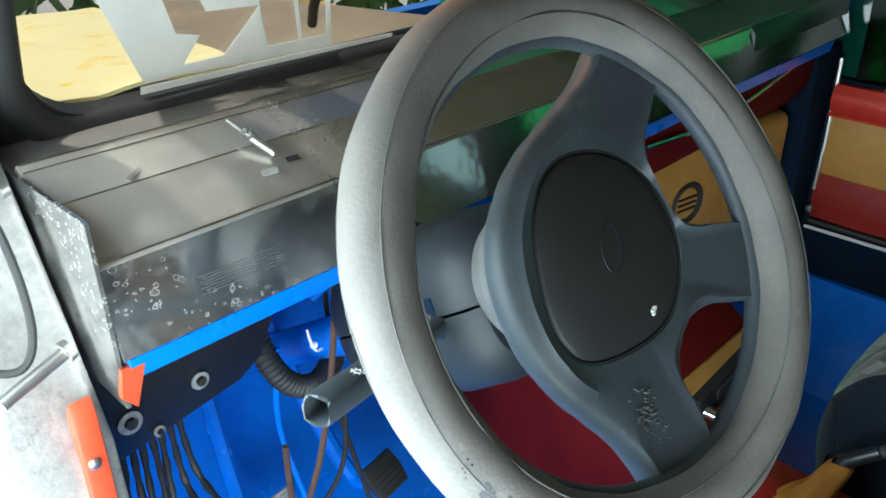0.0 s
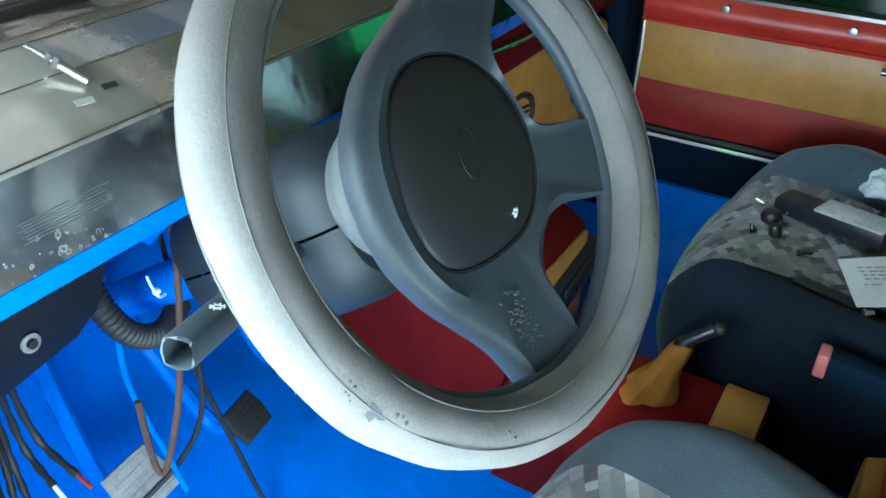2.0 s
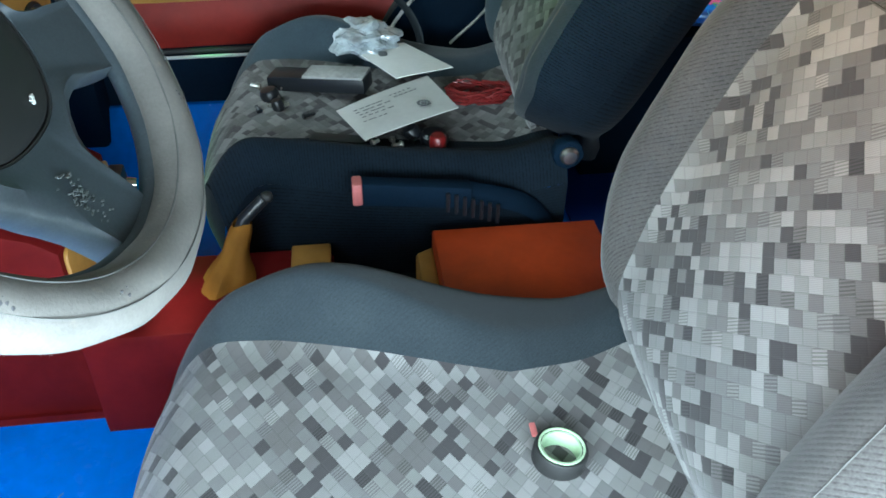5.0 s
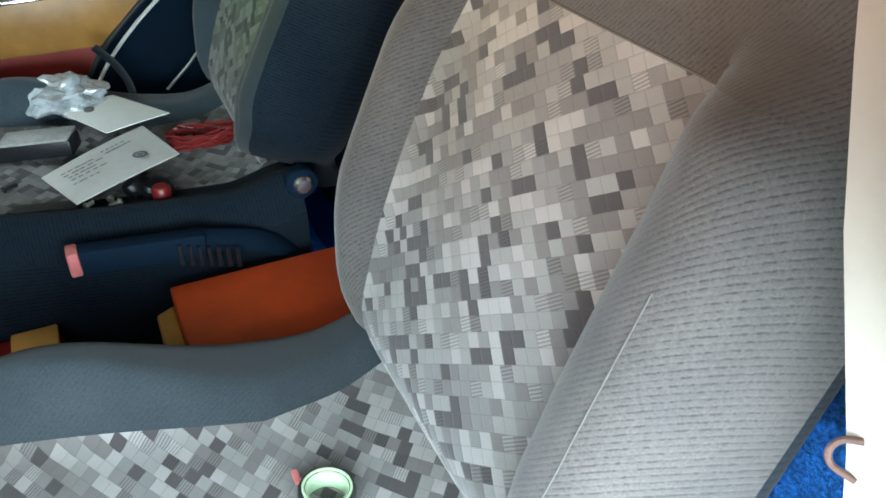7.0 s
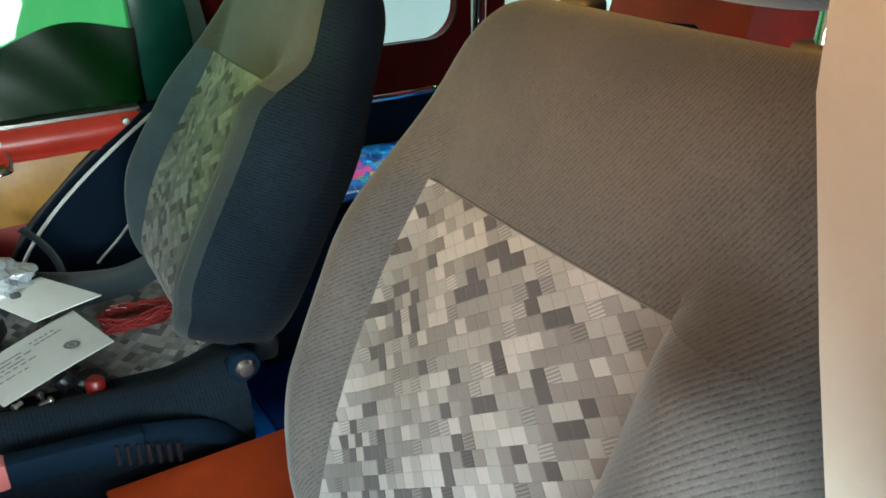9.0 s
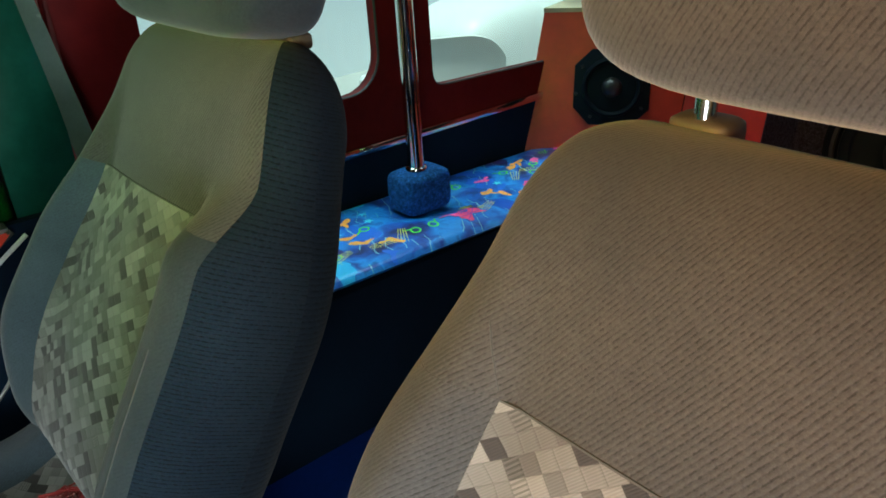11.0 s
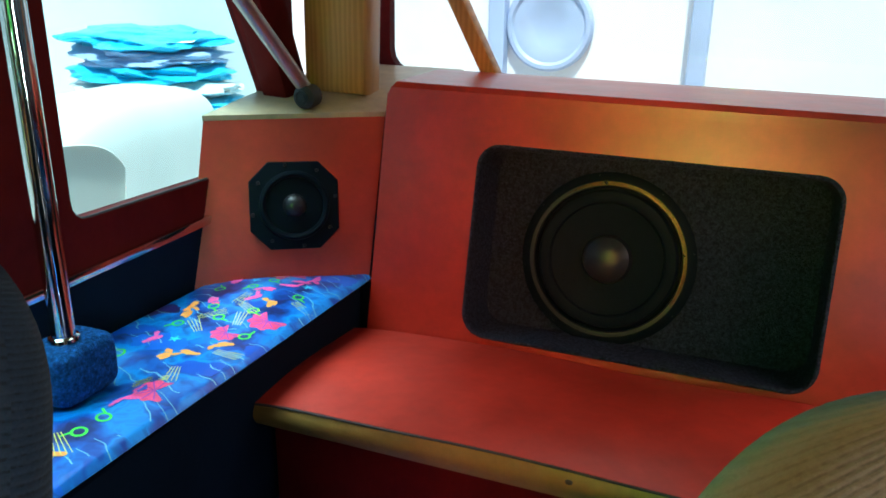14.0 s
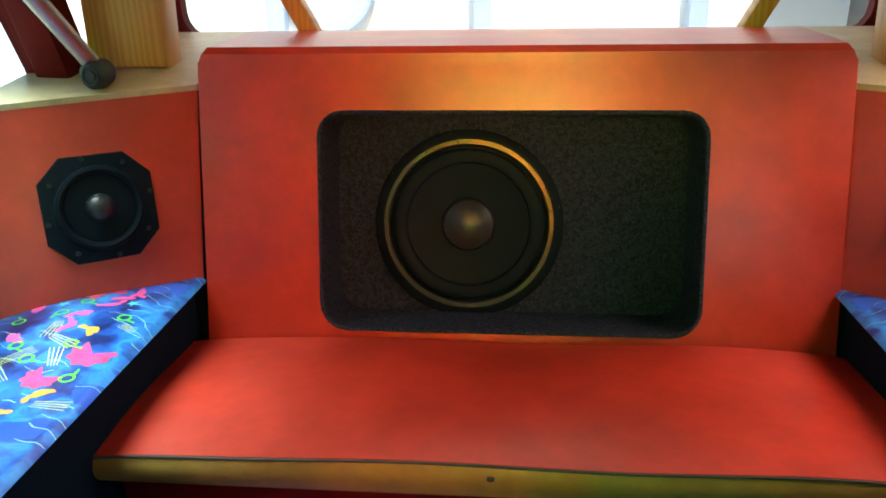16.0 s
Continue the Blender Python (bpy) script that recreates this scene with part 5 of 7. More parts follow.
WASHER = surface("chalky_steel", (0.30, 0.30, 0.29), 0.6, 0.2, var=0.35, big=120)
# black panel under the dash, with washers and bolts
under = thing("under_dash_panel", (-0.53, 0.60, 0.54), "black painted steel panel under the dashboard with bolts", "panel")
bm = B()
prism(bm, [(-0.638, 0.690), (-0.420, 0.690), (-0.408, 0.640), (-0.432, 0.592), (-0.460, 0.575), (-0.632, 0.548)], 0.006, Matrix.Translation((0, 0.612, 0)) @ XZ, 0.0015)
pl = part("plate", bm, BLACK, under)
for x, z, r in ((-0.504, 0.600, 0.0095), (-0.578, 0.592, 0.012), (-0.553, 0.567, 0.006), (-0.628, 0.569, 0.005), (-0.627, 0.668, 0.008)):
    m = Matrix.Translation((x, 0.6055, z)) @ Matrix.Rotation(math.pi / 2, 4, "X")
    bm = B()
    lathe(bm, [(0, 0.001), (r, 0.001), (r, 0.003), (r * 0.6, 0.0035), (r * 0.55, 0.002), (0, 0.002)], 18, m)
    w = part("washer", bm, WASHER, under, "worn steel washer")
    bm = B()
    lathe(bm, [(0, 0.007), (r * 0.5, 0.0065), (r * 0.52, 0.002), (0, 0.002)], 6, m)
    part("bolt_head", bm, RUBBER, w)

# bolt with nuts that lies on the shelf, and bits of tape
bm = B()
q0, q1 = Vector((-0.4635, 0.5575, 0.8665)), Vector((-0.436, 0.529, 0.834))
dd = (q1 - q0).normalized()
tube(bm, [q0, q0.lerp(q1, 0.42)], 0.0021, 12)
tube(bm, [q0.lerp(q1, 0.42), q0.lerp(q1, 0.92)], 0.0038, 14)
for k, r_, h_, n_ in ((0.33, 0.0050, 0.0022, 6), (0.44, 0.0052, 0.0022, 6), (0.50, 0.0046, 0.0008, 16)):
    lathe(bm, [(0, -h_), (r_ * 0.85, -h_), (r_, -h_ * 0.6), (r_, h_ * 0.6), (r_ * 0.85, h_), (0, h_)], n_, Matrix.Translation(q0.lerp(q1, k)) @ dd.to_track_quat("Z", "Y").to_matrix().to_4x4())
for k in range(10):
    c = q0.lerp(q1, 0.02 + 0.03 * k)
    lathe(bm, [(0.0021, -0.0005), (0.0025, 0), (0.0021, 0.0005)], 12, Matrix.Translation(c) @ dd.to_track_quat("Z", "Y").to_matrix().to_4x4())
solo("loose_bolt", bm, ZINC, "loose threaded steel bolt with two nuts, on the dashboard", "bolt")
for (x, y, z, a, l, w) in ((-0.545, 0.562, 0.8425, 40, 0.026, 0.004), (-0.528, 0.546, 0.8395, 10, 0.016, 0.003), (-0.452, 0.520, 0.8275, -15, 0.014, 0.007), (-0.425, 0.525, 0.830, -10, 0.012, 0.006)):
    bm = B()
    box(bm, -l / 2, l / 2, -w / 2, w / 2, 0, 0.0005, 0.0001, 1, Matrix.Translation((x, y, z)) @ Matrix.Rotation(radians(a), 4, "Z") @ Matrix.Rotation(radians(22), 4, "X"))
    solo("tape_scrap", bm, TAPE if x != -0.425 else RUBBER, "scrap of tape stuck on the dashboard", "tape", "tape scraps")

# wiper outside the windscreen
bm = B()
tube(bm, curve_pts([(-0.19, 0.80, 0.86), (-0.20, 0.77, 0.90), (-0.16, 0.745, 0.945), (-0.06, 0.73, 0.98), (0.05, 0.72, 1.0)], 20), 0.006, 8)
solo("wiper_arm", bm, RUBBER, "black wiper arm outside the windscreen", "wiper")

# ---- footwell ----
def pedal(name, at, tilt, yaw, w, h, pivot, label, mat):
    p = thing(name, at, label, "pedal", "foot pedals")
    m = Matrix.Translation(at) @ Matrix.Rotation(radians(yaw), 4, "Z") @ Matrix.Rotation(radians(tilt), 4, "X")
    bm = B()
    prism(bm, [(-w * 0.42, -h / 2), (w * 0.42, -h / 2), (w / 2, 0), (w * 0.44, h / 2), (-w * 0.44, h / 2), (-w / 2, 0)], 0.012, m, 0.004)
    pd = part("pedal_pad", bm, mat, p, "ribbed rubber pad")
    for k in range(6):
        bm = B()
        y = -h * 0.38 + h * 0.76 * k / 5
        box(bm, -w * 0.38, w * 0.38, y - 0.0018, y + 0.0018, 0.011, 0.0135, 0.0006, 1, m)
        part("rib", bm, mat, pd)
    bm = B()
    tube(bm, curve_pts([m @ Vector((0, h * 0.2, -0.002)), m @ Vector((0, h * 0.8, -0.06)), pivot], 14), 0.011, 8)
    part("pedal_arm", bm, BLUE, p, "blue painted arm")
    return p


DUST = surface("dusty_rubber", (0.34, 0.34, 0.33), 0.85, var=0.25, big=30, relief=0.5)
pedal("clutch_pedal", (-0.413, 0.652, 0.300), 40, 6, 0.074, 0.066, (-0.40, 0.86, 0.62), "dusty grey rubber clutch pedal", DUST)
pedal("brake_pedal", (-0.267, 0.622, 0.300), 46, 10, 0.062, 0.050, (-0.33, 0.86, 0.62), "dark rubber brake pedal", RUBBER)
pedal("accelerator_pedal", (-0.168, 0.605, 0.335), 30, -5, 0.050, 0.095, (-0.10, 0.88, 0.55), "worn black accelerator pedal", RUBBER)

bm = B()
tube(bm, curve_pts([(-0.340, 0.60, 0.675), (-0.362, 0.568, 0.650), (-0.380, 0.552, 0.605), (-0.396, 0.548, 0.54), (-0.411, 0.548, 0.48), (-0.432, 0.55, 0.425), (-0.444, 0.552, 0.408), (-0.448, 0.556, 0.43), (-0.446, 0.560, 0.506)], 40), 0.0036, 8)
solo("bent_rod", bm, RUST, "rusty bent steel rod hanging under the dashboard", "rod")
bm = B()
tube(bm, curve_pts([(-0.405, 0.62, 0.58), (-0.408, 0.63, 0.47), (-0.40, 0.60, 0.36), (-0.395, 0.59, 0.31)], 20), 0.0035, 8)
solo("blue_cable", bm, BLUE, "blue painted cable hanging under the dashboard", "cable")
bm = B()
tube(bm, curve_pts([(-0.28, 0.70, 0.62), (-0.29, 0.68, 0.52), (-0.30, 0.65, 0.43), (-0.33, 0.62, 0.37), (-0.38, 0.61, 0.335), (-0.46, 0.62, 0.31), (-0.52, 0.64, 0.30)], 40), 0.0032, 8)
solo("black_cable", bm, RUBBER, "thin black cable sagging across the footwell", "cable", "black cables")
bm = B()
tube(bm, curve_pts([(-0.30, 0.66, 0.40), (-0.29, 0.62, 0.27), (-0.285, 0.58, 0.17), (-0.30, 0.50, 0.152), (-0.34, 0.42, 0.150)], 30), 0.0035, 8)
solo("black_cable", bm, RUBBER, "thin black cable lying on the blue floor", "cable", "black cables")
# ribbed hose
bm = B()
hp = curve_pts([(-0.420, 0.64, 0.63), (-0.420, 0.622, 0.578), (-0.40, 0.612, 0.535), (-0.365, 0.612, 0.515), (-0.315, 0.64, 0.510)], 60)
tube(bm, hp, [0.0125 + (0.0015 if k % 2 else -0.0008) for k in range(61)], 12)
solo("ribbed_hose", bm, RUBBER, "black ribbed hose under the dashboard", "hose")
bm = B()
tube(bm, curve_pts([(-0.375, 0.604, 0.596), (-0.376, 0.598, 0.585), (-0.372, 0.595, 0.572), (-0.362, 0.598, 0.568)], 12), 0.0014, 6)
blob(bm, (-0.374, 0.595, 0.580), (0.0042, 0.0036, 0.0036), 0.7, 8, 6)
solo("cable_tie", bm, WHITE, "white cable tie on the hose", "cable tie")
# blue brackets and cross beam behind the dash
br = thing("column_bracket", (-0.36, 0.66, 0.60), "blue painted steel bracket that carries the column", "bracket")
bm = B()
along_x(bm, [(0.60, 0.72), (0.80, 0.72), (0.80, 0.60), (0.66, 0.585), (0.62, 0.63)], -0.425, -0.415, 0.002)
part("cheek", bm, BLUE, br)
bm = B()
along_x(bm, [(0.60, 0.72), (0.80, 0.72), (0.80, 0.60), (0.66, 0.585), (0.62, 0.63)], -0.325, -0.315, 0.002)
part("cheek", bm, BLUE, br)
bm = B()
box(bm, -0.42, -0.32, 0.60, 0.66, 0.705, 0.72, 0.003)
part("top_plate", bm, BLUE, br)
bm = B()
box(bm, -0.66, 0.66, 0.66, 0.72, 0.69, 0.74, 0.006)
part("cross_beam", bm, BLUE, br)
# wiring loom
loom = thing("wiring_loom", (-0.56, 0.62, 0.42), "taped black wiring loom with coloured loose ends", "wiring")
for k in range(7):
    x = -0.588 + 0.010 * k
    bm = B()
    e = Vector((-0.605 + 0.014 * k + rr.uniform(-0.006, 0.006), 0.60 + rr.uniform(-0.03, 0.02), 0.42 + rr.uniform(-0.03, 0.03) + 0.005 * k))
    pts = curve_pts([(x, 0.615, 0.60), (x + 0.004, 0.625, 0.555), ((x + e.x) / 2 + 0.006, 0.625, 0.48), tuple(e)], 24)
    tube(bm, pts, [0.0036 + 0.0007 * math.sin(i * 1.7 + k) for i in range(25)], 8)
    cb = part("taped_cable", bm, RUBBER, loom, "black taped cable")
    bm = B()
    d = (pts[-1] - pts[-3]).normalized()
    tube(bm, [pts[-1], pts[-1] + d * 0.020], 0.0024, 6)
    part("bare_end", bm, (YELLOW, WHITE, GREEN_TAPE, RED_CAP, YELLOW, WHITE, RED_WIRE)[k], cb)
bm = B()
box(bm, -0.605, -0.575, 0.585, 0.605, 0.395, 0.415, 0.003)
box(bm, -0.60, -0.58, 0.58, 0.59, 0.415, 0.42, 0.001)
part("connector", bm, RED_CAP, loom, "red plastic connector")

# ---- centre tunnel ----
tun = thing("engine_cover", (0.12, 0.5, F), "maroon vinyl engine cover with an ochre end", "engine cover")
bm = B()
along_x(bm, [(0.372, F), (0.372, 0.425), (0.40, 0.445), (0.95, 0.62), (0.95, F)], -0.020, 0.235, 0.006)
cv = part("cover_body", bm, MAROON, tun)
bm = B()
prism(bm, round_rect(-0.012, 0.230, F + 0.004, 0.420, 0.012, 3), 0.006, Matrix.Translation((0, 0.3718, 0)) @ XZ, 0.002)
part("end_panel", bm, OCHRE, tun, "ochre vinyl end panel")
bm = B()
along_x(bm, [(0.3, F), (0.3, 0.158), (0.95, 0.158), (0.95, F)], -0.026, -0.020)
part("bottom_edge", bm, MAROON, tun)
bm = B()
box(bm, 0.02, 0.05, 0.47, 0.476, 0.31, 0.316, 0.001)
radio = thing("car_radio", (0.16, 0.36, 0.33), "black car radio with a chrome knob in the engine cover's end", "radio")
bm.free()
rm = Matrix.Translation((0.165, 0.362, 0.362)) @ Matrix.Rotation(radians(-6), 4, "Y")
bm = B()
box(bm, -0.09, 0.09, -0.012, 0.012, -0.026, 0.026, 0.004, m=rm)
rb = part("radio_body", bm, BLACK, radio)
bm = B()
box(bm, -0.045, 0.06, -0.0145, -0.011, 0.002, 0.018, 0.001, m=rm)
part("display", bm, RUBBER, rb, "dark glossy display")
for x in (-0.07, 0.078):
    bm = B()
    lathe(bm, [(0, 0.016), (0.010, 0.015), (0.012, 0.0), (0, 0)], 16, rm @ Matrix.Translation((x, -0.012, -0.006)) @ Matrix.Rotation(math.pi / 2, 4, "X"))
    part("knob", bm, CHROME, rb, "chrome knob")
for k in range(5):
    bm = B()
    box(bm, -0.04 + 0.022 * k, -0.024 + 0.022 * k, -0.015, -0.011, -0.018, -0.008, 0.001, m=rm)
    part("button", bm, PLASTIC, rb)

con = thing("centre_console", (0.03, 0.10, F), "low maroon vinyl console with ochre sides between the seats", "console")
bm = B()
along_x(bm, [(0.045, F), (0.045, 0.300), (0.06, 0.315), (0.36, 0.315), (0.368, 0.305), (0.368, F)], -0.055, 0.115, 0.004)
part("console_body", bm, MAROON, con)
bm = B()
box(bm, -0.004, 0.118, 0.048, 0.105, 0.3135, 0.320, 0.003)
part("ochre_patch", bm, OCHRE, con, "ochre vinyl strip")
gear = thing("gear_lever", (0.045, 0.19, 0.315), "gear lever in a loose ochre cloth boot, its knob missing", "gear lever")
bm = B()
uvl = bm.loops.layers.uv.verify()
rows = []
for i in range(13):
    q = i / 12
    c = Vector((0.045 + 0.01 * q, 0.195 - 0.035 * q, 0.315 + 0.092 * q))
    rad = 0.022 * (1 - q) ** 1.2 + 0.012 + 0.002 * math.sin(q * 9)
    rows.append([bm.verts.new(c + Vector((rad * math.cos(a) * (1 + (0.16 * math.sin(3 * a + 2.2 * q) + 0.07 * math.sin(7 * a - q)) * (1 - 0.7 * q)), rad * math.sin(a) * (1 + (0.16 * math.sin(3 * a + 2.2 * q) + 0.07 * math.sin(7 * a - q)) * (1 - 0.7 * q)), 0.003 * math.sin(2 * a + 1)))) for a in [2 * math.pi * k / 28 for k in range(28)]])
for a, b in zip(rows, rows[1:]):
    for k in range(28):
        bm.faces.new((a[k], a[(k + 1) % 28], b[(k + 1) % 28], b[k]))
part("boot", bm, BOOT, gear, "crumpled ochre cloth boot")
bm = B()
tube(bm, [(0.048, 0.175, 0.36), (0.055, 0.157, 0.412), (0.066, 0.130, 0.434)], [0.010, 0.009, 0.008], 12)
part("lever_rod", bm, BLACK, gear, "black lever")
bm = B()
blob(bm, (0.068, 0.125, 0.436), (0.0082, 0.0082, 0.007), 0.8, 12, 8)
part("lever_tip", bm, RUBBER, gear, "dusty worn tip")

# orange vinyl box between the seats
ob_ = thing("storage_box", (-0.02, -0.21, F), "orange vinyl covered box wedged between the front seats", "box")
bm = B()
prism(bm, [(-0.118, -0.335), (0.078, -0.335), (0.078, -0.097), (-0.09, -0.097)], 0.36 - F, Matrix.Translation((0, 0, F)), 0.006)
part("box_body", bm, ORANGE, ob_)
bm = B()
prism(bm, [(-0.085, -0.098), (0.074, -0.098), (0.060, -0.072), (-0.07, -0.072)], 0.335 - F, Matrix.Translation((0, 0, F)), 0.008)
part("ochre_front", bm, OCHRE, ob_, "ochre vinyl front")

# ---- passenger side of the dash ----
gm = Matrix.Translation((0.44, 0.545, 0.52)) @ Matrix.Rotation(radians(-10), 4, "Z")
glove = thing("vent_box", (0.44, 0.56, 0.42), "ochre vinyl box with round black air vents under the dashboard", "vent box")
bm = B()
box(bm, -0.20, 0.185, -0.006, 0.16, -0.105, 0.10, 0.022, 4, gm)
part("box_body", bm, OCHRE, glove)
for x, z in ((-0.085, -0.005), (0.10, -0.008)):
    vm = gm @ Matrix.Translation((x, -0.006, z)) @ Matrix.Rotation(math.pi / 2, 4, "X")
    bm = B()
    lathe(bm, [(0.0, -0.012), (0.024, -0.012), (0.028, 0.002), (0.034, 0.006), (0.038, 0.003), (0.038, -0.002)], 28, vm)
    v = part("vent", bm, RUBBER, glove, "round black air vent")
    for k in range(3):
        bm = B()
        box(bm, -0.022, 0.022, -0.010 + 0.010 * k - 0.0015, -0.010 + 0.010 * k + 0.0015, -0.01, 0.004, 0.0005, 1, vm)
        part("fin", bm, PLASTIC, v)
bm = B()
along_x(bm, [(0.56, 0.735), (0.495, 0.735), (0.505, 0.66), (0.53, 0.625), (0.60, 0.625)], 0.10, 0.66, 0.008)
kp = solo("knee_panel", bm, MAROON, "maroon vinyl knee panel under the dashboard", "panel")
bm = B()
tube(bm, curve_pts([(0.10, 0.494, 0.700), (0.25, 0.492, 0.690), (0.40, 0.492, 0.70), (0.55, 0.492, 0.722), (0.66, 0.492, 0.73)], 24), 0.003, 6)
solo("piping", bm, CHROME, "bright piping along the knee panel", "piping")
bm = B()
along_x(bm, [(0.50, 0.814), (0.488, 0.80), (0.486, 0.742), (0.494, 0.742), (0.506, 0.80)], 0.36, 0.715, 0.003)
solo("dash_pad", bm, BLACK, "black padded end of the dashboard", "pad")

# ---- passenger door ----
door = thing("passenger_door", (0.72, 0.1, 0.38), "closed passenger door lined in red and ochre vinyl bands", "door")


def door_edge(z):
    """rear end of the door panel at height z"""
    q = (z - 0.385) / 0.265
    return -0.055 - 0.27 * q ** 1.5


def band(z0, z1, d0, d1, mat, lab, bulge=0.006):
    bm = B()
    n = 20

    def f(u, v):
        z = z0 + (z1 - z0) * v
        y = 0.478 + (door_edge(z) - 0.478) * u
        return (0.722 - d0 - bulge * math.sin(math.pi * v) - 0.004 * math.sin(9 * u + v), y, z)
    sheet(bm, f, 40, 8, 0.0)
    ext = bmesh.ops.extrude_face_region(bm, geom=list(bm.faces))
    bmesh.ops.translate(bm, vec=(0.02, 0, 0), verts=[g for g in ext["geom"] if isinstance(g, bmesh.types.BMVert)])
    return part("door_band", bm, mat, door, lab)


band(0.602, 0.655, 0.012, 0.010, RED, "padded red vinyl band", 0.012)
band(0.482, 0.602, 0.004, 0.004, OCHRE, "ochre vinyl band")
band(0.392, 0.482, 0.004, 0.004, DEEP_RED, "red vinyl band")
bm = B()
tube(bm, [(0.705, 0.48, 0.600), (0.706, 0.1, 0.601), (0.706, door_edge(0.60), 0.601)], 0.004, 6)
part("fold", bm, RED, door)
bm = B()
edge = [Vector((0.716, door_edge(0.385 + 0.27 * k / 20), 0.385 + 0.27 * k / 20)) for k in range(21)]
tube(bm, [Vector((0.716, 0.475, 0.383)), Vector((0.716, 0.2, 0.384))] + edge, 0.006, 8)
part("edge_seal", bm, RUBBER, door, "black rubber edge seal")
bm = B()
tube(bm, [Vector((0.706, 0.478, 0.374)), Vector((0.706, 0.2, 0.376)), Vector((0.706, -0.04, 0.378))] + [p + Vector((-0.010, -0.016, -0.008)) for p in edge], 0.0036, 6)
part("edge_piping", bm, STICKER, door, "worn white piping")
bm = B()
along_y(bm, [(0.714, 0.655), (0.714, 0.661), (0.735, 0.664), (0.735, 0.655)], -0.33, 0.40, 0.002)
part("sill_trim", bm, ALU, door, "bright sill trim")
bm = B()
tube(bm, [(0.712, 0.480, 0.70), (0.712, 0.476, 0.55), (0.712, 0.478, 0.45)], [0.0042, 0.0046, 0.004], 6)
part("hinge_strip", bm, ALU, door, "worn bright edge strip")
for y, z in ((0.474, 0.415), (-0.30, 0.642), (-0.09, 0.636), (0.12, 0.640), (0.33, 0.642)):
    bm = B()
    lathe(bm, [(0, 0.006), (0.006, 0.005), (0.008, 0.0), (0.008, -0.004), (0, -0.004)], 12, Matrix.Translation((0.7, y, z)) @ Matrix.Rotation(-math.pi / 2, 4, "Y"))
    part("screw", bm, ZINC, door, "zinc screw head")
bm = B()
tube(bm, curve_pts([(0.708, -0.10, 0.592), (0.685, -0.095, 0.592), (0.683, -0.05, 0.590), (0.684, 0.02, 0.588), (0.690, 0.06, 0.586)], 20), [0.007] * 21, 10, flat=0.7)
part("door_handle", bm, CHROME, door, "chrome door handle")
bm = B()
tube(bm, curve_pts([(0.694, -0.098, 0.588), (0.6945, -0.104, 0.604), (0.695, -0.100, 0.618), (0.699, -0.093, 0.634)], 12), [0.0035] * 5 + [0.0025] * 4 + [0.001] * 4, 6, flat=0.5)
part("tear", bm, SEAM, door, "dark tear in the red vinyl")
# green film over the lower part of the window, glass above
bm = B()


def film(u, v):
    y = 0.46 - 0.81 * u
    top = 0.800 + 0.018 * math.sin(u * 16 + 0.6) + 0.012 * math.sin(u * 7)
    return (0.742 + 0.003 * math.sin(u * 25 + v * 4), y, 0.66 + (top - 0.66) * v)


sheet(bm, film, 60, 10)
ext = bmesh.ops.extrude_face_region(bm, geom=list(bm.faces))
bmesh.ops.translate(bm, vec=(0.002, 0, 0), verts=[g for g in ext["geom"] if isinstance(g, bmesh.types.BMVert)])
part("window_film", bm, FILM, door, "dark green wavy film on the window")
bm = B()
vs = [bm.verts.new(p) for p in ((0.75, 0.46, 0.66), (0.75, -0.345, 0.66), (0.75, -0.345, 1.36), (0.75, 0.40, 1.36))]
bm.faces.new(vs)
g = part("door_glass", bm, GREEN_GLASS, door, "green tinted glass", recalc=False)
g.visible_shadow = False
# belt on the post behind the passenger seat
bm = B()
for a, b in (((0.752, -0.37, 1.36), (0.735, -0.47, 0.72)),):
    a, b = Vector(a), Vector(b)
    tube(bm, [a.lerp(b, k / 12) for k in range(13)], 0.020, 8, True, 0.08)
solo("seat_belt", bm, HUB, "grey seat belt hanging from the door post", "seat belt")

# ---- things on and beside the passenger seat ----
bk = thing("belt_buckle", (0.135, 0.0, 0.33), "black seat belt buckle with a faded red button", "seat belt")
bm = B()
box(bm, 0.085, 0.112, -0.155, 0.006, 0.392, 0.428, 0.005, m=Matrix.Translation((0.1, -0.07, 0.41)) @ Matrix.Rotation(radians(6), 4, "X") @ Matrix.Translation((-0.1, 0.07, -0.41)))
bb = part("buckle_body", bm, NAVY, bk)
bm = B()
box(bm, 0.080, 0.108, -0.002, 0.012, 0.404, 0.438, 0.003)
part("release_button", bm, PINK, bb, "faded red button")
for k in range(7):
    bm = B()
    y = -0.12 - 0.012 * k
    tube(bm, [(0.082, y, 0.385 - 0.004 * k), (0.082, y, 0.415 - 0.004 * k)], 0.003, 6)
    part("sleeve_rib", bm, BLACK, bb)
bm = B()
tube(bm, curve_pts([(0.10, -0.15, 0.405), (0.11, -0.24, 0.37), (0.13, -0.30, 0.30)], 12), 0.016, 8, True, 0.35)
part("strap", bm, NAVY, bk, "black webbing strap")


def on_seat(x, y):
    return cush_h(x - 0.375, (y - CY0) / (CY1 - CY0))


def leaf_sheet(corners, lift, bend=0.004, thick=0.0015):
    bm = B()
    a, b, c, d = [Vector(q) for q in corners]

    def f(u, v):
        p = a.lerp(b, u).lerp(d.lerp(c, u), v)
        return p + Vector((0, 0, lift + bend * math.sin(math.pi * u) * math.sin(2 * v + 0.4)))
    sheet(bm, f, 10, 8)
    ext = bmesh.ops.extrude_face_region(bm, geom=list(bm.faces))
    bmesh.ops.translate(bm, vec=(0, 0, thick), verts=[g for g in ext["geom"] if isinstance(g, bmesh.types.BMVert)])
    return bm


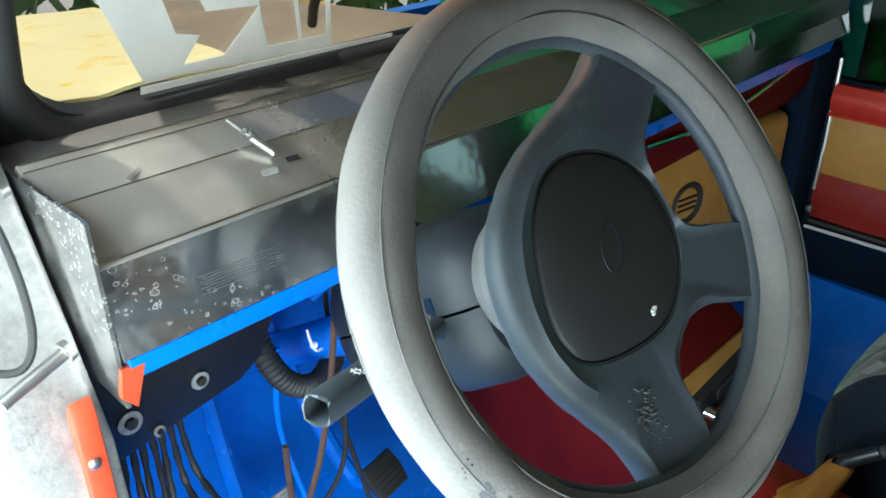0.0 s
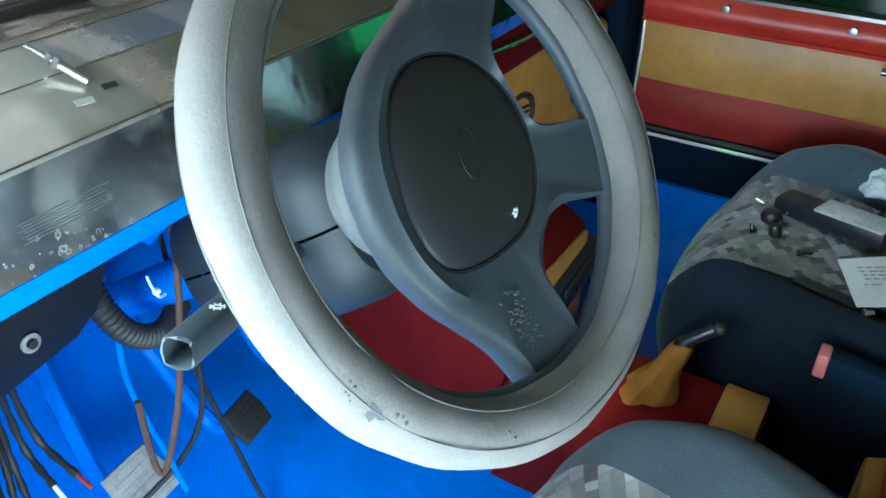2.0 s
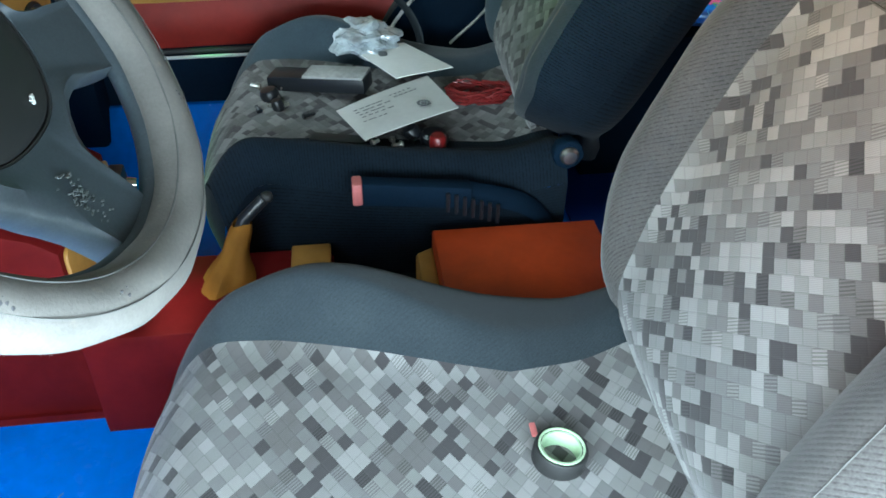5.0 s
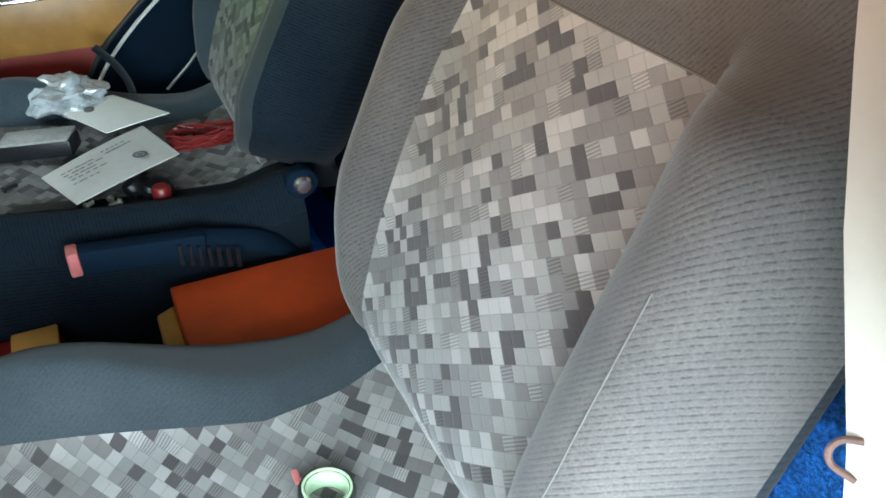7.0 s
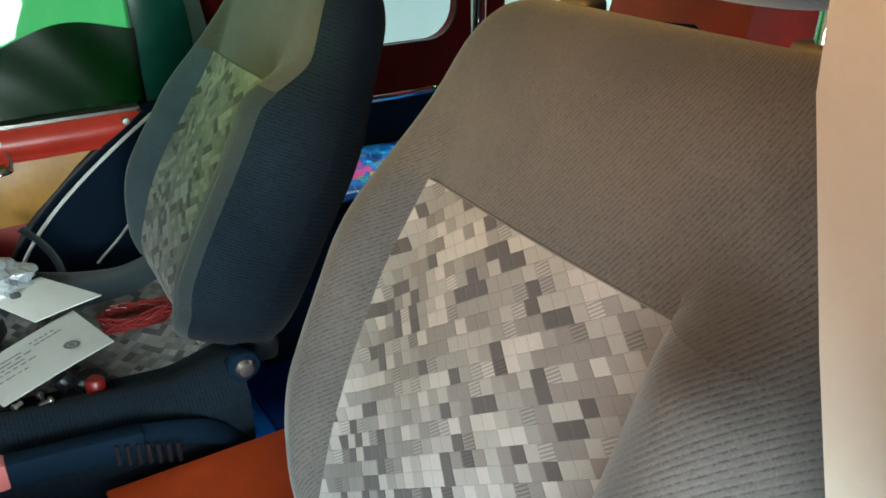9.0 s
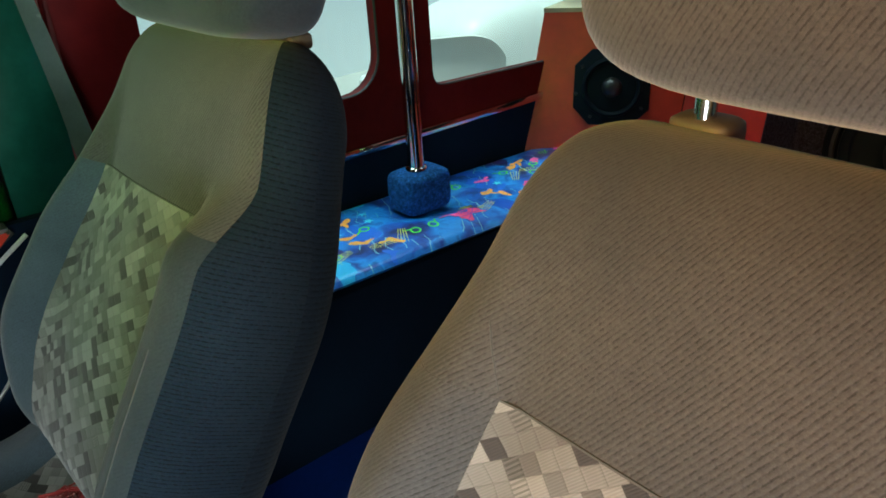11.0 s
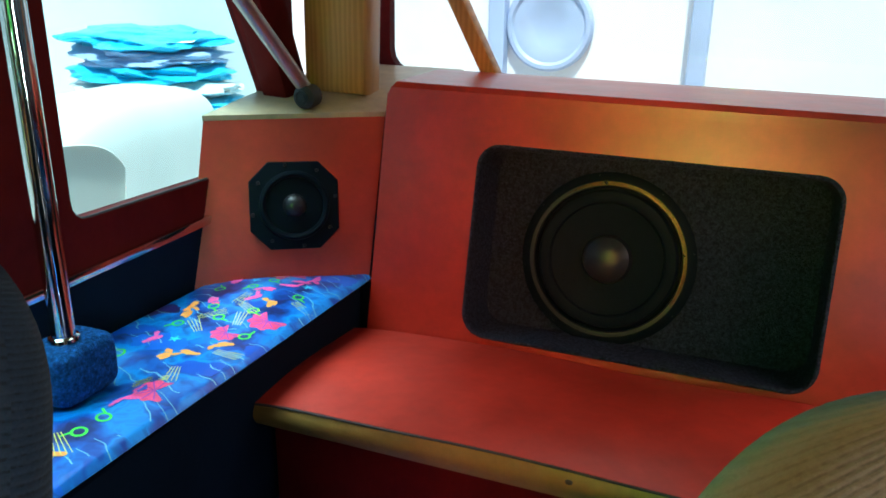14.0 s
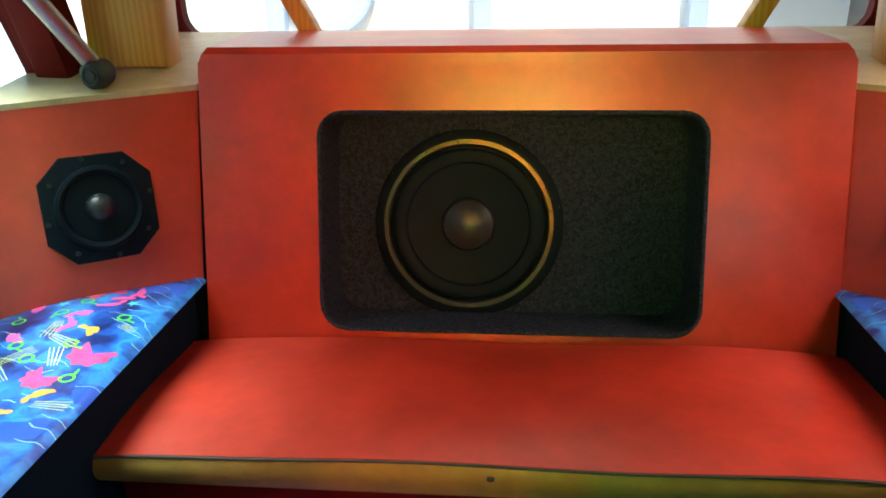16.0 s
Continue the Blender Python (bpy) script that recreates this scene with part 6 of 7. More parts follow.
# leaflet: lower corner near the bolster, with unreadable print as bars
A_, B_, C_, D_ = (0.205, -0.012, 0.434), (0.277, -0.162, 0.444), (0.401, -0.127, 0.444), (0.319, 0.028, 0.428)
lf = thing("leaflet", (0.30, -0.07, 0.42), "creased grey printed leaflet lying on the passenger seat", "leaflet")
part("leaflet_sheet", leaf_sheet((A_, B_, C_, D_), 0.004), PAPER_GREY, lf)
la, lb, lc, ld_ = [Vector(q) for q in (A_, B_, C_, D_)]
for k, (u0, u1, v) in enumerate(((0.10, 0.42, 0.72), (0.10, 0.48, 0.64), (0.12, 0.40, 0.56), (0.12, 0.46, 0.48), (0.50, 0.74, 0.78), (0.52, 0.80, 0.70), (0.10, 0.36, 0.36))):
    bm = B()
    for s0 in range(5):
        ua, ub = u0 + (u1 - u0) * s0 / 5, u0 + (u1 - u0) * (s0 + rr.uniform(0.5, 0.95)) / 5
        q = [la.lerp(lb, u).lerp(ld_.lerp(lc, u), vv) + Vector((0, 0, 0.0115)) for u, vv in ((ua, v - 0.012), (ub, v - 0.012), (ub, v + 0.012), (ua, v + 0.012))]
        bm.faces.new([bm.verts.new(p) for p in q])
    part("print_bar", bm, INK, lf)
bm = B()
cs = la.lerp(lb, 0.72).lerp(ld_.lerp(lc, 0.72), 0.30) + Vector((0, 0, 0.0115))
lathe(bm, [(0.006, 0), (0.011, 0.0004), (0.011, 0), (0.006, 0)], 18, Matrix.Translation(cs))
blob(bm, tuple(cs), (0.005, 0.005, 0.0006), 0.8, 10, 4)
part("stamp", bm, INK, lf, "round grey stamp")
# white card on top
cd = thing("white_card", (0.42, -0.10, 0.43), "white card with a small printed mark, on the passenger seat", "card")
cA, cB, cC, cD = (0.379, -0.073, 0.446), (0.413, -0.172, 0.446), (0.530, -0.099, 0.446), (0.496, -0.012, 0.446)
part("card_sheet", leaf_sheet((cA, cB, cC, cD), 0.010, 0.002), PAPER, cd)
bm = B()
q = Vector(cD).lerp(Vector(cC), 0.35).lerp(Vector(cA).lerp(Vector(cB), 0.3), 0.25) + Vector((0, 0, 0.0135))
blob(bm, tuple(q), (0.012, 0.008, 0.0006), 0.6, 12, 4)
part("printed_mark", bm, INK, cd)
# crumpled clear bag
bm = B()
bmesh.ops.create_icosphere(bm, subdivisions=4, radius=1.0)
for v in bm.verts:
    n = noise.noise(v.co * 2.0) * 0.4 + noise.noise(v.co * 4.0) * 0.22
    v.co = Vector((v.co.x * 0.062, v.co.y * 0.058, v.co.z * 0.028)) * (1 + n)
bmesh.ops.transform(bm, matrix=Matrix.Translation((0.548, -0.028, 0.462)) @ Matrix.Rotation(0.5, 4, "Z"), verts=bm.verts)
solo("plastic_bag", bm, CLEAR, "crumpled clear plastic bag on the passenger seat", "plastic bag", smooth=False)
# flat dark box with a clear lid
bm = B()
bmx = Matrix.Translation((0.430, 0.055, 0.440)) @ Matrix.Rotation(radians(70), 4, "Z") @ Matrix.Rotation(radians(4), 4, "Y")
box(bm, -0.088, 0.085, -0.024, 0.024, -0.016, 0.010, 0.004, m=bmx)
pbx = thing("parts_box", (0.46, 0.085, 0.43), "flat black plastic box with a dusty lid, on the passenger seat", "box")
part("box_body", bm, BLACK, pbx)
bm = B()
box(bm, -0.086, 0.02, -0.025, 0.025, 0.0095, 0.014, 0.002, m=bmx)
part("lid", bm, DUST, pbx, "dusty grey lid")
# black holder below the leaflet, knobs and screws
bm = B()
box(bm, -0.05, 0.05, -0.012, 0.012, -0.004, 0.010, 0.003, m=Matrix.Translation((0.235, 0.020, 0.420)) @ Matrix.Rotation(radians(75), 4, "Z"))
solo("black_case", bm, RUBBER, "small black plastic case under the leaflet", "case")
for x, y, r in ((0.40, 0.135, 0.016), (0.245, -0.12, 0.022), (0.262, -0.09, 0.014), (0.36, 0.12, 0.010)):
    bm = B()
    z = on_seat(x, y)
    lathe(bm, [(0, 0), (r, 0), (r, 0.012), (r * 0.8, 0.017), (0, 0.019)], 18, Matrix.Translation((x, y, z)) @ Matrix.Rotation(rr.uniform(-0.5, 0.5), 4, "X"))
    solo("bottle_cap", bm, BLACK, "black plastic cap lying on the passenger seat", "cap", "loose caps")
bm = B()
lathe(bm, [(0, 0), (0.013, 0), (0.013, 0.016), (0.010, 0.020), (0, 0.021)], 18, Matrix.Translation((0.215, -0.122, on_seat(0.215, -0.122) + 0.002)))
solo("red_cap", bm, RED_CAP, "small red plastic cap on the passenger seat", "cap")
for k in range(14):
    bm = B()
    x, y = rr.uniform(0.30, 0.44), rr.uniform(0.06, 0.16)
    if k > 9:
        x, y = rr.uniform(0.19, 0.24), rr.uniform(-0.13, -0.02)
    z = on_seat(x, y) + 0.004
    a = rr.uniform(0, 6.28)
    l = rr.uniform(0.008, 0.02)
    d = Vector((math.cos(a), math.sin(a), rr.uniform(0, 0.3)))
    tube(bm, [Vector((x, y, z)), Vector((x, y, z)) + d * l], 0.003, 8)
    lathe(bm, [(0, 0), (0.0055, 0), (0.005, 0.003), (0, 0.004)], 10, Matrix.Translation((x, y, z)) @ d.to_track_quat("-Z", "Y").to_matrix().to_4x4())
    solo("small_screw", bm, (ZINC, ALU, BLACK)[k % 3], "loose screw on the passenger seat", "screw", "loose screws")
# bundle of dark red wire
wbt = thing("wire_bundle", (0.475, -0.205, 0.40), "tangled bundle of thin dark red wire on the passenger seat", "wire")
for k in range(14):
    wb = B()
    c = Vector((0.395, -0.215, on_seat(0.395, -0.215) + 0.006))
    pts = []
    for i in range(22):
        a = i / 21 * 6.28 * 1.2 + k
        pts.append(c + Vector((0.026 * math.cos(a) + rr.uniform(-0.007, 0.007), 0.052 * math.sin(a) + rr.uniform(-0.009, 0.009), 0.008 + 0.008 * math.sin(a * 2 + k) + 0.001 * k)))
    tube(wb, pts, 0.0016, 5)
    part("wire_strand", wb, RED_WIRE, wbt)
# belt tongue / strap beyond the seat
bm = B()
tube(bm, curve_pts([(0.585, -0.135, 0.43), (0.595, -0.13, 0.455), (0.605, -0.115, 0.485), (0.61, -0.09, 0.515)], 16), 0.0095, 8, True, 0.25)
solo("belt_strap", bm, PLASTIC, "grey belt strap standing beside the passenger seat", "seat belt")
bm = B()
tube(bm, curve_pts([(0.66, -0.20, 0.40), (0.655, -0.27, 0.47), (0.64, -0.33, 0.58), (0.63, -0.36, 0.68)], 16), 0.003, 6)
solo("grey_cord", bm, ALU, "thin grey cord beside the passenger seat", "cord")

# tape roll on the driver's seat
tr = thing("tape_roll", (-0.374, -0.162, 0.40), "roll of black tape with a pale green core", "tape")
tm = Matrix.Translation((-0.378, -0.165, 0.398)) @ Matrix.Rotation(radians(6), 4, "X")
bm = B()
lathe(bm, [(0.019, 0), (0.025, 0), (0.026, 0.002), (0.026, 0.018), (0.025, 0.020), (0.0195, 0.020)], 32, tm)
part("tape", bm, RUBBER, tr)
bm = B()
lathe(bm, [(0.0195, 0.0), (0.0205, 0.0215), (0.0225, 0.0215), (0.0225, 0.019), (0.018, 0.019), (0.018, 0.0), (0.0195, 0)], 32, tm)
part("core", bm, GREEN_TAPE, tr, "pale green card core")
bm = B()
box(bm, -0.356, -0.340, -0.150, -0.144, 0.408, 0.412, 0.001)
solo("pink_scrap", bm, PINK, "small pink plastic scrap beside the tape", "scrap")

# ---- driver's door post, sill and latch ----
dp = thing("body_post", (-0.71, -0.39, F), "cream painted body post behind the driver's seat", "post")
bm = B()
along_y(bm, [(-0.86, 0.30), (-0.86, 1.42), (-0.60, 1.42), (-0.6255, 0.98), (-0.649, 0.877), (-0.668, 0.804), (-0.703, 0.704), (-0.742, 0.55), (-0.775, 0.30)], -0.44, -0.335, 0.006)
part("post_body", bm, CREAM, dp)
bm = B()
tube(bm, [(-0.688, -0.333, 0.88), (-0.707, -0.333, 0.80), (-0.742, -0.333, 0.70)], 0.002, 6)
part("weld_seam", bm, CREAM, dp)
bm = B()
tube(bm, [(-0.622, -0.350, 0.98), (-0.646, -0.350, 0.877), (-0.665, -0.350, 0.804), (-0.700, -0.350, 0.704), (-0.739, -0.350, 0.55)], 0.005, 8)
part("rubber_edge", bm, RUBBER, dp, "black rubber edge")
bm = B()
box(bm, -0.80, -0.555, -0.90, -0.445, F, 0.60, 0.02)
solo("wheel_arch", bm, BLUE_CARPET, "blue carpeted wheel arch behind the driver's seat", "wheel arch")
bm = B()
box(bm, -0.80, -0.60, -0.42, 0.40, F - 0.16, F + 0.02, 0.012)
solo("door_sill", bm, BLUE_CARPET, "blue carpeted door sill", "sill")
bm = B()
tube(bm, curve_pts([(-0.709, -0.335, 0.716), (-0.702, -0.330, 0.713), (-0.699, -0.328, 0.704), (-0.702, -0.330, 0.696), (-0.712, -0.335, 0.693)], 18), 0.0018, 8)
solo("door_striker", bm, RUST, "rusty steel door striker loop on the post", "striker")

# ---- rear cabin ----
CORAL = surface("coral_print", (0.92, 0.06, 0.20), 0.4, var=0.3, big=40, coat=0.15)
PURPLE = surface("purple_print", (0.35, 0.05, 0.35), 0.4, coat=0.15)
ORANGE_INK = surface("orange_print", (0.90, 0.32, 0.06), 0.4, coat=0.15)
PINK_INK = surface("pink_print", (0.95, 0.10, 0.36), 0.4, coat=0.15)
GREEN_INK = surface("green_print", (0.06, 0.60, 0.05), 0.4, coat=0.15)
PALE_INK = surface("pale_blue_print", (0.05, 0.62, 0.80), 0.4, coat=0.15)
YELLOW_INK = surface("yellow_print", (0.65, 0.62, 0.10), 0.4, coat=0.15)


# side benches
def bench(sign):
    b = thing("side_bench", (0.66 * sign, -1.15, F), "side bench with a blue printed cloth cushion under clear plastic", "bench", "side benches")
    x0, x1 = 0.545 * sign, 0.80 * sign
    lo, hi = min(x0, x1), max(x0, x1)
    bm = B()
    box(bm, lo, hi, -1.66, -0.46, F, 0.440, 0.004)
    part("bench_base", bm, NAVY, b, "dark navy carpeted base")

    def top(u, v):
        y = -0.44 - 1.23 * v
        x = 0.525 + 0.262 * u
        z = 0.488 - 0.034 * v + 0.006 * math.sin(math.pi * u) + 0.006 * math.sin(v * 17) * math.sin(math.pi * u)
        if u < 0.05:
            z -= 0.009 * (1 - u / 0.05) ** 2
        # notch round the pole's foot
        d = math.hypot((x - 0.69) / 0.062, (y + 1.06) / 0.085)
        z -= 0.018 * max(0.0, 1 - max(0.0, d - 0.7) / 0.8)
        return (x * sign, y, z)
    bm = B()
    sheet(bm, top, 40, 140, -0.014 * sign, lambda u, v: (u * 0.27, v * 1.23))
    cu = part("bench_cushion", bm, PRINT, b, "blue cloth with bright printed shapes")

    def lay(x, y, lift=0.0012):
        lift = 0.0003 + 0.35 * lift
        u, v = (x - 0.525) / 0.262, (-0.44 - y) / 1.23
        p = Vector(top(max(0.0, min(1.0, u)), v))
        return Vector((x * sign, y, p.z + lift))

    def motif(loops, mat, lift, lab=""):
        mb = B()
        for loop in loops:
            c = lay(sum(q[0] for q in loop) / len(loop), sum(q[1] for q in loop) / len(loop), lift)
            cv = mb.verts.new(c)
            vs = [mb.verts.new(lay(q[0], q[1], lift)) for q in loop]
            for k in range(len(vs)):
                mb.faces.new((cv, vs[k], vs[(k + 1) % len(vs)]))
        ob = part("printed_motif", mb, mat, cu, lab)
        if len(loops) > 3:
            tagged(ob, kind="stuff")

    rg = random.Random(11)

    def disc(x, y, a, b_, t, n=14):
        return [(x + a * math.cos(k / n * 6.2832) * math.cos(t) - b_ * math.sin(k / n * 6.2832) * math.sin(t), y + a * math.cos(k / n * 6.2832) * math.sin(t) + b_ * math.sin(k / n * 6.2832) * math.cos(t)) for k in range(n)]

    def bar(x, y, t, l, w):
        dx, dy, nx, ny = math.cos(t) * l, math.sin(t) * l, -math.sin(t) * w, math.cos(t) * w
        return [(x - nx, y - ny), (x + dx - nx, y + dy - ny), (x + dx + nx, y + dy + ny), (x + nx, y + ny)]

    spots = []
    tries = 0
    while len(spots) < 90 and tries < 4000:
        tries += 1
        x, y = rg.uniform(0.575, 0.750), rg.uniform(-1.60, -0.50)
        if math.hypot((x - 0.69) / 0.09, (y + 1.06) / 0.12) > 1 and all(math.hypot(x - p, y - q) > 0.030 for p, q in spots):
            spots.append((x, y))
    for k, (x, y) in enumerate(spots):
        t = rg.uniform(0, 6.28)
        kind_ = (0, 1, 2, 5, 1, 4, 3, 2, 5)[k % 9]
        if kind_ == 0:      # coral shell
            n = 32
            r = rg.uniform(0.024, 0.034)
            fan = [(x, y)] + [(x + r * (1 + 0.10 * math.cos(9 * (a - t))) * math.cos(a), y + r * (1 + 0.10 * math.cos(9 * (a - t))) * math.sin(a)) for a in [t + 4.4 * i / n for i in range(n + 1)]]
            motif([fan], CORAL, 0.0012, "coral printed shell")
            motif([bar(x, y, t + 0.4 + 0.6 * i, r * 0.92, 0.0010) for i in range(7)], PURPLE, 0.0018)
        elif kind_ in (1, 3):  # orange or pink note
            ink = ORANGE_INK if kind_ == 1 else PINK_INK
            ph1, ph2 = rg.uniform(0, 6.28), rg.uniform(0, 6.28)

            def daub(cx, cy, a, b_, t_):
                out = []
                for q in range(26):
                    w = q / 26 * 6.2832
                    r_ = 1 + 0.22 * math.sin(2 * w + ph1) + 0.16 * math.sin(3 * w + ph2) + 0.08 * math.sin(7 * w + ph1)
                    dx, dy = a * r_ * math.cos(w), b_ * r_ * math.sin(w)
                    out.append((cx + dx * math.cos(t_) - dy * math.sin(t_), cy + dx * math.sin(t_) + dy * math.cos(t_)))
                return out
            motif([daub(x, y, 0.016, 0.008, t), daub(x + 0.020 * math.cos(t + 0.6), y + 0.020 * math.sin(t + 0.6), 0.009, 0.005, t + 0.9)], ink, 0.0014, "printed daub")
        elif kind_ == 2:    # green ring with a tail
            o, i_ = disc(x, y, 0.011, 0.011, 0, 18), disc(x, y, 0.0072, 0.0072, 0, 18)
            mb = B()
            a = [mb.verts.new(lay(*q, 0.0014)) for q in o]
            c = [mb.verts.new(lay(*q, 0.0014)) for q in i_]
            for j in range(18):
                mb.faces.new((a[j], a[(j + 1) % 18], c[(j + 1) % 18], c[j]))
            part("printed_motif", mb, GREEN_INK, cu, "green printed ring")
            motif([bar(x + 0.009 * math.cos(t), y + 0.009 * math.sin(t), t + 0.5, 0.016, 0.0018)], GREEN_INK, 0.0014)
        elif kind_ == 4:    # pale star
            motif([[(x + (0.012 if j % 2 == 0 else 0.005) * math.cos(t + j * math.pi / 5), y + (0.012 if j % 2 == 0 else 0.005) * math.sin(t + j * math.pi / 5)) for j in range(10)]], PALE_INK, 0.0014, "pale blue printed star")
        else:               # stave of thin yellow lines
            for j in range(4):
                motif([bar(x + 0.004 * j * math.cos(t + 1.57), y + 0.004 * j * math.sin(t + 1.57), t + 0.05 * j, 0.05, 0.0006)], YELLOW_INK, 0.0016)
    return b


bench(1)
bench(-1)


def grab_pole(sign):
    p = thing("grab_pole", (0.69 * sign, -1.06, 0.48), "chrome grab pole on a blue carpeted foot", "pole", "grab poles")
    bm = B()
    blob(bm, (0.698 * sign, -1.058, 0.507), (0.042, 0.056, 0.042), 0.35, 28, 12)
    part("pole_foot", bm, BLUE_CARPET, p, "blue carpet foot")
    bm = B()
    tube(bm, [(0.699 * sign, -1.055, 0.543), (0.702 * sign, -1.058, 0.85), (0.706 * sign, -1.06, 1.42)], 0.0165, 20)
    part("pole_tube", bm, CHROME, p, "chrome tube")
    bm = B()
    lathe(bm, [(0.0167, 0), (0.022, 0.001), (0.021, 0.006), (0.0167, 0.008)], 20, Matrix.Translation((0.699 * sign, -1.055, 0.549)))
    part("pole_ring", bm, CHROME, p)
    return p


grab_pole(1)
grab_pole(-1)


def driver_unit(parent, m, r, ring_mat, name, octagon=True):
    """A loudspeaker facing +z of m."""
    if octagon:
        bm = B()
        c = r * 1.0
        k = r * 0.56
        prism(bm, [(c, k), (k, c), (-k, c), (-c, k), (-c, -k), (-k, -c), (k, -c), (c, -k)], 0.010, m, 0.003)
    else:
        bm = B()
        lathe(bm, [(0, 0), (r, 0), (r, 0.006), (r * 0.96, 0.010), (r * 0.86, 0.010), (r * 0.82, 0.004)], 48, m)
    frame_ = part("speaker_frame", bm, PLAIN_BLACK, parent, "black speaker frame")
    z = 0.0105
    bm = B()
    lathe(bm, [(r * 0.80, z - 0.001), (r * 0.78, z + 0.006), (r * 0.72, z + 0.008), (r * 0.66, z + 0.005), (r * 0.64, z - 0.002)], 48, m)
    part("surround", bm, PLAIN_BLACK, frame_, "rubber surround")
    bm = B()
    lathe(bm, [(r * 0.645, z - 0.001), (r * 0.45, z - 0.007), (r * 0.28, z - 0.009), (0, z - 0.0095)], 48, m)
    part("cone", bm, PLAIN_BLACK, frame_, "dark cone")
    bm = B()
    lathe(bm, [(r * 0.29, z - 0.009), (r * 0.26, z + 0.004), (r * 0.18, z + 0.012), (r * 0.08, z + 0.016), (0, z + 0.017)], 32, m)
    part("dust_cap", bm, BLACK, frame_, "glossy black dust cap")
    if ring_mat:
        # ring painted black for shade; the bronze arc on it paints the highlight
        bm = B()
        lathe(bm, [(r * 0.875, z - 0.002), (r * 0.895, z + 0.0035), (r * 0.85, z + 0.0035), (r * 0.84, z - 0.001)], 64, m)
        ring_ = part("ring", bm, BLACK, frame_, "speaker ring painted black for its shaded part")
        bm = B()
        q0, q1 = [], []
        for q in range(-30, 131, 4):
            w = r * 0.023 * min(1.0, (q + 30) / 24, (130 - q) / 24)
            for row, k in ((q0, r * 0.872 - w), (q1, r * 0.872 + w)):
                row.append(bm.verts.new(m @ Vector((k * math.cos(radians(q)), k * math.sin(radians(q)), z + 0.0042))))
        for k in range(len(q0) - 1):
            bm.faces.new((q0[k], q1[k], q1[k + 1], q0[k + 1]))
        part("plating", bm, ring_mat, ring_, "bronze arc painted on as the lit part of the ring")
    for k in range(8):
        a = 2 * math.pi * k / 8 + 0.2
        bm = B()
        lathe(bm, [(0, 0.003), (0.0035, 0.0024), (0.004, 0.0), (0, 0)], 10, m @ Matrix.Translation((r * 0.95 * math.cos(a), r * 0.95 * math.sin(a), 0.0095 if octagon else 0.007)))
        part("screw", bm, BLACK, frame_)


# subwoofer box, its face leaning back, with a deep niche
FT, FB = Vector((0, -1.750, 0.821)), Vector((0, -1.640, 0.345))
fy = (FT - FB).normalized()
fx = Vector((-1, 0, 0))
fz = fx.cross(fy)
FMT = axes_at(FB, fx, fy, fz)
FH = (FT - FB).length
subbox = thing("subwoofer_box", (0, -1.78, F), "red vinyl seat-back box with a felt-lined speaker niche", "speaker box")
bm = B()
hole = round_rect(-0.319, 0.314, 0.028, 0.394, [0.04, 0.04, 0.045, 0.045], 6)
pierced(bm, (-0.522, 0.534, -0.02, FH - 0.012), hole, -0.02, FMT)
part("front_panel", bm, RED, subbox, "red vinyl front")
bm = B()
tube(bm, [FMT @ Vector((p[0], p[1], 0.0)) for p in hole + [hole[0]]], 0.004, 8, False)
part("niche_edge", bm, FELT, subbox, "black edge")
bm = B()
DEP = 0.13
top_l = [bm.verts.new(FMT @ Vector((p[0], p[1], -0.004))) for p in hole]
bot_l = [bm.verts.new(FMT @ Vector((p[0] * 0.985, 0.202 + (p[1] - 0.202) * 0.97, -DEP))) for p in hole]
for k in range(len(hole)):
    j = (k + 1) % len(hole)
    bm.faces.new((top_l[k], top_l[j], bot_l[j], bot_l[k]))
bm.faces.new(bot_l)
part("niche", bm, FELT, subbox, "black felt niche")
bm = B()


def cap(u, v):
    x = 0.522 - 1.056 * u
    x *= 1 - 0.07 * v
    pr = [(0.0, FH - 0.016), (-0.003, FH + 0.001), (-0.014, FH + 0.011), (-0.08, FH + 0.014), (-0.20, FH + 0.015), (-0.235, FH - 0.005)]
    t = v * 5
    k = min(int(t), 4)
    z, y = [a + (b - a) * (t - k) for a, b in zip(pr[k], pr[k + 1])]
    return (x, FT.y + z + 0.004, FT.z + (y - FH) * 0.97)


sheet(bm, cap, 24, 20, 0.0)
part("top_roll", bm, RED, subbox, "padded red vinyl top")
for sg in (-1, 1):
    bm = B()
    vs = [(FT.y, FT.z - 0.012), (FB.y, FB.z - 0.02), (-2.0, F), (-2.0, FT.z - 0.02)]
    xs = (0.501, 0.521) if sg > 0 else (-0.533, -0.513)
    along_x(bm, vs, *xs)
    part("side_panel", bm, RED, subbox, "red vinyl side")
driver_unit(subbox, FMT @ Matrix.Translation((-0.076, 0.196, -DEP + 0.002)), 0.171, COPPER, "sub", False)

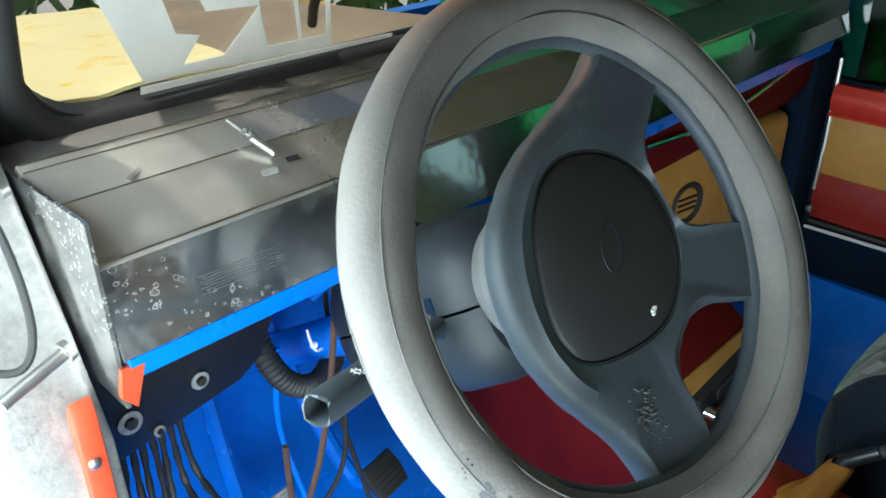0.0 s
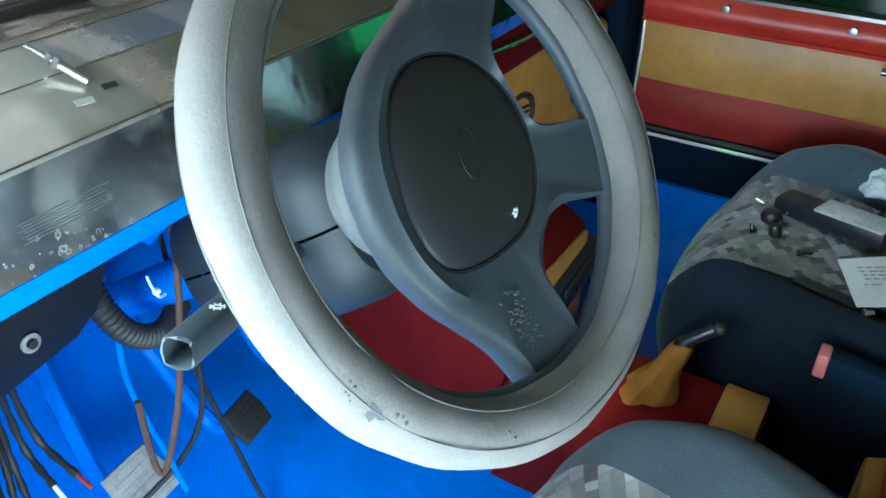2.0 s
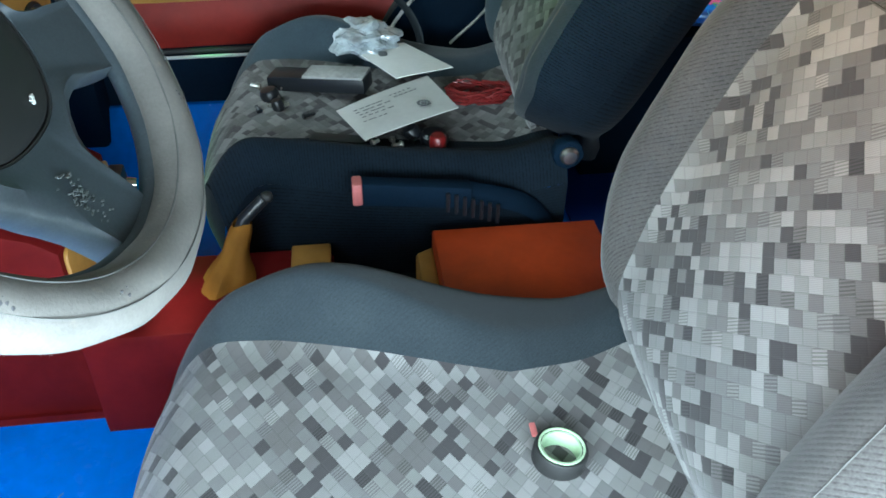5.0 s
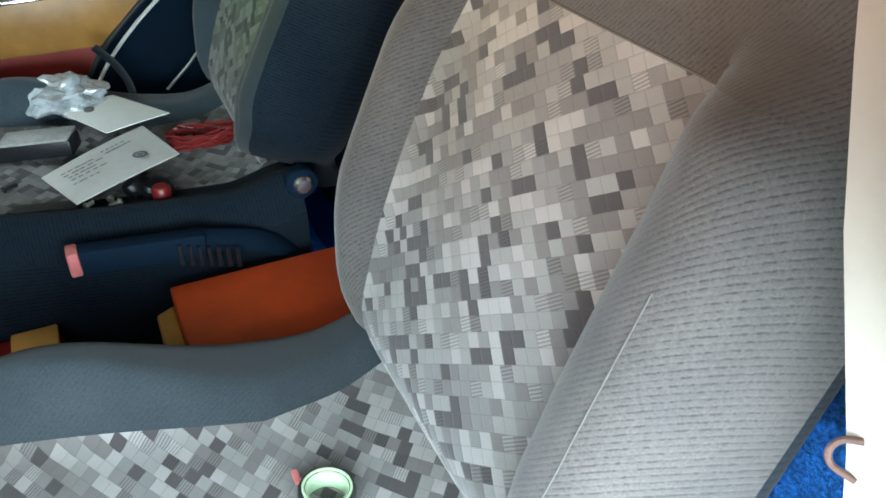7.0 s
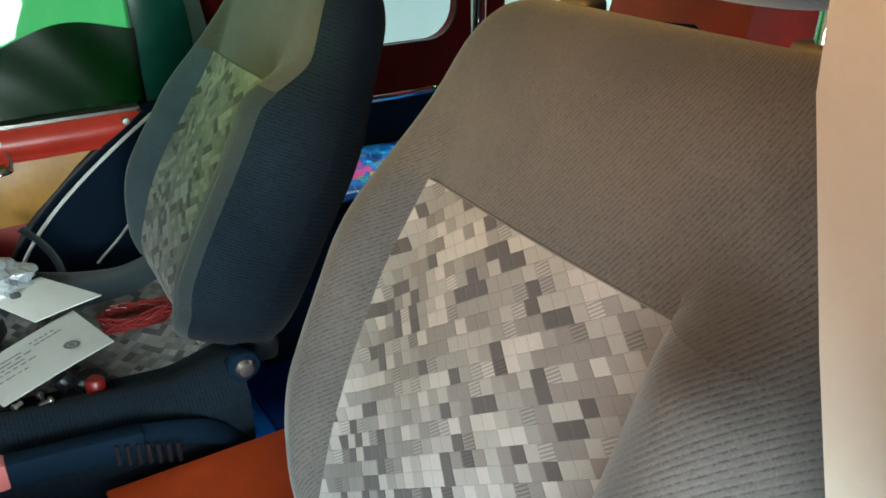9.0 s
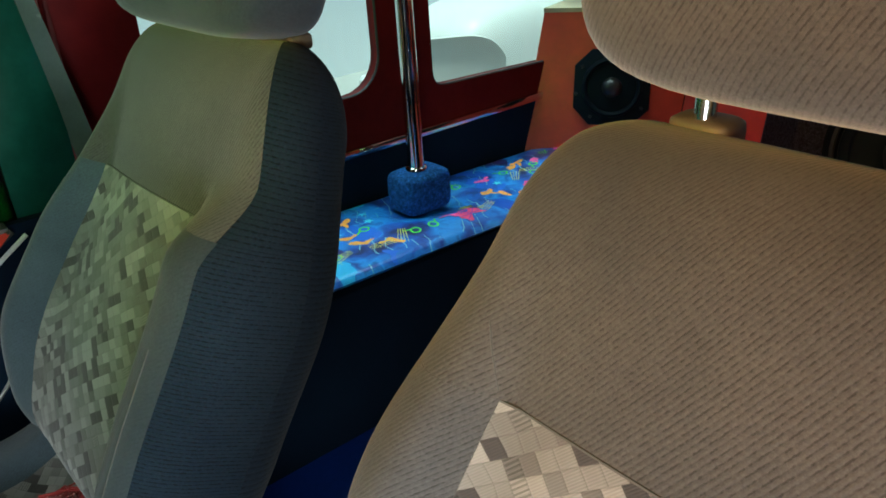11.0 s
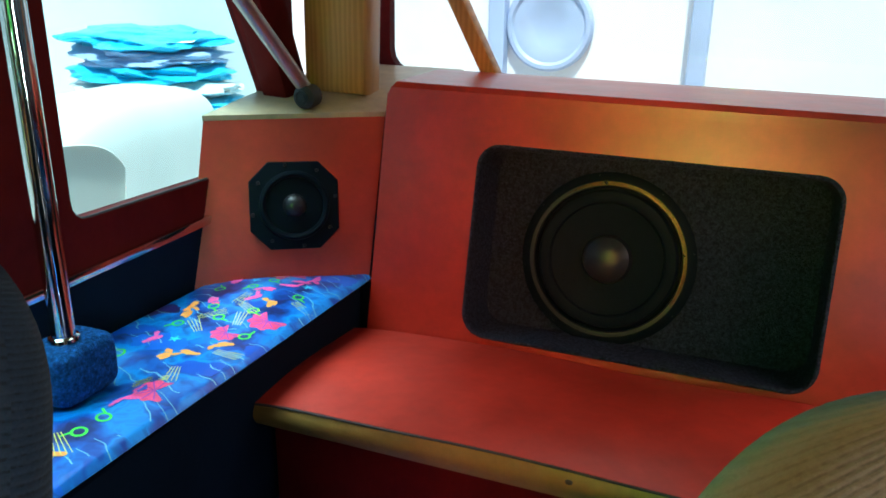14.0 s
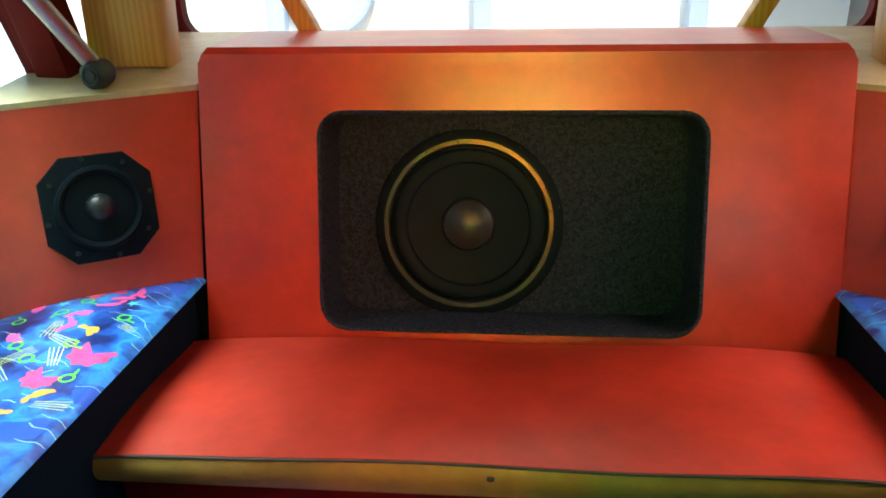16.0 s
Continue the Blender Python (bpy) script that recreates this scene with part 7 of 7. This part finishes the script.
# corner speaker boxes, turned in towards the cabin
def corner_box(sign):
    c = thing("corner_speaker_box", (0.68 * sign, -1.66, 0.45), "red vinyl corner speaker box with a cream top", "speaker box", "corner speaker boxes")
    a, b = Vector((0.808 * sign, -1.455, 0.452)), Vector((0.530 * sign, -1.668, 0.440))
    at, bt = Vector((0.822 * sign, -1.560, 0.768)), Vector((0.530 * sign, -1.752, 0.768))
    bm = B()

    def face(u, v):
        p = a.lerp(b, u).lerp(at.lerp(bt, u), v)
        n = Vector((-0.55 * sign, 0.8, 0.2)).normalized()
        return p + n * (0.006 * math.sin(math.pi * u) * math.sin(math.pi * v))
    sheet(bm, face, 14, 14, 0.02 * sign)
    part("front_panel", bm, RED, c, "red vinyl front")
    bm = B()
    box(bm, min(0.532 * sign, 0.80 * sign), max(0.532 * sign, 0.80 * sign), -2.10, -1.672, F, 0.436, 0.003)
    part("plinth", bm, NAVY, c, "dark navy plinth")
    bm = B()
    vs = [at + Vector((0, 0, 0.0)), bt, Vector((0.50 * sign, -2.12, 0.79)), Vector((0.83 * sign, -2.12, 0.79))]

    def topf(u, v):
        p = at.lerp(bt, u).lerp(Vector((0.83 * sign, -2.12, 0.80)).lerp(Vector((0.50 * sign, -2.12, 0.80)), u), v)
        return p + Vector((0, 0.004 - 0.008 * v, 0.010 * math.sin(math.pi * min(1, v * 2) / 2) + 0.004))
    sheet(bm, topf, 10, 14, 0.012 * sign)
    part("box_top", bm, CREAM_VINYL, c, "cream vinyl top")
    o = a.lerp(b, 0.53).lerp(at.lerp(bt, 0.53), 0.475)
    dx = ((b - a) * sign).normalized() * sign
    up = (at.lerp(bt, 0.5) - a.lerp(b, 0.5)).normalized()
    nz = dx.cross(up)
    if nz.y < 0:
        dx = -dx
        nz = -nz
    up = nz.cross(dx)
    driver_unit(c, axes_at(o + nz * 0.004, dx, up, nz), 0.086, None, "mid", True)
    return c


corner_box(1)
corner_box(-1)

# rear bench
rb = thing("rear_bench", (0, -1.48, F), "low rear bench with a red vinyl seat and mustard edge", "bench")
bm = B()
box(bm, -0.532, 0.532, -1.70, -1.305, F, 0.332, 0.004)
part("bench_base", bm, MAROON, rb, "dark red vinyl base")


def cush(u, v):
    x = -0.546 + 1.092 * u
    y = -1.275 - 0.355 * v
    e = 0.012 * (1 - (2 * u - 1) ** 8)
    return (x, y, 0.364 + e - 0.014 * v + 0.008 * math.sin(math.pi * v) + 0.0025 * math.sin(u * 13 + v * 5))


bm = B()
sheet(bm, cush, 40, 16, -0.003)
part("seat_cushion", bm, RED, rb, "red vinyl cushion")
bm = B()


def edgef(u, v):
    p = Vector(cush(u, 0))
    return (p.x, p.y + 0.008 * math.sin(math.pi * v) + 0.001, p.z - 0.001 + (0.328 - p.z) * v)


sheet(bm, edgef, 40, 8, 0.01)
part("cushion_edge", bm, OLIVE_TRIM, rb, "mustard vinyl front edge")
bm = B()
tube(bm, [Vector(cush(k / 40, 0)) + Vector((0, 0.002, -0.002)) for k in range(41)], 0.0022, 6)
part("seam", bm, SEAM, rb)
for x, y in ((0.016, -1.270),):
    bm = B()
    blob(bm, (x, y + 0.002, 0.360), (0.006, 0.003, 0.004), 0.8, 8, 6)
    part("nick", bm, SEAM, rb, "small tear")

# added sheet that darkens the blue of the rear floor, with a black mat on it
bm = B()
box(bm, -0.60, 0.60, -1.50, -0.40, F - 0.002, F + 0.004, 0.001)
tagged(part("floor_covering", bm, DARKER_FLOOR_BLUE, smooth=False), "added sheet that makes the rear cabin floor a darker blue", "floor", kind="structure")
bm = B()
prism(bm, [(-0.25, -1.098), (0.40, -1.098), (0.43, -0.80), (0.40, -0.55), (-0.25, -0.55)], 0.006, Matrix.Translation((0, 0, F + 0.0045)), 0.002)
solo("floor_mat", bm, NAVY, "black rubber mat on the blue floor", "mat")

# ochre tailgate posts, slanted braces and gas strut
for sg in (-1, 1):
    bm = B()
    along_y(bm, [(sg * 0.600, 0.79), (sg * 0.742, 0.79), (sg * 0.735, 1.42), (sg * 0.58, 1.42)], -1.88, -1.80, 0.012)
    tagged(part("trim", bm, WOOD), "ochre wood-look tailgate post", "trim", kind="structure")
    bm = B()
    along_x(bm, [(-1.60, 1.30), (-1.52, 1.30), (-1.735, 0.77), (-1.83, 0.77)], sg * 0.74 if sg > 0 else -0.80, 0.80 if sg > 0 else -0.74, 0.008)
    tagged(part("trim", bm, MAROON), "dark red slanted window post", "trim", kind="structure")
    p, q = Vector((0.385 * sg - 0.02, -1.97, 0.80)), Vector((0.545 * sg - 0.02, -1.97, 1.10))
    d = (q - p).normalized()
    bm = B()
    box(bm, -0.016, 0.016, -0.02, 0.02, 0, (q - p).length + 0.15, 0.003, m=axes_at(p, Vector((0, 1, 0)).cross(d), Vector((0, 1, 0)), d))
    solo("window_brace", bm, WOOD, "slanted ochre wood-look brace behind the rear seat", "brace", "window braces")

st = thing("gas_strut", (0.672, -1.705, 0.785), "silver gas strut with a black ball end on the speaker box", "strut")
bm = B()
tube(bm, [(0.672, -1.700, 0.805), (0.695, -1.575, 0.945), (0.735, -1.36, 1.19)], 0.0145, 16)
part("cylinder", bm, ALU, st, "silver tube")
bm = B()
lathe(bm, [(0, 0.024), (0.014, 0.023), (0.0225, 0.017), (0.0245, 0.0), (0.0225, -0.017), (0.014, -0.023), (0, -0.024)], 24, Matrix.Translation((0.668, -1.690, 0.801)) @ Matrix.Rotation(math.pi / 2, 4, "X"))
e = part("ball_end", bm, RUBBER, st, "black rubber end")
bm = B()
lathe(bm, [(0, 0.0265), (0.008, 0.0265), (0.008, 0.0235), (0.012, 0.0235), (0.012, 0.0255), (0.0145, 0.0255), (0.0145, 0.022)], 20, Matrix.Translation((0.668, -1.690, 0.801)) @ Matrix.Rotation(-math.pi / 2, 4, "X"))
part("cap_ring", bm, PLASTIC, e)

# ---- outside ----
bm = B()
box(bm, -6, 7, -5.3, -5.1, GROUND_Z, 3.2)
tagged(part("backdrop", bm, RENDER_WALL, smooth=False), "pale rendered yard wall behind the vehicle", "wall", kind="structure")
bm = B()
box(bm, 5.0, 5.2, -5.1, 5, GROUND_Z, 2.6)
tagged(part("backdrop", bm, RENDER_WALL, smooth=False), "pale rendered yard wall beside the vehicle", "wall", kind="structure")
# unseen wall, added to cut the fill light from the driver's side
bm = B()
box(bm, -1.95, -1.75, -5.1, 5, GROUND_Z, 3.4)
tagged(part("backdrop", bm, DULL_WALL, smooth=False), "unseen wall added to hold sky light off the driver's door", "wall", kind="structure")
for k in range(3):
    bm = B()
    x = 1.35 - 1.15 * k
    box(bm, x - 0.05, x + 0.05, -5.1, -5.0, GROUND_Z, 3.2, 0.01)
    tagged(part("backdrop", bm, LILAC, smooth=False), "pale blue pilaster on the yard wall", "wall", kind="structure")

bm = B()
lathe(bm, [(0, 0.03), (0.20, 0.03), (0.24, 0.05), (0.40, 0.05), (0.43, 0.08), (0.47, 0.08), (0.50, 0.04), (0.50, 0.0), (0, 0)], 48, Matrix.Translation((1.05, -5.09, 0.70)) @ Matrix.Scale(0.52, 4) @ Matrix.Rotation(-math.pi / 2, 4, "X"))
solo("round_tub", bm, LILAC, "pale blue round plastic tub leaning on the yard wall", "tub")


def plastic_chair(at, yaw):
    c = thing("plastic_chair", (at[0], at[1], GROUND_Z), "white moulded plastic armchair in the yard", "chair", "yard chairs")
    m = Matrix.Translation((at[0], at[1], GROUND_Z)) @ Matrix.Rotation(radians(yaw), 4, "Z")
    bm = B()
    box(bm, -0.23, 0.23, -0.23, 0.23, 0.42, 0.45, 0.012, m=m)
    part("seat", bm, WHITE, c)
    bm = B()

    def bk(u, v):
        a = (u - 0.5) * 1.6
        return m @ Vector((0.27 * math.sin(a) / 0.72, 0.26 - 0.10 * (1 - math.cos(a)) + 0.10 * v, 0.45 + 0.45 * v - 0.10 * (2 * u - 1) ** 4 * v))
    sheet(bm, bk, 20, 12, 0.015)
    part("backrest", bm, WHITE, c)
    for x, y in ((-0.22, -0.22), (0.22, -0.22), (-0.22, 0.22), (0.22, 0.22)):
        bm = B()
        tube(bm, [m @ Vector((x * 1.12, y * 1.12, 0)), m @ Vector((x, y, 0.43))], 0.022, 8)
        part("leg", bm, WHITE, c)
    for x in (-0.25, 0.25):
        bm = B()
        tube(bm, curve_pts([m @ Vector((x, -0.20, 0.44)), m @ Vector((x * 1.05, -0.20, 0.62)), m @ Vector((x * 1.05, 0.0, 0.66)), m @ Vector((x, 0.24, 0.64))], 14), 0.022, 8)
        part("armrest", bm, WHITE, c)
    return c


ch = plastic_chair((2.25, -2.35), 60)
copy_thing(ch, pose(2.3, -1.2, GROUND_Z, 0, 0, 30))
bm = B()
blob(bm, (2.75, -3.35, 0.0), (0.32, 0.55, 0.44), 0.45, 40, 24)
solo("water_tank", bm, WHITE, "white rounded plastic water tank in the yard", "tank")
# pile of blue plastic sheeting on a white table
tb = thing("yard_table", (3.4, -4.5, GROUND_Z), "white table in the yard", "table")
bm = B()
box(bm, 2.8, 4.0, -4.98, -4.0, 0.06, 0.12, 0.02)
part("tabletop", bm, WHITE, tb)
for x in (2.86, 3.94):
    for y in (-4.92, -4.06):
        bm = B()
        box(bm, x - 0.03, x + 0.03, y - 0.03, y + 0.03, GROUND_Z, 0.07, 0.005)
        part("leg", bm, WHITE, tb)
for k in range(5):
    bm = B()
    bmesh.ops.create_icosphere(bm, subdivisions=4, radius=1.0)
    for v in bm.verts:
        n = noise.noise(v.co * 2.1 + Vector((k * 7, 0, 0))) * 0.35 + noise.noise(v.co * 6) * 0.12
        v.co = Vector((v.co.x * 0.50, v.co.y * 0.42, v.co.z * 0.07)) * (1 + n)
    bmesh.ops.transform(bm, matrix=Matrix.Translation((3.4 + 0.05 * k, -4.5 - 0.03 * k, 0.17 + 0.095 * k)), verts=bm.verts)
    solo("plastic_sheet", bm, (TARP, WHITE, TARP, LILAC, TARP)[k], "folded shiny plastic sheeting piled on the yard table", "sheet", "plastic sheets", smooth=False)
# greenery, and a made-up yellow bar set along a yellow line ahead
bm = B()
for k in range(2600):
    x, y, z = rr.uniform(-5, 6), rr.uniform(3.6, 4.6), GROUND_Z + rr.uniform(0.0, 1.15)
    n = Vector((rr.gauss(0, 1), rr.gauss(0, 1), rr.gauss(0, 1))).normalized()
    t = n.orthogonal().normalized()
    s_ = n.cross(t)
    l, w = rr.uniform(0.08, 0.2), rr.uniform(0.03, 0.07)
    c = Vector((x, y, z))
    bm.faces.new([bm.verts.new(p) for p in (c - t * l, c + s_ * w, c + t * l, c - s_ * w)])
tagged(part("hedge", bm, LEAF, smooth=False, recalc=False), "leafy green hedge ahead of the vehicle", "hedge", kind="stuff")
bm = B()
tube(bm, [(-1.5, 3.2, 1.372), (2.9, 3.2, -0.20)], 0.045, 10)
for x in (-1.4, 0.1, 1.4, 2.7):
    tube(bm, [(x, 3.2, GROUND_Z), (x, 3.2, 0.836 - 0.357 * x)], 0.04, 8)
solo("yellow_rail", bm, YELLOW, "yellow sloping bar standing in for a yellow line ahead of the vehicle", "rail")
# made-up brown block, cut so that its colour fills the sticker gaps
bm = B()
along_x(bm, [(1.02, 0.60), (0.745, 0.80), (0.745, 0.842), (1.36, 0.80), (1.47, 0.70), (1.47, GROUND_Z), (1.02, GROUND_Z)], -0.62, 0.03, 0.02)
solo("crate", bm, BROWN_BLOCK, "made-up brown block that fills the view between the windscreen stickers", "crate")
# made-up sheet; its pale yellow paints in the glow behind the windscreen
bm = B()


def cloth(u, v):
    x, y = -0.612 + (0.285 + 0.10 * v) * u + 0.012 * math.sin(9 * v), 0.748 + 0.60 * v
    return (x, y, 0.8455 - 0.042 * (y - 0.745) / 0.615 + 0.006 * abs(math.sin(7 * u + 3 * v)) * math.sin(math.pi * u))


sheet(bm, cloth, 30, 40)
ext = bmesh.ops.extrude_face_region(bm, geom=list(bm.faces))
bmesh.ops.translate(bm, vec=(0, 0, 0.004), verts=[g for g in ext["geom"] if isinstance(g, bmesh.types.BMVert)])
solo("yellow_cloth", bm, GLOW_YELLOW, "pale yellow sheet made up for the bright glow behind the windscreen", "cloth")
